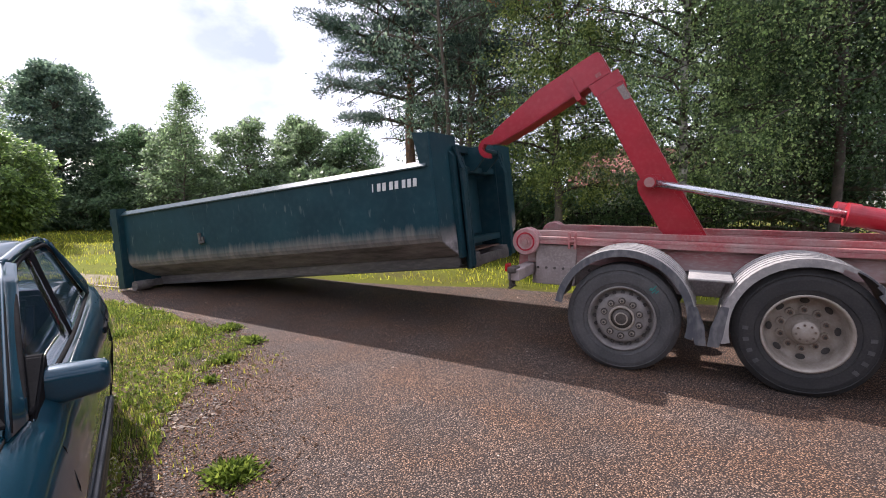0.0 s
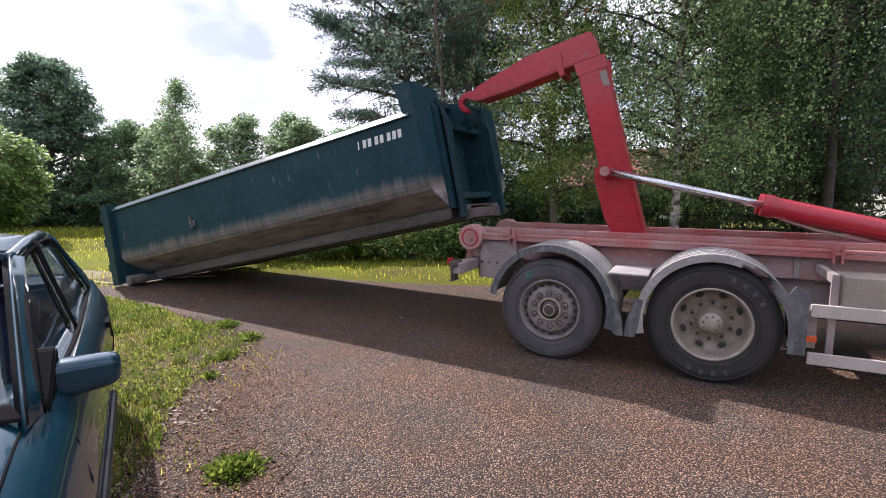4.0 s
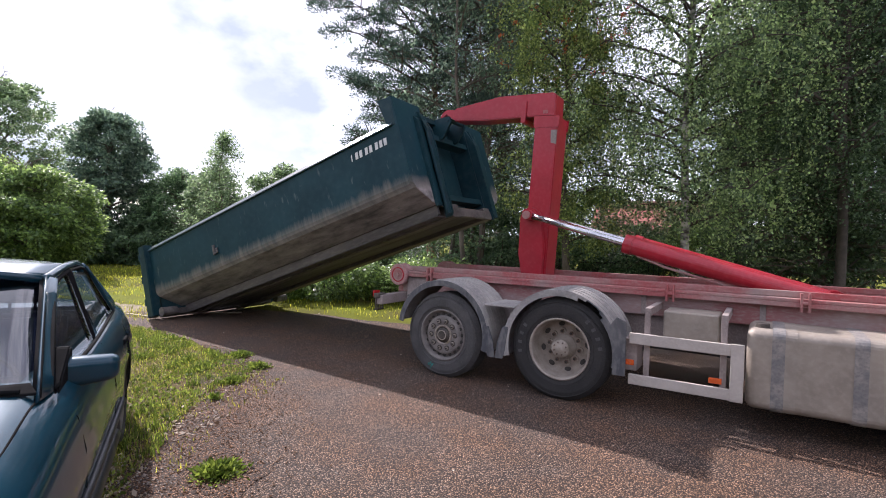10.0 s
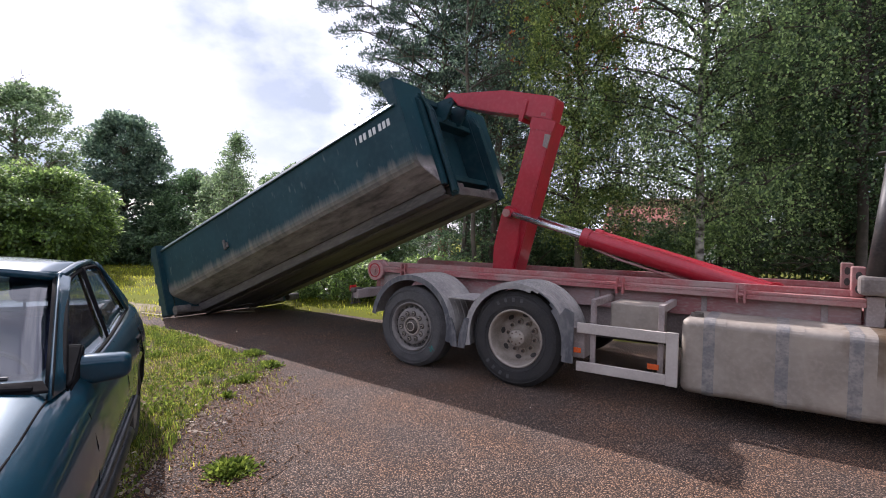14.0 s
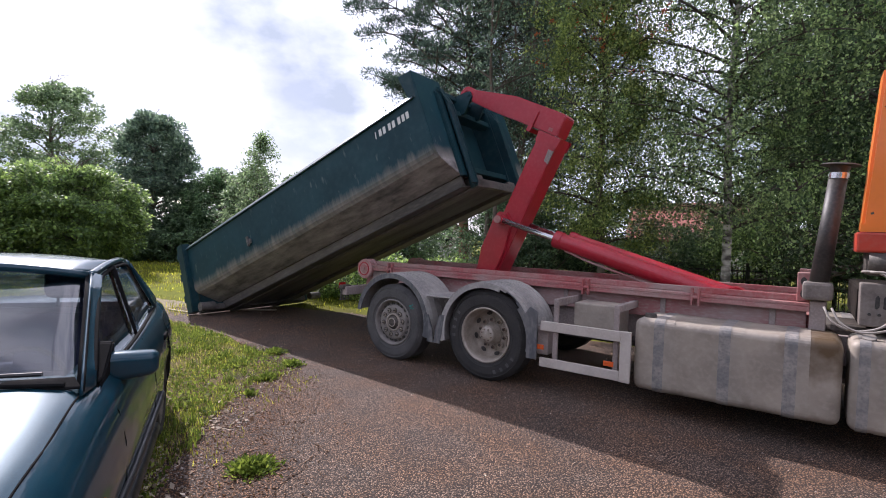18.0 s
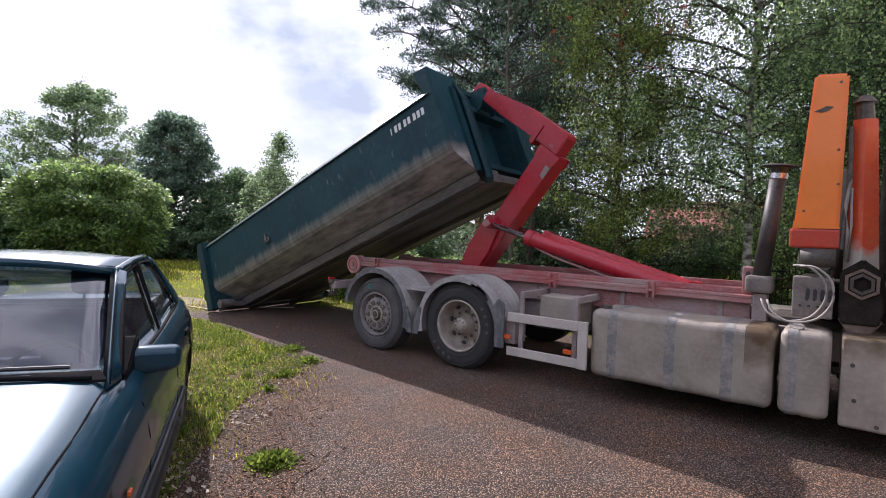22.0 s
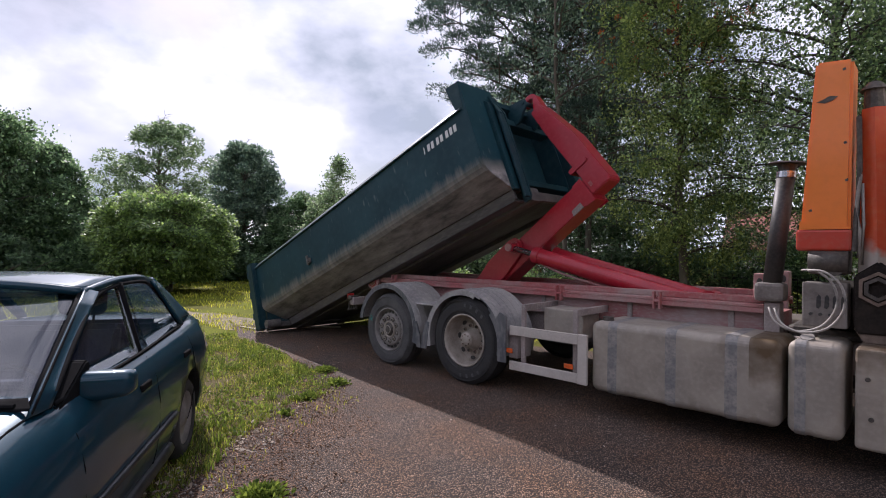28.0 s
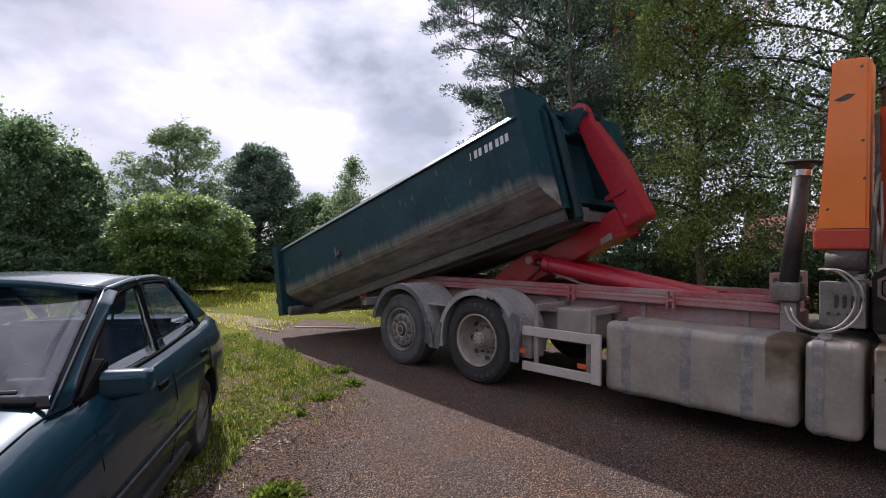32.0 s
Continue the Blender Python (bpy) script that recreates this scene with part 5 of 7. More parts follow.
box(bm, 1.94, 2.04, -0.04, -0.02, 0.61, 0.63, 0.006)
part("net_hook", bm, M_UNDER, box_c)
# printed number, kept as plain bars
xs = 5.0
for w, gap in ((0.014, 0.056), (0.046, 0.026), (0.046, 0.050), (0.046, 0.026), (0.046, 0.050), (0.046, 0.026), (0.046, 0.026), (0.046, 0.0)):
    bm = bmesh.new()
    prism(bm, [(xs, 0.978), (xs + w, 0.978), (xs + w + 0.010, 1.068), (xs + 0.010, 1.068)], -0.005, -0.001)
    part("print_bar", bm, M_PRINT, box_c, "white printed bar")
    xs += w + gap
# ---- parked car: x ahead from the windscreen's foot, y to its left ----
M_TEAL = material("teal_metallic_paint", (0.004, 0.040, 0.066), 0.36, metal=0.2, second=(0.003, 0.033, 0.055), third=(0.008, 0.058, 0.092), scale=3, fine=160, fine_amount=0.3, bump=0.0, coat=0.8, spec=0.12)
M_TEAL.node_tree.nodes["Principled BSDF"].inputs["Coat Roughness"].default_value = 0.035
M_TRIM = material("black_trim", (0.02, 0.02, 0.022), 0.45, scale=8, fine=60, fine_amount=0.2)
M_SEAL = material("matte_rubber_seal", (0.012, 0.012, 0.013), 0.95, spec=0.05, scale=8, fine=60, fine_amount=0.2)
M_SEAT = material("dark_seat_cloth", (0.05, 0.056, 0.10), 0.9, second=(0.035, 0.04, 0.075), scale=20, fine=120, fine_amount=0.3)
M_PLATE = material("pale_plate", (0.6, 0.6, 0.58), 0.4, scale=10, fine=60, fine_amount=0.1)


def pane_material(name, tint, gloss=0.9):
    """A thin clear pane: light goes straight through, the sky is mirrored more at a slant."""
    m = bpy.data.materials.new(name)
    m.use_nodes = True
    n, l = m.node_tree.nodes, m.node_tree.links
    out = n["Material Output"]
    tr, gl, mx, fr = n.new("ShaderNodeBsdfTransparent"), n.new("ShaderNodeBsdfGlossy"), n.new("ShaderNodeMixShader"), n.new("ShaderNodeLayerWeight")
    pw, ml = n.new("ShaderNodeMath"), n.new("ShaderNodeMath")
    pw.operation, pw.inputs[1].default_value = "POWER", 4.0
    ml.operation, ml.inputs[1].default_value, ml.inputs[2].default_value = "MULTIPLY_ADD", 0.6, 0.15
    tr.inputs["Color"].default_value = (*tint, 1)
    gl.inputs["Roughness"].default_value = 0.0
    gl.inputs["Color"].default_value = (gloss, gloss, gloss, 1)
    if gloss == 0:
        l.new(tr.outputs["BSDF"], out.inputs["Surface"])
        return m
    l.new(fr.outputs["Facing"], pw.inputs[0])
    l.new(pw.outputs["Value"], ml.inputs[0])
    l.new(ml.outputs["Value"], mx.inputs["Fac"])
    l.new(tr.outputs["BSDF"], mx.inputs[1])
    l.new(gl.outputs["BSDF"], mx.inputs[2])
    l.new(mx.outputs["Shader"], out.inputs["Surface"])
    return m


M_PANE = pane_material("car_glass", (0.60, 0.65, 0.72))
M_PANE_BACK = pane_material("car_glass_inner_face", (0.97, 0.98, 0.98), 0.0)

car = thing("parked_car", "dark teal four-door saloon car parked on the grass", "car", pose(-1.88, 1.10, 0.0, 0, 0, -60))


def interp(rows, x):
    for a, b in zip(rows, rows[1:]):
        if a[0] <= x <= b[0]:
            s = (x - a[0]) / (b[0] - a[0])
            s = s * s * (3 - 2 * s)
            return [p + (q - p) * s for p, q in zip(a[1:], b[1:])]
    return list(rows[-1][1:] if x > rows[-1][0] else rows[0][1:])


# x: centre height, belt height, belt half-width, widest half-width, bottom height
BODY = [(-2.98, 0.78, 0.76, 0.50, 0.60, 0.36), (-2.93, 0.92, 0.88, 0.58, 0.70, 0.26), (-2.75, 1.00, 0.96, 0.63, 0.78, 0.22), (-2.40, 1.02, 0.97, 0.68, 0.82, 0.20), (-1.9, 1.00, 0.955, 0.72, 0.835, 0.19),
        (-1.0, 0.99, 0.94, 0.735, 0.84, 0.19), (-0.2, 0.985, 0.925, 0.725, 0.84, 0.19), (0.04, 0.965, 0.91, 0.70, 0.835, 0.19), (0.5, 0.90, 0.845, 0.69, 0.83, 0.2), (0.95, 0.82, 0.77, 0.66, 0.81, 0.2), (1.22, 0.74, 0.69, 0.60, 0.76, 0.22), (1.34, 0.62, 0.60, 0.52, 0.66, 0.30)]


def section(x):
    zc, zb, wb, wm, z0 = interp(BODY, x)
    half = [(0.0, zc), (wb * 0.35, zc - 0.004), (wb * 0.70, zc - 0.012), (wb * 0.90, zc - 0.026), (wb, zb), (wb + (wm - wb) * 0.45, zb - 0.045), (wb + (wm - wb) * 0.8, zb - 0.15), (wm, zb - 0.30),
            (wm - 0.002, zb - 0.42), (wm - 0.015, 0.38), (wm - 0.04, 0.27), (wm - 0.10, z0), (0.0, z0)]
    return half


def car_body():
    bm = bmesh.new()
    xs = [-2.98, -2.96, -2.93, -2.86, -2.75, -2.6] + [-2.4 + 0.16 * k for k in range(23)] + [1.22, 1.28, 1.32, 1.34]
    rings = []
    for x in xs:
        h = section(x)
        loop = [(y, z) for y, z in h] + [(-y, z) for y, z in h[-2:0:-1]]
        rings.append([bm.verts.new((x, y, z)) for y, z in loop])
    n = len(rings[0])
    for a, b in zip(rings, rings[1:]):
        for k in range(n):
            bm.faces.new((a[k], a[(k + 1) % n], b[(k + 1) % n], b[k]))
    bm.faces.new(rings[0])
    bm.faces.new(rings[-1][::-1])
    bmesh.ops.recalc_face_normals(bm, faces=bm.faces)
    body = part("body", bm, M_TEAL, car, "dark teal metallic bodywork", smooth=True)
    cutters = []
    for x in (0.72, -1.92):
        cb = bmesh.new()
        rod(cb, (x, 0.5, 0.30), (x, 1.2, 0.30), 0.36, None, 40)
        cutters.append(link_mesh("cut", cb, M_TRIM))
        cb = bmesh.new()
        rod(cb, (x, -1.2, 0.30), (x, -0.5, 0.30), 0.36, None, 40)
        cutters.append(link_mesh("cut", cb, M_TRIM))
    cb = bmesh.new()
    prism(cb, [(-0.06, 1.3), (-0.22, 0.58), (-1.95, 0.58), (-2.15, 1.3)], -0.60, 0.60)
    cutters.append(link_mesh("cut", cb, M_TRIM))
    body.parent = None
    for c in cutters:
        md = body.modifiers.new("cut", "BOOLEAN")
        md.operation, md.object, md.solver = "DIFFERENCE", c, "EXACT"
    dg = bpy.context.evaluated_depsgraph_get()
    me = bpy.data.meshes.new_from_object(body.evaluated_get(dg))
    body.modifiers.clear()
    body.data = me
    me.materials.clear()
    me.materials.append(M_TEAL)
    me.materials.append(M_TRIM)
    for p in me.polygons:
        c = p.center
        inner = abs(c.y) < 0.605 and -2.2 < c.x < -0.05 and c.z < 0.93 and c.z > 0.5
        arch = any(abs(math.hypot(c.x - x, c.z - 0.30) - 0.36) < 0.02 for x in (0.72, -1.92)) and abs(c.y) > 0.5
        p.material_index = 1 if inner or arch else 0
    body.parent = car
    for c in cutters:
        bpy.data.objects.remove(c)
    return body


body = car_body()


def panel(name, pts, mat, parent, thick=0.005, label="", shadow=True, bulge=0.0, n=6):
    """A bowed panel between four corners, with thickness inward."""
    a, b, c, d = (Vector(p) for p in pts)
    nrm = (b - a).cross(d - a).normalized()
    bm = bmesh.new()
    g = []
    for s in (0, 1):
        rows = []
        for i in range(n + 1):
            row = []
            for j in range(n + 1):
                u, v = i / n, j / n
                p = a.lerp(b, u).lerp(d.lerp(c, u), v) + nrm * (bulge * 16 * u * (1 - u) * v * (1 - v) - s * thick)
                row.append(bm.verts.new(p))
            rows.append(row)
        g.append(rows)
    for s, rows in enumerate(g):
        for i in range(n):
            for j in range(n):
                q = (rows[i][j], rows[i + 1][j], rows[i + 1][j + 1], rows[i][j + 1])
                bm.faces.new(q if s == 0 else q[::-1])
    edge = [(i, 0) for i in range(n)] + [(n, j) for j in range(n)] + [(i, n) for i in range(n, 0, -1)] + [(0, j) for j in range(n, 0, -1)]
    for (i, j), (k, m) in zip(edge, edge[1:] + edge[:1]):
        bm.faces.new((g[0][i][j], g[1][i][j], g[1][k][m], g[0][k][m]))
    o = part(name, bm, mat, parent, label, smooth=True)
    if mat is M_PANE:
        o.data.materials.append(M_PANE_BACK)
        for p in o.data.polygons:
            p.material_index = 0 if p.index < n * n else 1
    o.visible_shadow = shadow
    return o


A0, A1 = (0.01, 0.692, 0.94), (-0.80, 0.545, 1.337)
C1, C0 = (-1.98, 0.51, 1.315), (-2.52, 0.56, 1.005)
flip = lambda p: (p[0], -p[1], p[2])
panel("windscreen", [flip(A0), A0, A1, flip(A1)], M_PANE, car, 0.005, "clear windscreen mirroring the clouds", False, 0.045, 10)
for q in ([(0.012, 0.694, 0.945), (-0.79, 0.55, 1.340), (-0.78, 0.53, 1.347), (-0.02, 0.664, 0.960)], [(0.012, -0.694, 0.945), (-0.02, -0.664, 0.960), (-0.78, -0.53, 1.347), (-0.79, -0.55, 1.340)], [(0.015, -0.69, 0.944), (0.015, 0.69, 0.944), (-0.05, 0.65, 0.977), (-0.05, -0.65, 0.977)]):
    panel("screen_border", q, M_SEAL, car, 0.003, "black border of the windscreen", True, 0.0, 4)
panel("rear_window", [C0, flip(C0), flip(C1), C1], M_PANE, car, 0.005, "", False, 0.03)
# roof with crown
bm = bmesh.new()
rows = []
for k in range(13):
    x = -0.80 + (-1.98 + 0.80) * k / 12
    s = k / 12
    ze = 1.335 + 0.055 * math.sin(math.pi * min(1, s * 1.1 + 0.05)) - 0.02 * s
    w = 0.53 + 0.025 * math.sin(math.pi * s) - 0.02 * s
    rows.append([bm.verts.new((x + 0.03 * (1 - (j / 6 - 1) ** 2) * (1 - 2 * s), w * (j / 6 - 1), ze + 0.04 * (1 - (j / 6 - 1) ** 2))) for j in range(13)])
for a, b in zip(rows, rows[1:]):
    for j in range(12):
        bm.faces.new((a[j], a[j + 1], b[j + 1], b[j]))
bmesh.ops.recalc_face_normals(bm, faces=bm.faces)
bmesh.ops.solidify(bm, geom=bm.faces[:], thickness=0.02)
hb = bmesh.new()
sweep(hb, [(-0.775 + 0.035 * (1 - (j / 6 - 1) ** 2), 0.54 * (j / 6 - 1), 1.335 + 0.05 * (1 - (j / 6 - 1) ** 2)) for j in range(13)], 0.022, 10)
part("windscreen_header", hb, M_TEAL, car, smooth=True)
roof = part("roof", bm, M_TEAL, car, "teal roof, sunlit", smooth=True)
for s in (1, -1):
    f = (lambda p: p) if s > 0 else flip
    def bar(name, pts, r, mat=M_TEAL, label=""):
        bm = bmesh.new()
        fine = []
        vs = [Vector(f(p)) for p in pts]
        for i in range(len(vs) - 1):
            for q in range(5):
                fine.append(vs[i].lerp(vs[i + 1], q / 5))
        fine.append(vs[-1])
        for _ in range(2):
            fine = [fine[0]] + [(fine[i - 1] + 2 * fine[i] + fine[i + 1]) / 4 for i in range(1, len(fine) - 1)] + [fine[-1]]
        sweep(bm, fine, r, 10)
        return part(name, bm, mat, car, label, smooth=True)
    bar("windscreen_pillar", [(0.03, 0.697, 0.93), (-0.4, 0.622, 1.145), (-0.80, 0.55, 1.338)], 0.007, M_SEAL)
    pts = [f(q) for q in [(0.06, 0.69, 0.92), (-0.06, 0.716, 0.925), (-0.87, 0.580, 1.322), (-0.79, 0.545, 1.345)]]
    panel("pillar_skin", pts if s < 0 else pts[::-1], M_TEAL, car, 0.012, "", True, 0.01)
    bar("roof_rail", [(-0.78, 0.545, 1.33), (-1.15, 0.565, 1.375), (-1.6, 0.555, 1.37), (-1.98, 0.525, 1.315)], 0.022)
    bar("rear_pillar", [(-1.96, 0.525, 1.318), (-2.25, 0.555, 1.17), (-2.55, 0.585, 1.0)], 0.035)
    bar("door_pillar", [(-1.10, 0.715, 0.94), (-1.14, 0.64, 1.16), (-1.18, 0.575, 1.355)], 0.024, M_SEAL)
    bar("window_frame", [(-0.07, 0.714, 0.93), (-0.45, 0.648, 1.13), (-0.87, 0.575, 1.315), (-1.18, 0.585, 1.35), (-1.7, 0.575, 1.34), (-2.0, 0.60, 1.17), (-2.12, 0.68, 0.98)], 0.011, M_SEAL)
    bar("window_sill_trim", [(-0.10, 0.722, 0.935), (-1.0, 0.742, 0.945), (-2.1, 0.715, 0.975)], 0.010, M_SEAL)
    side = [(-0.10, 0.70, 0.94), (-1.08, 0.722, 0.95), (-1.15, 0.58, 1.345), (-0.84, 0.575, 1.305)]
    side2 = [(-1.13, 0.722, 0.95), (-2.05, 0.70, 0.975), (-1.74, 0.58, 1.325), (-1.21, 0.583, 1.345)]
    for q in (side, side2):
        pts = [f(p) for p in q]
        panel("door_window", pts if s < 0 else pts[::-1], M_PANE, car, 0.004, "", False, 0.012)
    # quarter panel between rear door and rear window
    pts = [f(p) for p in [(-2.02, 0.715, 0.975), (-2.50, 0.66, 0.99), (-2.05, 0.545, 1.29), (-1.78, 0.575, 1.33)]]
    panel("quarter_panel", pts if s < 0 else pts[::-1], M_TEAL, car, 0.02, "", True, 0.015)
    # mirror
    bm = bmesh.new()
    y0, y1 = (0.70, 0.925) if s > 0 else (-0.925, -0.70)
    box(bm, -0.40, -0.28, y0, y1, 0.868, 1.012, 0.042, 5)
    for v in bm.verts:
        k = (abs(v.co.y) - 0.725) / 0.2
        v.co.x -= 0.06 * k
        v.co.z = 0.945 + (v.co.z - 0.945) * (1.0 - 0.22 * k)
    mir = part("wing_mirror", bm, M_TEAL, car, "teal wing mirror housing", smooth=True)
    bm = bmesh.new()
    prism(bm, [(-0.08, 0.90), (-0.40, 0.90), (-0.385, 1.055), (-0.345, 1.055)], 0.655 if s > 0 else -0.735, 0.735 if s > 0 else -0.655, 0.008)
    part("mirror_foot", bm, M_SEAL, mir)
    bm = bmesh.new()
    box(bm, -0.408, -0.40, y0 + 0.02, y1 - 0.02, 0.905, 0.985, 0.003)
    for v in bm.verts:
        v.co.x -= 0.06 * (abs(v.co.y) - 0.725) / 0.2
    part("mirror_glass", bm, M_CHROME, mir)
    # doors: seams, handles, rubbing strip
    for x in (-0.10, -1.10, -2.02):
        bm = bmesh.new()
        pts3 = []
        for z in (0.92, 0.8, 0.66, 0.5, 0.36, 0.27):
            zc, zb, wb, wm, z0 = interp(BODY, x)
            hh = section(x)
            yy = np.interp(-z, [-p[1] for p in hh[4:12]], [p[0] for p in hh[4:12]])
            pts3.append((x - (0.18 * max(0, 0.6 - z) * -1 if x == -2.02 else 0), s * (yy + 0.001), z))
        sweep(bm, pts3, 0.0032, 6)
        part("door_seam", bm, M_SEAL, car)
    for x in (-0.88, -1.80):
        hx = blk(x - 0.10, x + 0.06, 0.808 if s > 0 else -0.828, 0.828 if s > 0 else -0.808, 0.775, 0.815, 0.008)
        part("door_handle", hx, M_SEAL, car)
    bm = bmesh.new()
    pts3 = [(x, s * (interp(BODY, x)[3] + 0.004), 0.47 + 0.01 * (x < -2)) for x in [0.36 - 0.1 * k for k in range(19)]]
    sweep(bm, pts3, 0.02, 8)
    part("rubbing_strip", bm, M_TRIM, car, "black rubbing strip", smooth=True)
    bm = bmesh.new()
    pts3 = [(x, s * (interp(BODY, x)[3] - 0.05), 0.235) for x in [0.34 - 0.1 * k for k in range(19)]]
    sweep(bm, pts3, 0.045, 8)
    part("sill", bm, M_TRIM, car, "black plastic sill", smooth=True)
    for x in (0.72, -1.92):
        w = new("car_wheel")
        w.parent, w.location = car, (x, s * 0.80, 0.295)
        k = -s
        bm = bmesh.new()
        lathe(bm, [(k * a, r) for a, r in ((0.02, 0.19), (0.0, 0.21), (0.0, 0.26), (0.03, 0.295), (0.16, 0.295), (0.18, 0.26), (0.18, 0.19))], 40)
        part("tyre", bm, M_RUBBER, w, smooth=True)
        bm = bmesh.new()
        lathe(bm, [(k * a, r) for a, r in ((0.02, 0.195), (0.01, 0.19), (0.035, 0.17), (0.03, 0.08), (0.01, 0.05), (0.01, 0.001))], 32)
        part("wheel_cover", bm, M_RIM, w, smooth=True)
    bm = bmesh.new()
    box(bm, -2.97, -2.90, s * 0.34 if s > 0 else -0.68, 0.68 if s > 0 else -0.34, 0.68, 0.86, 0.02)
    part("tail_lamp", bm, M_LAMP_RED, car)
    bm = bmesh.new()
    box(bm, 1.20, 1.31, 0.30 if s > 0 else -0.66, 0.66 if s > 0 else -0.30, 0.52, 0.64, 0.03)
    part("headlamp", bm, M_CHROME, car)
    bm = bmesh.new()
    x = 0.34
    box(bm, x - 0.02, x + 0.02, s * 0.832 - 0.006, s * 0.832 + 0.008, 0.60, 0.62, 0.004)
    part("side_lamp", bm, M_REFLECTOR, car)
# bonnet seams, wiper, scuttle
for s in (1, -1):
    bm = bmesh.new()
    sweep(bm, [(x, s * (interp(BODY, x)[2] * 0.975), interp(BODY, x)[0] - 0.048) for x in [0.03 + 0.1 * k for k in range(12)]], 0.0045, 6)
    part("bonnet_seam", bm, M_SEAL, car)
bm = bmesh.new()
sweep(bm, [(0.0 - 0.00 * k, -0.62 + 0.104 * k, 0.958 + 0.022 * math.sin(math.pi * k / 12)) for k in range(13)], 0.011, 8)
part("scuttle", bm, M_SEAL, car)
for y in (-0.42, 0.12):
    bm = bmesh.new()
    sweep(bm, [(-0.01, y, 0.985), (-0.04, y + 0.2, 1.0), (-0.05, y + 0.42, 0.995)], 0.009, 6)
    part("wiper", bm, M_TRIM, car)
part("rear_bumper", blk(-3.03, -2.86, -0.70, 0.70, 0.34, 0.56, 0.05, 3), M_TRIM, car)
part("front_bumper", blk(1.20, 1.40, -0.70, 0.70, 0.30, 0.50, 0.05, 3), M_TEAL, car)
part("number_plate", blk(-3.04, -3.03, -0.26, 0.26, 0.40, 0.51), M_PLATE, car)
# inside
part("dashboard", blk(-0.42, -0.06, -0.58, 0.58, 0.72, 0.93, 0.04, 3), M_TRIM, car)
bm = bmesh.new()
for k in range(20):
    a, b = 2 * math.pi * k / 20, 2 * math.pi * (k + 1) / 20
    rod(bm, (-0.52 - 0.05 * math.sin(a), 0.33 + 0.18 * math.cos(a), 0.83 + 0.17 * math.sin(a)), (-0.52 - 0.05 * math.sin(b), 0.33 + 0.18 * math.cos(b), 0.83 + 0.17 * math.sin(b)), 0.013, None, 6)
part("steering_wheel", bm, M_TRIM, car)
for y in (0.34, -0.34):
    st = part("front_seat", blk(-1.22, -0.72, y - 0.24, y + 0.24, 0.585, 0.70, 0.04, 3), M_SEAT, car)
    bm = bmesh.new()
    prism(bm, [(-1.18, 0.65), (-1.06, 0.65), (-1.22, 1.10), (-1.32, 1.10)], y - 0.23, y + 0.23, 0.03)
    part("seat_back", bm, M_SEAT, st)
    bm = bmesh.new()
    box(bm, -1.36, -1.26, y - 0.13, y + 0.13, 1.15, 1.33, 0.045, 3)
    rod(bm, (-1.30, y - 0.06, 1.06), (-1.31, y - 0.06, 1.16), 0.008)
    rod(bm, (-1.30, y + 0.06, 1.06), (-1.31, y + 0.06, 1.16), 0.008)
    part("head_rest", bm, M_SEAT, st)
bs = part("rear_seat", blk(-2.0, -1.55, -0.56, 0.56, 0.585, 0.70, 0.04, 3), M_SEAT, car)
bm = bmesh.new()
prism(bm, [(-1.98, 0.66), (-1.86, 0.66), (-1.98, 1.03), (-2.08, 1.03)], -0.56, 0.56, 0.03)
part("seat_back", bm, M_SEAT, bs)
part("parcel_shelf", blk(-2.5, -2.06, -0.55, 0.55, 0.985, 1.0, 0.004), M_TRIM, car)
bm = bmesh.new()
box(bm, -0.70, -0.67, -0.11, 0.11, 1.24, 1.30, 0.012)
part("inner_mirror", bm, M_TRIM, car)
# ---- trees ----
rng = np.random.default_rng(7)
M_BARK = material("grey_bark", (0.16, 0.13, 0.10), 0.9, second=(0.09, 0.075, 0.06), third=(0.24, 0.21, 0.17), scale=6, fine=40, bump=0.6, stretch=(1, 1, 0.3))
M_BIRCH_BARK = material("birch_bark", (0.62, 0.58, 0.52), 0.8, second=(0.07, 0.06, 0.05), third=(0.4, 0.36, 0.32), scale=4.0, spread=0.35, fine=30, bump=0.4, stretch=(1, 1, 2.2))
M_PINE_BARK = material("pine_bark", (0.25, 0.13, 0.075), 0.9, second=(0.12, 0.08, 0.06), third=(0.32, 0.2, 0.13), scale=7, fine=40, bump=0.6)
L_BIRCH = leaf_material("birch_leaf", (0.04, 0.085, 0.036), (0.37, 0.48, 0.20), 0.5, 0.36, 0.55)
L_ROWAN = leaf_material("rowan_leaf", (0.07, 0.12, 0.036), (0.34, 0.40, 0.12), 0.5)
# Dark, apple, bluish and pale leaves: lifted and blued in colour to imitate haze.
L_DARK = leaf_material("dark_leaf", (0.05, 0.095, 0.052), (0.18, 0.26, 0.13), 0.44)
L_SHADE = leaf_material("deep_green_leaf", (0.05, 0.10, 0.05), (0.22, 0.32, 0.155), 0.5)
L_APPLE = leaf_material("apple_leaf", (0.06, 0.11, 0.042), (0.27, 0.38, 0.11), 0.42)
L_BLUE = leaf_material("hazy_bluish_leaf", (0.06, 0.105, 0.078), (0.22, 0.30, 0.19), 0.44)
# Darker copy of the birch leaf; the shade sits in its colour.
L_DEEP = leaf_material("shaded_birch_leaf", (0.028, 0.06, 0.028), (0.135, 0.21, 0.095), 0.42, 0.36, 0.5)
L_GREY = leaf_material("hazy_pale_leaf", (0.075, 0.12, 0.065), (0.24, 0.33, 0.16), 0.45)
L_PINE = leaf_material("pine_needle", (0.024, 0.052, 0.042), (0.09, 0.135, 0.10), 0.3)
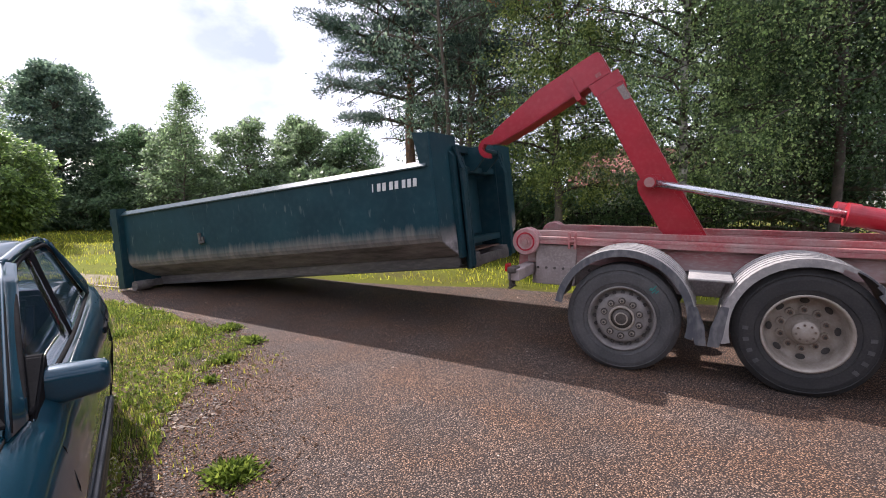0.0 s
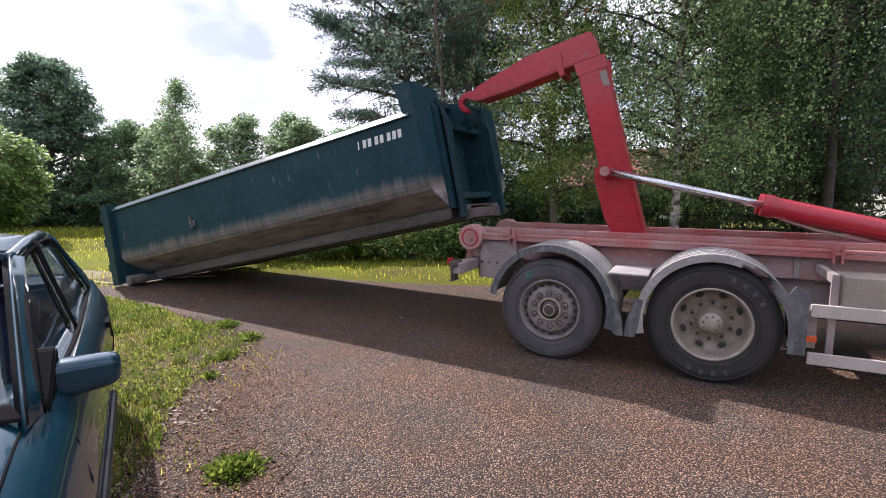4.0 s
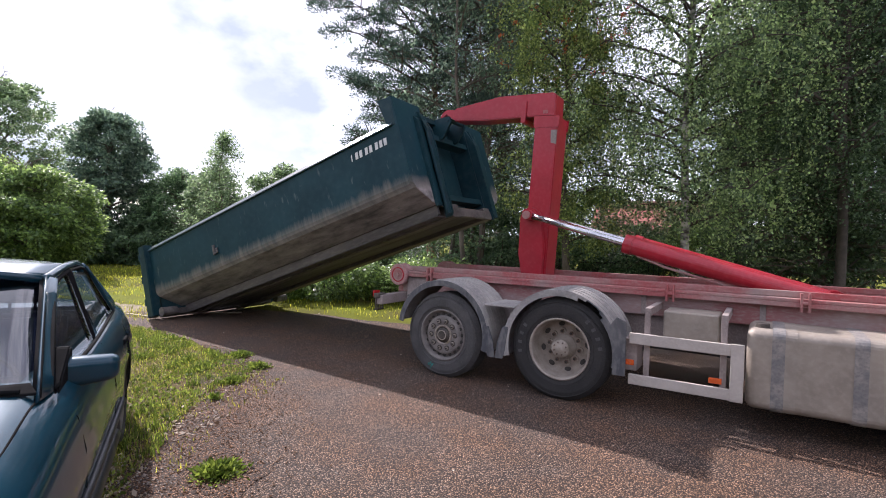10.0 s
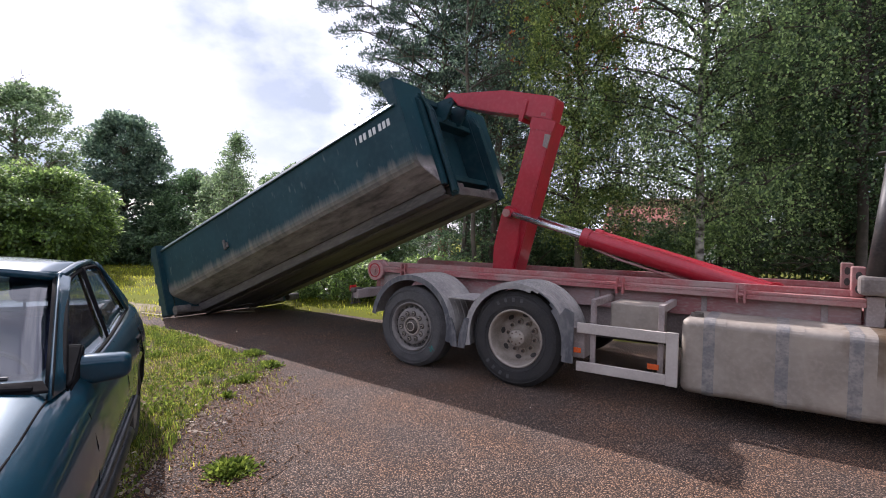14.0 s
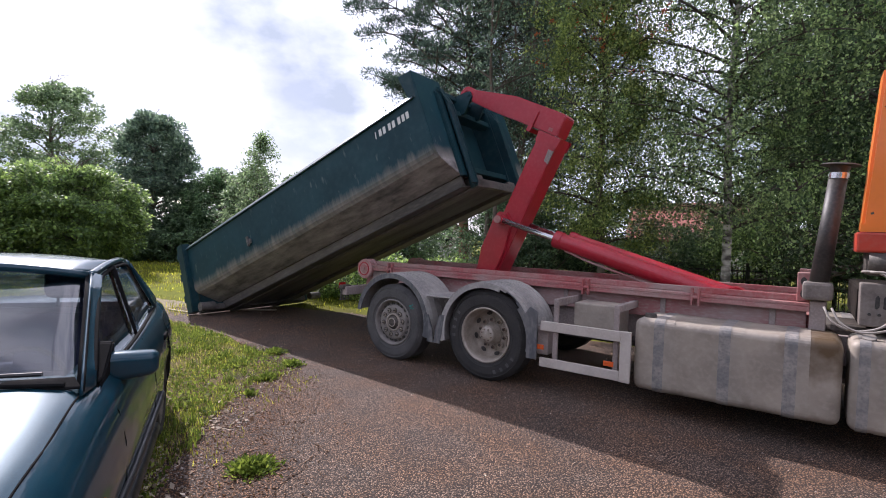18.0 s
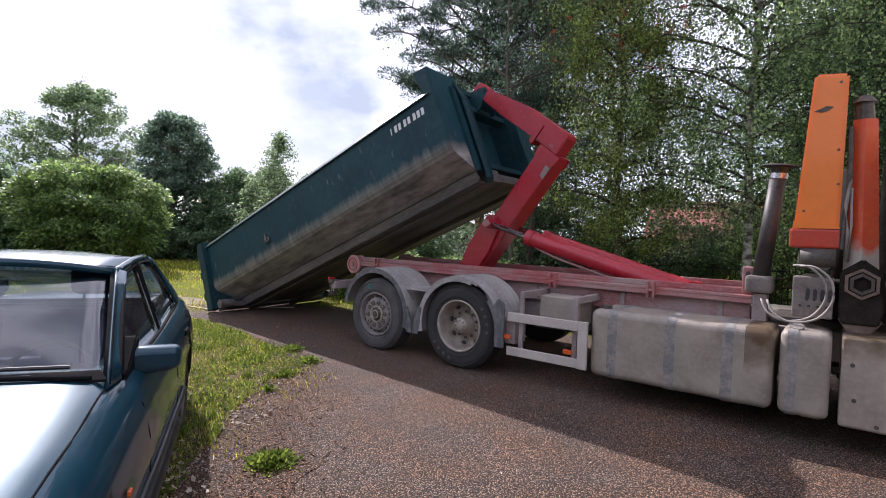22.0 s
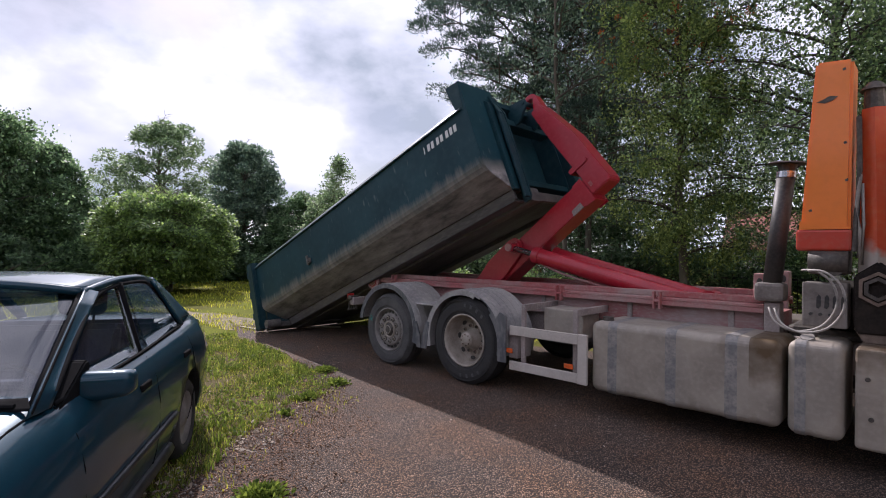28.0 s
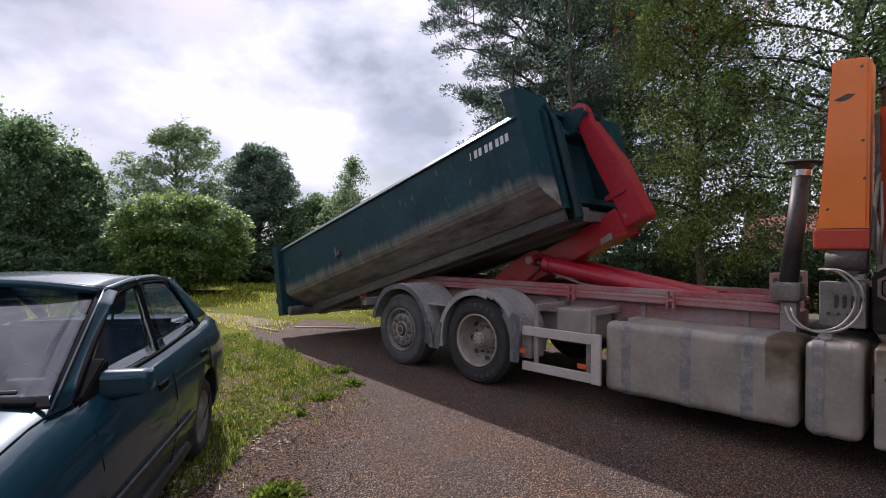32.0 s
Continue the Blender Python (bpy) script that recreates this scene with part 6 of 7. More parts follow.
L_SPRUCE = leaf_material("spruce_needle", (0.025, 0.05, 0.025), (0.08, 0.125, 0.05), 0.24)
M_TWIG = material("dark_twig_bark", (0.10, 0.08, 0.065), 0.9, second=(0.06, 0.05, 0.04), scale=8, fine=40)
L_BERRY = material("orange_berry", (0.55, 0.13, 0.02), 0.4, scale=20, fine=80, fine_amount=0.2)


def tubes(lines, segs=7):
    """Tapered limbs: each line is (places, radii). Returns places and quads."""
    vs, fs = [], []
    for pts, rad in lines:
        pts = np.asarray(pts, float)
        base = len(vs)
        for i, p in enumerate(pts):
            d = pts[min(i + 1, len(pts) - 1)] - pts[max(i - 1, 0)]
            d = d / (np.linalg.norm(d) + 1e-9)
            a = np.cross(d, (0.3, 0.9, 0.1) if abs(d[2]) > 0.9 else (0, 0, 1.0))
            a /= np.linalg.norm(a)
            b = np.cross(d, a)
            for k in range(segs):
                w = 2 * math.pi * k / segs
                vs.append(p + rad[i] * (a * math.cos(w) + b * math.sin(w)))
        for i in range(len(pts) - 1):
            for k in range(segs):
                o = base + i * segs
                fs.append((o + k, o + (k + 1) % segs, o + segs + (k + 1) % segs, o + segs + k))
    return np.array(vs), np.array(fs)


def leaves(name, places, length, width, mat, parent, hang=0.0, spread=0.35, dirs=None, face=None):
    """Small folded leaves at the given places, as one joined crown; face is the side that each one turns to the light."""
    n = len(places)
    d = rng.normal(size=(n, 3)) if dirs is None else dirs + rng.normal(size=(n, 3)) * 0.25
    d[:, 2] -= hang
    d /= np.linalg.norm(d, axis=1)[:, None]
    s = np.cross(d, rng.normal(size=(n, 3)) if face is None else face + rng.normal(size=(n, 3)) * 0.35)
    s /= np.linalg.norm(s, axis=1)[:, None] + 1e-9
    up = np.cross(d, s)
    k = length * (1 + spread * (rng.random(n)[:, None] * 2 - 1))
    w = width * k / length
    a = places
    b = places + d * k * 0.45 + s * w * 0.5 + up * w * 0.16
    c = places + d * k
    e = places + d * k * 0.45 - s * w * 0.5 + up * w * 0.16
    vs = np.stack([a, b, c, e], 1).reshape(-1, 3)
    fs = np.arange(4 * n).reshape(-1, 4)
    return raw_mesh(name, vs, fs, mat, parent)


def clumped(centres, radii, n, tree_mid, flat=0.75):
    """Leaves on the upper and outer skins of leafy clumps: places, directions and faces."""
    share = radii ** 2
    pick = rng.choice(len(centres), n, p=share / share.sum())
    u = rng.normal(size=(n, 3))
    u[:, 2] = np.where(rng.random(n) < 0.7, abs(u[:, 2]), u[:, 2])
    u /= np.linalg.norm(u, axis=1)[:, None]
    out = centres[pick] - tree_mid
    out /= np.linalg.norm(out, axis=1)[:, None] + 1e-9
    rad = radii[pick] * (0.45 + 0.62 * rng.random(n) ** 0.6)
    pl = centres[pick] + u * rad[:, None] * np.array([1, 1, flat])
    dirs = u * 0.6 + out * 0.5 + np.array([0, 0, -0.35]) + rng.normal(size=(n, 3)) * 0.45
    face = u * 0.8 + out * 0.5 + np.array([0, 0, 0.7])
    return pl, dirs, face


def crown_clumps(h, r, base, n, peak, size, x, y):
    """Clump centres over a lobed crown; peak narrows its top."""
    f = 1 - rng.random(n) ** 0.85 if peak < 0.5 else rng.random(n) ** 1.25
    a = rng.random(n) * 2 * math.pi
    prof = np.sqrt(np.clip(1 - (2 * f - 0.92) ** 2 / 1.18, 0.03, 1)) * (1 - peak) + peak * np.clip(f / 0.22, 0.25, 1) ** 0.6 * np.clip(1.02 - f, 0.02, 1) ** 0.62
    lobe = np.array([1 + 0.32 * noise.noise(Vector((1.6 * math.cos(q), 1.6 * math.sin(q), 3.2 * g)) + Vector((x, y, 0))) + 0.20 * noise.noise(Vector((4 * math.cos(q), 4 * math.sin(q), 7 * g)) + Vector((y, x, 5))) for q, g in zip(a, f)])
    rr = r * prof * lobe * (1 - 0.62 * rng.random(n) ** 2.6)
    c = np.stack([rr * np.cos(a), rr * np.sin(a), base + (h - base) * f * (0.94 + 0.12 * (lobe - 1))], 1)
    return c, size * (0.55 + 0.9 * rng.random(n))


def limb_line(start, az, el, length, droop, n=6):
    pts, p, e = [np.array(start, float)], np.array(start, float), el
    for i in range(n - 1):
        step = length / (n - 1)
        az += rng.normal() * 0.14
        p = p + step * np.array([math.cos(az) * math.cos(e), math.sin(az) * math.cos(e), math.sin(e)])
        e -= droop / (n - 1)
        pts.append(p.copy())
    return np.array(pts), az


def tree(name, x, y, h, r, base, n_leaf, bark, leaf, label, kind="round", trunk_r=None, n_limb=46, leaf_len=0.07, leaf_wid=0.05, lean=0.0, stems=1, clump=0.28, strands=0.0, berries=0, droop=0.7, el=0.75, group="", limb_bark=None, uneven=1.0, peak=0.0, clumps=260):
    """A tree of height h and crown radius r whose crown begins at the height base."""
    t = thing(name, label, "tree", pose(x, y, 0), group)
    trunk_r = trunk_r or 0.012 * h + 0.03
    lines, spots, wts = [], [], []
    for s in range(stems):
        off = np.array([0.0, 0, 0]) if stems == 1 else np.array([math.cos(s * 2.4) * 0.35, math.sin(s * 2.4) * 0.35, 0])
        top = h * (1 if s == 0 else 0.75 + 0.2 * rng.random())
        tilt = rng.normal(size=2) * (0.02 if stems == 1 else 0.07) + np.array([lean, 0])
        n = 12
        tp = np.array([[off[0] + tilt[0] * top * (i / n) ** 1.2 + 0.05 * math.sin(i * 1.3 + s), off[1] + tilt[1] * top * (i / n) + 0.05 * math.cos(i * 1.1 + s), top * 0.96 * i / n] for i in range(n + 1)])
        tr = trunk_r * (1.0 if stems == 1 else 0.6)
        lines.append((tp, [tr * (1.25 if i == 0 else 1) * (1 - 0.93 * (i / n) ** 0.9) + 0.008 for i in range(n + 1)]))
        per = n_limb // stems
        for k in range(per):
            f = (k + rng.random()) / per
            z = base + (top - base) * (f ** 0.9) * 0.97
            q = z / (top * 0.96) * n
            i = min(int(q), n - 1)
            st = tp[i] + (tp[i + 1] - tp[i]) * (q - i)
            if kind == "cone":
                reach = r * (1.0 - f) ** 0.8 + 0.25
            elif kind == "birch":
                reach = r * (0.55 + 0.6 * math.sin(math.pi * (0.12 + 0.8 * f)) - 0.25 * f)
            elif kind == "pine":
                reach = r * (0.6 + 0.55 * math.sin(math.pi * (0.15 + 0.75 * f)))
            else:
                reach = 0.62 * r * math.sqrt(max(0.06, 1 - (1.55 * f - 0.62) ** 2)) * (1 - 0.5 * peak * f)
            reach *= 0.75 + 0.4 * rng.random()
            az = k * 2.399 + s + rng.normal() * 0.3
            pts, az2 = limb_line(st, az, el * (0.6 + 0.7 * f) if kind != "cone" else 0.05, reach * 1.08, droop, 7)
            r0 = max(0.012, tr * 0.42 * (1 - 0.7 * f) * min(1, reach))
            lines.append((pts, [r0 * (1 - 0.85 * j / 6) + 0.004 for j in range(7)]))
            for j in range(1, 7):
                spots.append(pts[j])
                wts.append((0.5 + 0.22 * j) * (1 if kind != "pine" else 1.5 if j > 3 else 0.5 if j > 2 else 0.1))
                for m in range(2):
                    sub, _ = limb_line(pts[j], az2 + (1 if m else -1) * (0.7 + 0.5 * rng.random()), 0.25 + 0.3 * rng.normal(), reach * (0.20 + 0.25 * rng.random()), 0.5, 4)
                    if rng.random() < 0.7:
                        lines.append((sub, [r0 * 0.35 * (1 - 0.7 * q2 / 3) + 0.003 for q2 in range(4)]))
                    spots += [sub[2], sub[3]]
                    wts += [1.0, 1.2] if kind != "pine" else [1.2, 2.0] if j > 2 else [0.2, 0.8]
    v, f = tubes(lines[:1], 9) if limb_bark is not None else tubes(lines, 6)
    raw_mesh("trunk", v, f, bark, t, True)
    if limb_bark is not None:
        v, f = tubes(lines[1:], 5)
        raw_mesh("branchwork", v, f, limb_bark, t, True)
    spots, wts = np.array(spots), np.array(wts)
    wts = wts * np.exp(rng.normal(size=len(wts)) * uneven)
    pick = rng.choice(len(spots), n_leaf, p=wts / wts.sum())
    pl = spots[pick] + rng.normal(size=(n_leaf, 3)) * clump * np.array([1, 1, 0.75])
    dirs = None
    if strands:
        key = (pick * 5 + rng.integers(0, 5, n_leaf))
        jit = np.random.default_rng(3).normal(size=(len(spots) * 5 + 5, 3)) * clump * np.array([1, 1, 0.5])
        size = np.random.default_rng(4).random(len(spots) * 5 + 5) * strands
        down = rng.random(n_leaf)
        pl = spots[pick] + jit[key] + rng.normal(size=(n_leaf, 3)) * 0.05
        pl[:, 2] -= down * size[key]
    face = None
    mid = np.array([0, 0, base + 0.4 * (h - base)])
    if kind == "cone":
        pl = spots[pick] + rng.normal(size=(n_leaf, 3)) * clump * 0.55
        dirs = rng.normal(size=(n_leaf, 3))
        dirs /= np.linalg.norm(dirs, axis=1)[:, None]
    elif kind == "pine":
        tips = rng.choice(len(spots), n_leaf // 150, p=wts / wts.sum())
        pl, dirs, face = clumped(spots[tips], clump * (0.6 + 0.8 * rng.random(len(tips))), n_leaf, mid, 0.5)
        dirs = dirs + np.array([0, 0, 0.75])
    elif kind == "round":
        c, rad = crown_clumps(h, r, base, clumps, peak, clump, x, y)
        pl, dirs, face = clumped(c, rad, n_leaf, mid)
    low = pl[:, 2] > min(0.15, base)
    leaves("crown", pl[low], leaf_len, leaf_wid, leaf, t, hang=0.8 if strands else 0.15, dirs=None if dirs is None else dirs[low], face=None if face is None else face[low])
    if berries:
        vs, fs = [], []
        for _ in range(berries):
            c = spots[rng.integers(len(spots) // 3, len(spots))] + rng.normal(size=3) * 0.2
            for _ in range(10):
                p = c + rng.normal(size=3) * 0.035
                o = len(vs)
                for dx, dy, dz in ((1, 0, 0), (-1, 0, 0), (0, 1, 0), (0, -1, 0), (0, 0, 1), (0, 0, -1)):
                    vs.append(p + 0.018 * np.array([dx, dy, dz]))
                fs += [(o + a, o + b, o + c2) for a, b, c2 in ((0, 2, 4), (2, 1, 4), (1, 3, 4), (3, 0, 4), (2, 0, 5), (1, 2, 5), (3, 1, 5), (0, 3, 5))]
        tagged(raw_mesh("berry_cluster", vs, fs, L_BERRY, t), kind="stuff")
    return t


def shrub(name, x, y, r, h, n_leaf, leaf, label, low=0.0, leaf_len=0.07, leaf_wid=0.045, stretch=1.0, turn=0.0, category="bush", bark=None):
    """A many-stemmed bush with an uneven leafy outline."""
    t = thing(name, label, category, pose(x, y, 0, 0, 0, turn))
    lines, spots = [], []
    for k in range(26):
        az = k * 2.4
        el = 0.35 + 1.1 * rng.random()
        ln = (h - low) / max(0.5, math.sin(el)) * 0.62 * (0.7 + 0.4 * rng.random())
        ln = min(ln, r * 1.1 / max(0.3, math.cos(el)))
        st = (math.cos(az) * 0.15 * r * stretch * rng.random() * 3, math.sin(az) * 0.15 * r, low * 0.8)
        pts, _ = limb_line(st, az, el, ln, 0.3, 6)
        pts[:, 0] *= stretch
        lines.append((pts, [0.025 * (1 - 0.8 * j / 5) + 0.003 for j in range(6)]))
        spots += list(pts[2:])
    if low > 0.3:
        lines.append((np.array([[0, 0, 0], [0.03, 0, low * 0.6], [0.05, 0.03, low * 1.3]]), [0.11, 0.09, 0.07]))
    v, f = tubes(lines, 6)
    raw_mesh("stems", v, f, bark or M_BARK, t, True)
    c, rad = crown_clumps(h, r, low, 150, 0.0, 0.20 * r + 0.06, x, y)
    c[:, 0] *= stretch
    pl, dirs, face = clumped(c, rad, n_leaf, np.array([0, 0, h * 0.35]))
    ok = pl[:, 2] > 0.02
    leaves("crown", pl[ok], leaf_len, leaf_wid, leaf, t, hang=0.1, dirs=dirs[ok], face=face[ok])
    return t


# beyond the driveway
BB = "birches beyond the driveway"
tree("birch_tree", 4.55, 9.9, 13, 2.7, 1.75, 165000, M_BIRCH_BARK, L_BIRCH, "tall silver birch with hanging leafy twigs", "birch", 0.085, 84, 0.051, 0.040, clump=0.22, strands=1.2, uneven=0.9, group=BB, limb_bark=M_TWIG)
# Birch trunk given dark twig bark, painting in the shade it stands in.
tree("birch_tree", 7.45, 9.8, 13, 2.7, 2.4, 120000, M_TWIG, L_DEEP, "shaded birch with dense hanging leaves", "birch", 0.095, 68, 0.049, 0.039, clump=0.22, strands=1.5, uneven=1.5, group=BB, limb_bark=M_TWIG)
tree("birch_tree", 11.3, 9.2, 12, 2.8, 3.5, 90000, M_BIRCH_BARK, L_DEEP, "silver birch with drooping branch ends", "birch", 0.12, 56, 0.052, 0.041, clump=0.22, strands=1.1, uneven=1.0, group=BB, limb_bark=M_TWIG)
tree("rowan_tree", 2.45, 11.0, 9.5, 1.35, 1.3, 60000, M_BARK, L_ROWAN, "rowan with yellowing leaves and orange berries", "birch", 0.09, 46, 0.062, 0.036, uneven=1.2, clump=0.20, strands=0.5, berries=240, limb_bark=M_TWIG)
tree("willow_tree", 0.2, 12.8, 11, 2.0, 2.8, 20000, M_BARK, L_BLUE, "grey many-stemmed tree with sparse leaves", "birch", 0.11, 56, 0.085, 0.045, stems=6, clump=0.30, strands=0.4)
tree("pine_tree", -0.95, 15.6, 12.0, 2.6, 3.3, 190000, M_PINE_BARK, L_PINE, "scots pine with tufted grey-green needles", "pine", 0.18, 54, 0.10, 0.024, uneven=0.4, clump=0.30, droop=0.2, el=0.35, limb_bark=M_TWIG)
tree("spruce_tree", 1.4, 17.0, 15, 2.6, 0.6, 46000, M_BARK, L_SPRUCE, "dark tall spruce behind the driveway trees", "cone", 0.2, 110, 0.2, 0.032, clump=0.4, droop=0.25)
tree("spruce_tree", 8.4, 11.9, 10.5, 2.2, 0.4, 56000, M_BARK, L_SPRUCE, "dark dense spruce among the birches", "cone", 0.16, 110, 0.15, 0.03, clump=0.35, droop=0.3)
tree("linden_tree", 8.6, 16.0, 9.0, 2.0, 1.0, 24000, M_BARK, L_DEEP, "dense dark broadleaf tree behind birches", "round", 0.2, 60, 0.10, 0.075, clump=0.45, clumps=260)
tree("linden_tree", 9.0, 12.6, 8.5, 1.8, 0.8, 30000, M_BARK, L_DARK, "dense dark broadleaf tree behind birches", "round", 0.2, 60, 0.10, 0.075, clump=0.42, clumps=300)
# far side of the lawn
tree("alder_tree", -5.2, 20.4, 4.2, 1.5, 0.3, 22000, M_BARK, L_GREY, "pale green tree behind the container", "round", 0.08, 50, 0.10, 0.07, clump=0.26, clumps=200, peak=0.6)
tree("alder_tree", -10.6, 20.6, 4.3, 1.4, 0.3, 22000, M_BARK, L_GREY, "pale green tree behind the container", "round", 0.08, 50, 0.10, 0.07, clump=0.26, clumps=200, peak=0.5)
tree("alder_tree", -6.1, 21.8, 4.6, 1.5, 0.3, 22000, M_BARK, L_GREY, "green tree behind the container", "round", 0.08, 50, 0.10, 0.07, clump=0.28, clumps=220, peak=0.5)
tree("alder_tree", -3.7, 21.6, 4.1, 1.4, 0.3, 22000, M_BARK, L_SHADE, "green tree behind the container", "round", 0.08, 50, 0.10, 0.07, clump=0.28, clumps=220, peak=0.4)
tree("far_tree", -22.3, 22.8, 8.6, 2.6, 1.8, 36000, M_BARK, L_GREY, "tall grey-green tree with airy branches", "round", 0.18, 24, 0.13, 0.09, clump=0.40, clumps=260, el=1.1)
tree("maple_tree", -16.4, 22.2, 7.0, 2.35, 0.4, 50000, M_BARK, L_BLUE, "dense dark broadleaf tree by the lawn", "round", 0.16, 40, 0.13, 0.10, clump=0.38, clumps=360, peak=0.55)
tree("cherry_tree", -13.2, 22.5, 4.3, 1.7, 0.4, 26000, M_BARK, L_SHADE, "young green tree by the lawn", "round", 0.1, 60, 0.11, 0.075, clump=0.30, clumps=220, peak=0.3)
tree("larch_tree", -9.4, 18.8, 5.4, 0.75, 0.3, 7000, M_BARK, L_GREY, "slender young tree with a pointed top", "cone", 0.04, 46, 0.10, 0.05, uneven=1.0, clump=0.20, droop=-0.3)
tree("alder_tree", -7.4, 19.6, 4.2, 1.6, 0.3, 24000, M_BARK, L_GREY, "young pale green tree by the lawn", "round", 0.08, 50, 0.10, 0.07, clump=0.28, clumps=220, peak=0.4)
tree("apple_tree", -13.6, 14.5, 3.5, 2.05, 0.35, 60000, M_BARK, L_APPLE, "broad round apple tree with dense bright leaves", "round", 0.13, 50, 0.105, 0.07, clump=0.30, clumps=420)
BL = "birches by the lawn"
tree("birch_tree", -17.9, 11.6, 5.7, 1.4, 0.8, 24000, M_BIRCH_BARK, L_SHADE, "young birch with an open crown", "birch", 0.07, 46, 0.10, 0.075, uneven=1.0, clump=0.25, strands=0.6, group=BL, limb_bark=M_TWIG)
tree("birch_tree", -18.2, 9.4, 5.6, 1.7, 0.6, 26000, M_BIRCH_BARK, L_SHADE, "young birch with an open crown", "birch", 0.07, 46, 0.10, 0.075, uneven=1.0, clump=0.28, strands=0.7, group=BL, limb_bark=M_TWIG)
tree("hazel_tree", -17.9, 13.4, 5.3, 1.5, 0.3, 34000, M_BARK, L_SHADE, "leafy many-stemmed tree beside the apple tree", "round", 0.08, 50, 0.12, 0.085, clump=0.32, clumps=240, peak=0.3)
for bx, by, br, bh, leaf, lab, st in (
        (-20.0, 17.6, 1.9, 2.9, L_SHADE, "tall leafy lilac bush by the lawn", 1.0), (-17.0, 20.2, 1.8, 2.3, L_DARK, "dark leafy bush by the lawn", 1.0),
        (-13.6, 25.4, 2.2, 2.6, L_DARK, "dark leafy bush by the lawn", 1.6), (-14.4, 21.4, 1.5, 1.9, L_DARK, "dark leafy bush by the lawn", 1.6),
        (-11.6, 22.0, 1.4, 1.8, L_GREY, "leafy green bush by the lawn", 1.5), (-18.8, 18.6, 1.6, 2.0, L_DARK, "dark leafy bush by the lawn", 1.6),
        (-9.0, 22.4, 2.0, 2.2, L_DARK, "dark leafy bush by the lawn", 1.8), (-4.6, 19.5, 1.9, 2.2, L_GREY, "leafy green bush by the lawn", 1.4),
        (-21.5, 14.5, 2.2, 2.6, L_DARK, "dark leafy bush by the lawn", 1.0), (-20.5, 9.0, 2.2, 2.8, L_SHADE, "dark leafy bush by the lawn", 1.3),
        (-17.2, 10.6, 1.3, 1.9, L_DARK, "dark leafy bush under the young birches", 1.4), (-16.4, 13.2, 1.1, 1.7, L_SHADE, "low leafy bush beside the apple tree", 1.3)):
    shrub("lilac_bush", bx, by, br, bh, 20000, leaf, lab, 0.0, 0.13, 0.09, st)
shrub("currant_bush", -3.2, 12.0, 1.1, 1.0, 16000, L_APPLE, "low bright green bush beside the driveway", 0.0, 0.08, 0.05, 1.5)
shrub("currant_bush", -0.6, 12.2, 1.0, 0.95, 14000, L_APPLE, "low dark green bush beside the driveway", 0.0, 0.08, 0.05, 1.4)
shrub("hedge", 2.2, 14.6, 0.9, 1.5, 22000, L_DARK, "dark clipped hedge behind the fence", 0.0, 0.08, 0.055, 3.0, -8, "hedge")
shrub("hazel_bush", 3.75, 14.0, 1.35, 3.0, 24000, L_SHADE, "green bush between rowan and birch", 0.0, 0.075, 0.055, 1.2)
shrub("hazel_bush", 1.0, 13.6, 1.3, 2.8, 18000, L_DARK, "dark green bush under the trees", 0.0, 0.08, 0.06, 1.3)
shrub("hazel_bush", 6.5, 14.2, 1.0, 2.2, 14000, L_APPLE, "round green bush under the birches", 0.0, 0.08, 0.06, 1.3)
# ---- grass, weeds and litter ----
L_GRASS = leaf_material("grass_blade", (0.10, 0.125, 0.016), (0.60, 0.58, 0.075), 0.4, 0.7, 0.08)
L_GRASS_GREEN = leaf_material("green_grass_blade", (0.065, 0.095, 0.016), (0.40, 0.42, 0.07), 0.4, 0.7, 0.08)
L_STRAW = leaf_material("dry_grass_blade", (0.16, 0.13, 0.05), (0.42, 0.36, 0.19), 0.3, 0.8, 0.05)
L_WEED = leaf_material("weed_leaf", (0.045, 0.08, 0.012), (0.21, 0.27, 0.045), 0.38, 0.55, 0.2)
L_LITTER = leaf_material("dry_leaf", (0.16, 0.10, 0.06), (0.62, 0.54, 0.44), 0.15, 0.8)


def inside(px, py, poly):
    """Which of the places lie within the outline."""
    ok = np.zeros(len(px), bool)
    for (x0, y0), (x1, y1) in zip(poly, poly[1:] + poly[:1]):
        c = ((y0 > py) != (y1 > py)) & (px < (x1 - x0) * (py - y0) / (y1 - y0 + 1e-12) + x0)
        ok ^= c
    return ok


def scatter(poly, n, keep=None, seed=1):
    r = np.random.default_rng(seed)
    xs, ys = [p[0] for p in poly], [p[1] for p in poly]
    x, y = r.uniform(min(xs), max(xs), n), r.uniform(min(ys), max(ys), n)
    m = inside(x, y, poly)
    x, y = x[m], y[m]
    if keep is not None:
        m = r.random(len(x)) < keep(x, y)
        x, y = x[m], y[m]
    return np.stack([x, y, np.zeros(len(x))], 1)


def patchy(scale, low, high):
    return lambda x, y: np.clip(np.array([noise.noise(Vector((a * scale, b * scale, 4.2))) for a, b in zip(x, y)]) * 1.4 + 0.5, low, high)


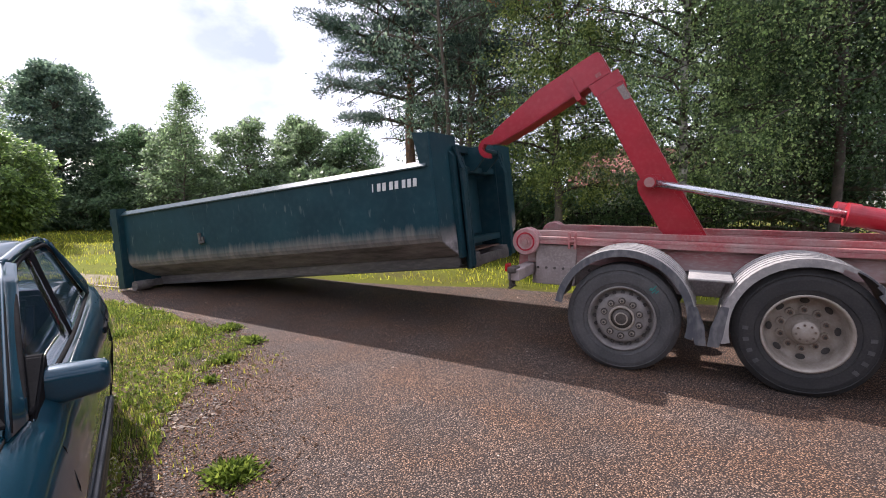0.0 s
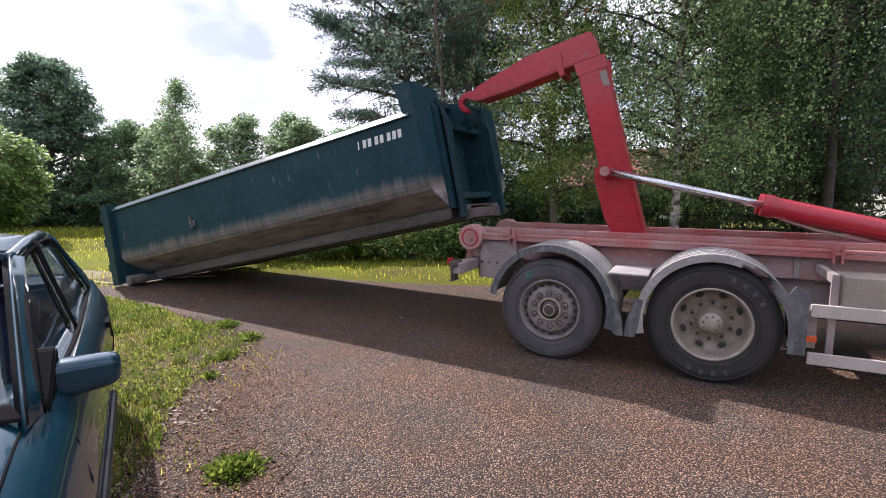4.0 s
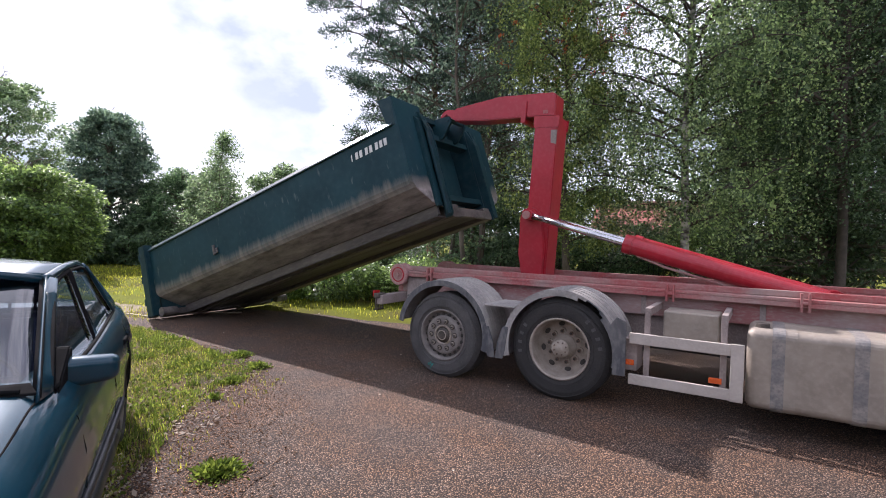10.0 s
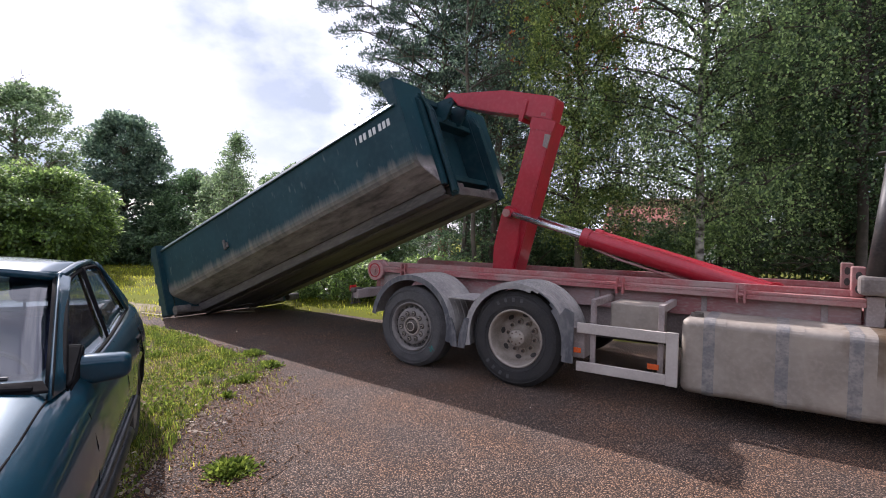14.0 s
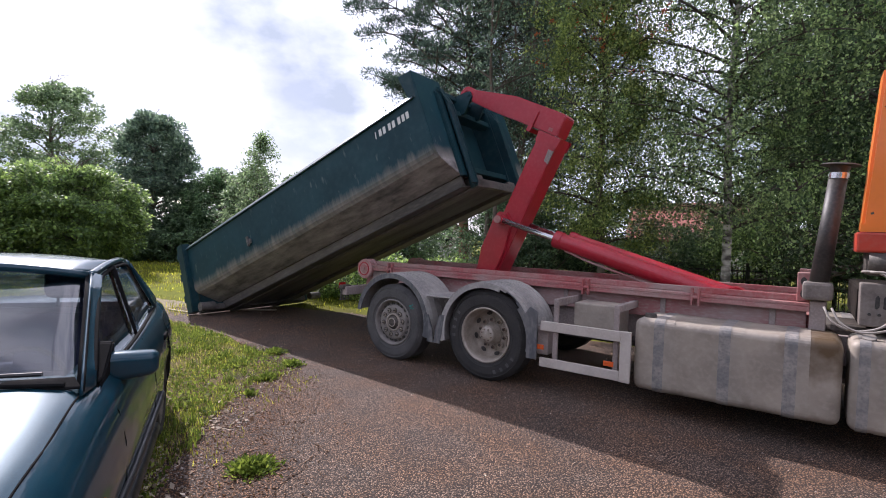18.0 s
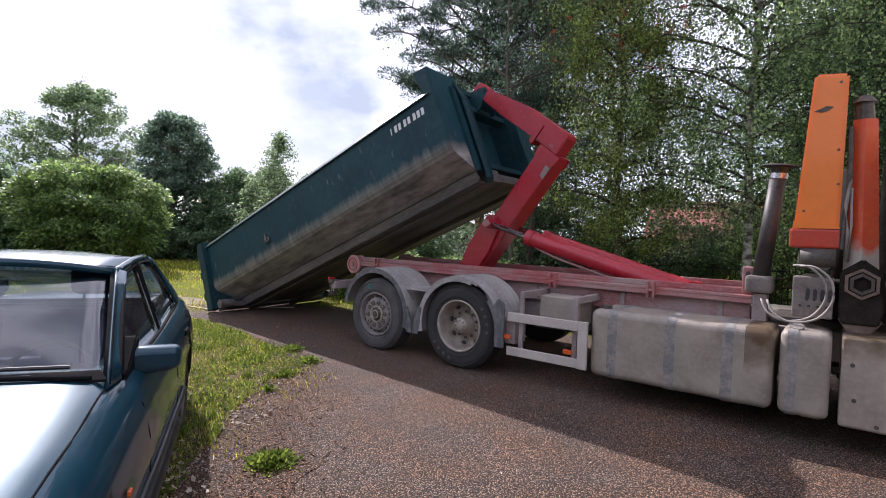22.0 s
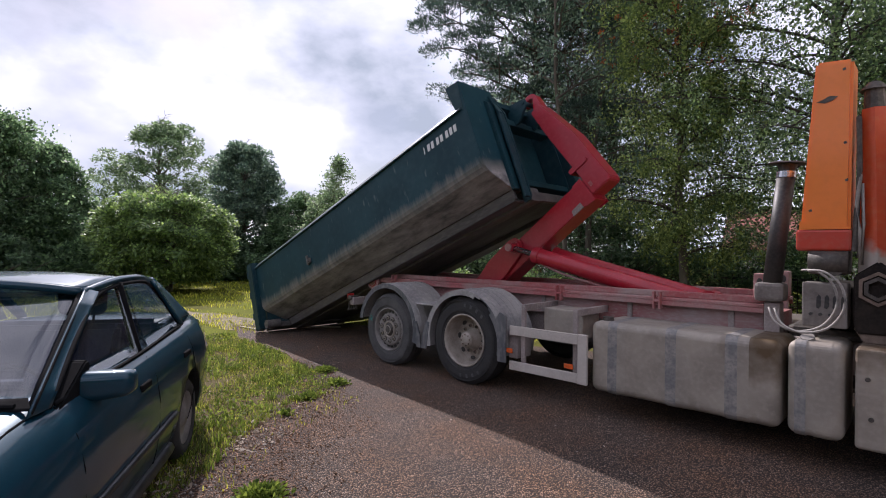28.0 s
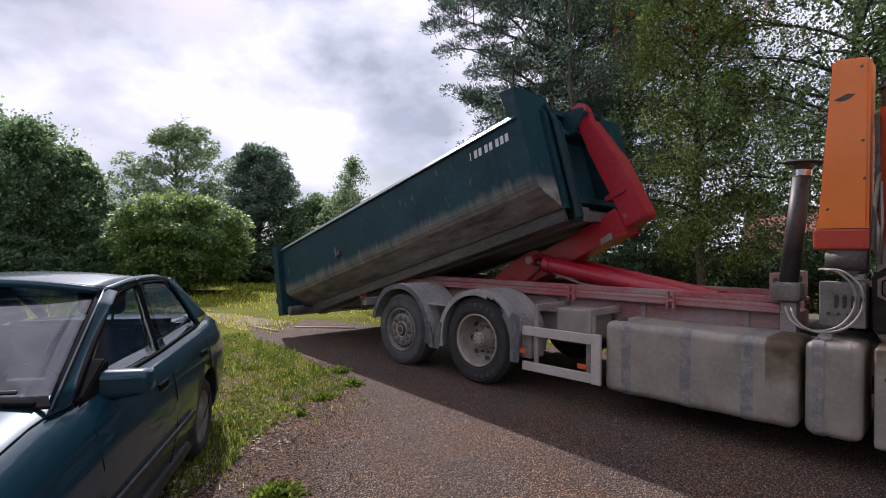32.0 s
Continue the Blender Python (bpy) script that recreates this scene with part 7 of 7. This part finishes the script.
def blades(name, places, height, width, mat, label, category="grass"):
    """Bent tapering blades of grass, one joined sheet."""
    n = len(places)
    a = rng.random(n) * 2 * math.pi
    h = height * (0.45 + 0.9 * rng.random(n))
    lean = h * (0.25 + 0.7 * rng.random(n))
    side = np.stack([-np.sin(a), np.cos(a), np.zeros(n)], 1) * (width * (0.6 + 0.8 * rng.random(n)))[:, None] / 2
    tip = np.stack([np.cos(a) * lean, np.sin(a) * lean, h], 1)
    mid = np.stack([np.cos(a) * lean * 0.3, np.sin(a) * lean * 0.3, h * 0.65], 1)
    vs = np.stack([places - side, places + side, places + mid + side * 0.8, places + mid - side * 0.8, places + tip], 1).reshape(-1, 3)
    o = np.arange(n)[:, None] * 5
    fs = np.concatenate([o + [0, 1, 2], o + [0, 2, 3], o + [3, 2, 4]], 1).reshape(-1, 3)
    return tagged(raw_mesh(name, vs, fs, mat), label, category, kind="stuff")


STRIP = [(-0.95, -2.0), (-1.35, 1.7), (-1.72, 2.7), (-1.98, 3.6), (-2.1, 4.5), (-1.85, 5.2), (-2.35, 5.6), (-3.1, 6.1), (-4.0, 6.9), (-5.6, 7.8), (-9, 8.6), (-12, 7.0), (-6, -2)]
CLOSE = [(-1.0, -0.5), (-1.35, 1.7), (-1.72, 2.7), (-1.98, 3.6), (-2.1, 4.5), (-1.85, 5.2), (-2.35, 5.6), (-3.1, 6.1), (-4.0, 6.9), (-5.6, 7.8), (-6.2, 6.2), (-4.2, 3.9), (-2.6, 0.9), (-1.8, -0.5)]
near = scatter(STRIP, 30000, patchy(1.3, 0.2, 1.0), 2)
blades("grass", near, 0.05, 0.007, L_GRASS_GREEN, "short sunlit grass about the parked car")
near = scatter(CLOSE, 130000, patchy(2.6, 0.0, 1.0), 21)
blades("grass", near, 0.045, 0.005, L_GRASS_GREEN, "short sunlit grass between car and driveway")
near = scatter(CLOSE, 60000, patchy(1.7, 0.0, 0.9), 25)
blades("dry_grass", near, 0.035, 0.005, L_STRAW, "dry straw-coloured grass among the green")
clumps = scatter(CLOSE, 2200, patchy(1.4, 0.0, 1.0), 31)
tall = np.repeat(clumps, 22, 0) + np.random.default_rng(32).normal(size=(len(clumps) * 22, 3)) * np.array([0.03, 0.03, 0])
blades("grass_tufts", tall, 0.085, 0.008, L_WEED, "taller green grass tufts in the strip")
wd = scatter(CLOSE, 70000, patchy(2.0, 0.0, 1.0), 3)
wd[:, 2] = 0.008 + 0.04 * np.random.default_rng(5).random(len(wd)) ** 1.5
o = leaves("weeds", wd, 0.034, 0.020, L_WEED, None, hang=-0.25)
tagged(o, "low broad-leaved weeds among the grass", "weeds", kind="stuff")
fringe = [(-1.1, -1.0), (-1.5, 1.6), (-1.8, 2.5), (-2.05, 3.4), (-2.2, 4.6), (-2.0, 5.0), (-1.5, 4.9), (-1.65, 3.7), (-1.35, 2.7), (-1.0, 1.9), (-0.6, -1.0)]
fr = scatter(fringe, 5200, patchy(2.6, 0.0, 0.5), 6)
blades("verge_grass", fr, 0.045, 0.007, L_GRASS, "sparse grass on the dirt verge")
LAWN = [(-5.6, 10.6), (-4.6, 9.9), uv(-6.4, 2.5), uv(-3.0, 3.2), uv(0, 3.5), uv(5, 3.6), (8.5, 9.0), (6, 13.5), (-4, 16), (-12, 24), (-26, 26), (-30, 12), (-16, 13.2), (-9, 11.2)]
far = scatter(LAWN, 150000, patchy(0.5, 0.4, 1.0), 8)
blades("lawn_grass", far, 0.07, 0.012, L_GRASS, "sunlit mown lawn grass")
LAWN2 = [(-6.6, 8.7), (-9, 8.9), (-13, 10.8), (-24, 13.6), (-28, 6), (-14, 4), (-8, 6)]
far2 = scatter(LAWN2, 90000, patchy(0.6, 0.3, 1.0), 9)
blades("lawn_grass", far2, 0.07, 0.012, L_GRASS, "sunlit lawn grass by the track")


thin = scatter([(-5.0, 7.8), (-5.6, 9.8), (-8.4, 10.4), (-14, 12.2), (-22, 15.2), (-22, 14.2), (-13, 11.0), (-8, 9.0)], 60000, patchy(0.9, 0.08, 0.8), 41)
blades("track_grass", thin, 0.06, 0.011, L_GRASS, "thin grass growing over the track")


def tuft(x, y, r, n, label):
    t = thing("weed_tuft", label, "weed", pose(x, y, 0))
    q = rng.normal(size=(3 * n, 3)) * np.array([r * 0.42, r * 0.42, 0])
    q[:, 2] = 0.005 + 0.05 * rng.random(3 * n) * np.exp(-(q[:, 0] ** 2 + q[:, 1] ** 2) / r ** 2)
    d = q * np.array([1, 1, 0]) / r + np.array([0, 0, 0.45]) + rng.normal(size=(3 * n, 3)) * 0.4
    tagged(leaves("leaf", q, 0.045, 0.020, L_WEED, t, dirs=d), kind="stuff")
    return t


tuft(-1.21, 2.76, 0.14, 300, "green weed tuft growing from the asphalt")
tuft(-2.07, 4.72, 0.09, 70, "small green weed tuft in the dirt")
tuft(-1.98, 4.2, 0.06, 30, "small green weed tuft in the dirt")
tuft(-2.05, 5.35, 0.12, 120, "small green weed tuft in the dirt")
tuft(-2.5, 5.85, 0.14, 140, "green weed tuft at the asphalt edge")

lit = [(-0.6, -1.0), (-0.9, 1.2), (-1.3, 2.2), (-1.55, 3.2), (-1.7, 4.2), (-2.0, 5.2), (-2.3, 4.8), (-2.15, 3.4), (-1.9, 2.4), (-1.55, 1.2), (-1.1, -1.0)]
ll = scatter(lit, 7000, patchy(2.2, 0.08, 0.9), 11)
ll[:, 2] = 0.018
o = leaves("leaf_litter", ll, 0.042, 0.026, L_LITTER, None, hang=0.0, dirs=np.random.default_rng(2).normal(size=(len(ll), 3)) * np.array([1, 1, 0.12]))
tagged(o, "dry fallen leaves and chips on the verge", "leaf litter", kind="stuff")
ll = scatter([uv(-9, -4.0), uv(-8, 2.4), uv(7, 3.0), uv(7, -3.2)], 900, None, 12)
ll[:, 2] = 0.014
o = leaves("leaf_litter", ll, 0.018, 0.012, L_LITTER, None, dirs=np.random.default_rng(3).normal(size=(len(ll), 3)) * np.array([1, 1, 0.1]))
tagged(o, "scattered leaf scraps on the asphalt", "leaf litter", kind="stuff")

# loose stones on verge and asphalt
M_STONE = material("pale_stone", (0.36, 0.31, 0.27), 0.85, second=(0.24, 0.2, 0.18), scale=20, fine=90)
M_CRUMB = material("reddish_dirt", (0.19, 0.105, 0.06), 0.95, second=(0.11, 0.065, 0.04), third=(0.30, 0.19, 0.12), scale=9, fine=60, fine_amount=0.5, spec=0.1)
def stones(name, places, size, label, mat):
    n = len(places)
    base = np.array([[1, 0, 0], [-1, 0, 0], [0, 1, 0], [0, -1, 0], [0, 0, 0.7], [0, 0, -0.5]])
    k = size * (0.4 + 1.2 * rng.random(n) ** 2)
    jit = 1 + 0.35 * rng.normal(size=(n, 6, 1))
    rot = rng.random(n) * 6.28
    c, s = np.cos(rot), np.sin(rot)
    b = base[None] * jit * k[:, None, None]
    vx = b[:, :, 0] * c[:, None] - b[:, :, 1] * s[:, None]
    vy = b[:, :, 0] * s[:, None] + b[:, :, 1] * c[:, None]
    vs = np.stack([vx, vy, b[:, :, 2] + 0.3 * k[:, None]], 2) + places[:, None]
    tri = np.array([[0, 2, 4], [2, 1, 4], [1, 3, 4], [3, 0, 4], [2, 0, 5], [1, 2, 5], [3, 1, 5], [0, 3, 5]])
    fs = (np.arange(n)[:, None, None] * 6 + tri[None]).reshape(-1, 3)
    return tagged(raw_mesh(name, vs.reshape(-1, 3), fs, mat), label, "gravel", kind="stuff")


st = scatter(lit, 14000, patchy(1.8, 0.2, 1.0), 14)
st[:, 2] = 0.010
stones("gravel", st, 0.008, "small loose stones on the dirt verge", M_STONE)
st = scatter(DRIVE, 26000, lambda x, y: np.where(np.hypot(x, y) < 6, 0.8, 0.12), 15)
st[:, 2] = 0.009
stones("grit", st, 0.0055, "loose grit on the worn asphalt", M_STONE)
EDGE = [(-0.9, -2.0), (-1.5, 1.6), (-1.8, 2.6), (-2.1, 3.8), (-2.3, 5.0), (-3.4, 6.4), (-3.0, 6.3), (-1.6, 5.2), (-0.75, 4.2), (-0.35, 2.8), (0.15, 1.0), (0.3, -2.0)]
edge_x = np.array([-0.4, -0.85, -1.05, -1.35, -1.62, -2.05, -2.6])
edge_y = np.array([-2.0, 1.8, 2.7, 3.6, 4.4, 5.2, 6.0])
st = scatter(EDGE, 90000, lambda x, y: np.clip(0.85 - 1.25 * (x - np.interp(y, edge_y, edge_x)), 0, 0.85) ** 1.6, 16)
st[:, 2] = 0.012
stones("dirt_crumbs", st, 0.0058, "reddish dirt crumbs strewn over the asphalt edge", M_CRUMB)
# plank lying by the container's foot
M_PLANK = material("weathered_plank", (0.45, 0.38, 0.28), 0.85, second=(0.3, 0.25, 0.19), scale=5, fine=40, stretch=(0.3, 4, 4))
pk = link_mesh("wooden_lath", blk(-0.38, 0.38, -0.025, 0.025, 0.0, 0.022, 0.003), M_PLANK)
pk.matrix_world = pose(-5.55, 8.42, 0.009, 0, 0, -20)
tagged(pk, "weathered wooden lath lying on the asphalt", "wooden lath")
pk = link_mesh("wooden_lath", blk(-0.6, 0.6, -0.03, 0.03, 0.0, 0.022, 0.003), M_PLANK)
pk.matrix_world = pose(-4.6, 9.0, 0.009, 0, 0, 18)
tagged(pk, "pale wooden lath lying on the asphalt", "wooden lath")

# ---- fence ----
fence = thing("metal_fence", "low black metal fence with upright bars", "fence", pose(2.6, 13.4, 0, 0, 0, -9))
bar_bm = bmesh.new()
rod(bar_bm, (0, 0, 0.08), (0, 0, 1.10), 0.011, None, 6)
first_bar = None
for k in range(60):
    if first_bar is None:
        first_bar = part("fence_bar", bar_bm, M_BLACK, fence)
    else:
        o = new("fence_bar", first_bar.data)
        o.parent = fence
        o.location = (0.125 * k, 0, 0)
for z in (0.14, 0.98):
    part("fence_rail", blk(-0.05, 7.45, -0.016, 0.016, z, z + 0.04, 0.003), M_BLACK, fence)
for k in range(5):
    part("fence_post", blk(1.85 * k - 0.03, 1.85 * k + 0.03, -0.03, 0.03, 0, 1.2, 0.006), M_BLACK, fence)

# ---- houses ----
M_SIDING = material("pale_siding", (0.55, 0.54, 0.50), 0.7, second=(0.48, 0.47, 0.44), scale=3, fine=30, fine_amount=0.2, by_object=False)
M_ROOF = material("dark_roof", (0.07, 0.06, 0.06), 0.8, second=(0.11, 0.09, 0.08), scale=5, fine=30)
M_ROOF_TILE = material("brown_tiles", (0.24, 0.17, 0.13), 0.8, second=(0.18, 0.13, 0.10), scale=5, fine=30)
M_ROOF_RED = material("red_roof", (0.30, 0.10, 0.07), 0.8, second=(0.22, 0.08, 0.06), scale=5, fine=30)


def house(x, y, turn, w, d, h, rise, wall, roof, label, boards, windows=True):
    """A small house whose gable faces its own -y."""
    t = thing("house", label, "house", pose(x, y, 0, 0, 0, turn))
    bm = bmesh.new()
    prism(bm, [(-w / 2, 0), (w / 2, 0), (w / 2, h), (0, h + rise), (-w / 2, h)], 0, d)
    part("wall", bm, wall, t)
    for s in (-1, 1):
        bm = bmesh.new()
        a = math.atan2(rise, w / 2)
        prism(bm, [(0, h + rise + 0.02), (s * (w / 2 + 0.45), h - 0.45 * math.tan(a) + 0.02), (s * (w / 2 + 0.45), h - 0.45 * math.tan(a) + 0.16), (0, h + rise + 0.18)], -0.45, d + 0.45)
        part("roof", bm, roof, t)
    if boards:
        k = 0
        while 0.15 + k * 0.18 < h:
            part("siding_board", blk(-w / 2 - 0.02, w / 2 + 0.02, -0.03, -0.003, 0.15 + k * 0.18, 0.15 + k * 0.18 + 0.17, 0.006), wall, t)
            k += 1
    for wx in (-w / 4, w / 4) if windows else ():
        wn2 = part("window", blk(wx - 0.55, wx + 0.55, -0.06, -0.032, 1.0, 2.1, 0.01), M_WHITE, t)
        part("pane", blk(wx - 0.46, wx + 0.46, -0.07, -0.061, 1.08, 2.02), M_DARK_GLASS, wn2)
    return t


house(17.4, 18.9, -88, 4.8, 8, 1.75, 1.5, M_SIDING, M_ROOF_TILE, "low pale board-clad outbuilding behind the trees", True, False)
house(8.6, 33.0, -107, 7, 7, 1.9, 2.0, M_SIDING, M_ROOF_RED, "pale house with a red tiled roof behind the trees", False)
house(-5.4, 34.0, 10, 7, 8, 1.8, 1.3, M_SIDING, M_ROOF, "pale house far behind the bushes", False)

# unseen dark wall, added behind the camera to close the place and dim reflections
M_BACKDROP = material("backdrop_green", (0.03, 0.05, 0.018), 0.95, second=(0.02, 0.035, 0.012), third=(0.06, 0.09, 0.03), scale=0.8, fine=4, fine_amount=0.7, bump=0.0)
bm = bmesh.new()
ring = [(17 * math.sin(radians(a)), 17 * -math.cos(radians(a))) for a in range(-75, 86, 5)]
top = [5.5 + 1.6 * noise.noise(Vector((x * 0.3, y * 0.3, 2))) for x, y in ring]
lo = [bm.verts.new((x, y, -0.02)) for x, y in ring]
hi = [bm.verts.new((x * 1.05, y * 1.05, z)) for (x, y), z in zip(ring, top)]
for k in range(len(ring) - 1):
    bm.faces.new((lo[k], lo[k + 1], hi[k + 1], hi[k]))
bmesh.ops.solidify(bm, geom=bm.faces[:], thickness=0.5)
tagged(link_mesh("backdrop", bm, M_BACKDROP), "plain dark green wall added out of view", "backdrop", kind="structure")
# ---- movement ----
TRUCK_ROWS = [(0, 1.588, 4.475, -26.4), (3, 1.174, 4.640, -27.1), (6, 0.676, 4.954, -27.9), (9, 0.232, 5.225, -28.7), (10, 0.100, 5.303, -28.8),
              (13, -0.310, 5.566, -28.88), (16.5, -0.778, 5.826, -28.75), (19, -1.125, 6.002, -28.7), (20, -1.242, 6.069, -28.6), (23, -1.640, 6.315, -28.4),
              (24, -1.740, 6.415, -28.2), (26, -1.850, 6.462, -27.8), (30, -1.925, 6.490, -27.4), (32, -1.934, 6.505, -27.2)]
ARM_ROWS = [(0, 118.6), (3, 108.8), (6, 97.5), (9, 89.3), (10, 86.8), (13, 78.2), (16.5, 69.0), (19, 62.2), (20, 59.8), (23, 50.6), (24, 48.0), (26, 43.4), (30, 33.6), (32, 26.5)]
FOOT_ROWS = [(0, 0.03), (28, 0.03), (29, 0.05), (30, 0.11), (31, 0.22), (32, 0.35)]
SLIDE_ROWS = [(0, -8.335), (28, -8.32), (29, -8.29), (30, -8.22), (31, -8.13), (32, -8.035)]
BAIL = Vector((5.94, 0, 1.40))
BOX_TURN = -27.5


def glide(rows, t):
    """A smooth value between rows of time and number."""
    ts, vs = [r[0] for r in rows], [r[1] for r in rows]
    for i in range(len(ts) - 1):
        if ts[i] <= t <= ts[i + 1] + 1e-9:
            h = ts[i + 1] - ts[i]
            d = [0.0, 0.0]
            for j, k in ((0, i), (1, i + 1)):
                a, b = max(k - 1, 0), min(k + 1, len(ts) - 1)
                d[j] = (vs[b] - vs[a]) / (ts[b] - ts[a])
            s = (t - ts[i]) / h
            return ((2 * s ** 3 - 3 * s ** 2 + 1) * vs[i] + (s ** 3 - 2 * s ** 2 + s) * h * d[0]
                    + (3 * s ** 2 - 2 * s ** 3) * vs[i + 1] + (s ** 3 - s ** 2) * h * d[1])
    return vs[-1]


def motions():
    times = [0.5 * k for k in range(65)]
    tr, lf, ct, wh = [], [], [], []
    bar, rds = {o: [] for _, o, _ in RAMS}, {r: [] for _, _, r in RAMS}
    hook_r, hook_a = math.hypot(2.252, 1.563), math.degrees(math.atan2(1.563, 2.252))
    for t in times:
        x, y, h = (glide([(r[0], r[k]) for r in TRUCK_ROWS], t) for k in (1, 2, 3))
        m = pose(x, y, 0.0, 0, 0, h)
        tr.append((t, m))
        u = (Vector((x, y, 0)) - Vector((TRUCK_ROWS[0][1], TRUCK_ROWS[0][2], 0))).dot(DU)
        wh.append((t, math.degrees(u / TYRE_R)))
        phi = glide(ARM_ROWS, t)
        lf.append((t, Matrix.Translation(PIVOT) @ pose(0, 0, 0, 0, -phi, 0)))
        pin = Vector((PIVOT.x + PIN_R * math.cos(radians(phi + PIN_A)), 0, PIVOT.z + PIN_R * math.sin(radians(phi + PIN_A))))
        d = pin - CYL_BASE
        ang = math.degrees(math.atan2(d.z, d.x))
        for yy, o, r in RAMS:
            bar[o].append((t, pose(CYL_BASE.x, yy, CYL_BASE.z, 0, -ang, 0)))
            rds[r].append((t, pose(pin.x, yy, pin.z, 0, -ang, 0)))
        hook = m @ (PIVOT + Vector((hook_r * math.cos(radians(phi + hook_a)), 0, hook_r * math.sin(radians(phi + hook_a)))))
        foot = glide(FOOT_ROWS, t)
        size, lean = BAIL.length, math.degrees(math.atan2(BAIL.z, BAIL.x))
        tilt = math.degrees(math.asin((hook.z - foot) / size)) - lean
        p = at_uv(glide(SLIDE_ROWS, t), 0.06, foot)
        ct.append((t, pose(p.x, p.y, p.z, 0, -tilt, BOX_TURN)))
    walk(truck, tr)
    walk(lift, lf)
    walk(box_c, ct)
    for o in bar:
        walk(o, bar[o])
    for r in rds:
        walk(r, rds[r])
    for w in WHEELS:
        at = w.location.copy()
        walk(w, [(t, pose(at.x, at.y, at.z, 0, a * TYRE_R / at.z, 0)) for t, a in wh])


motions()
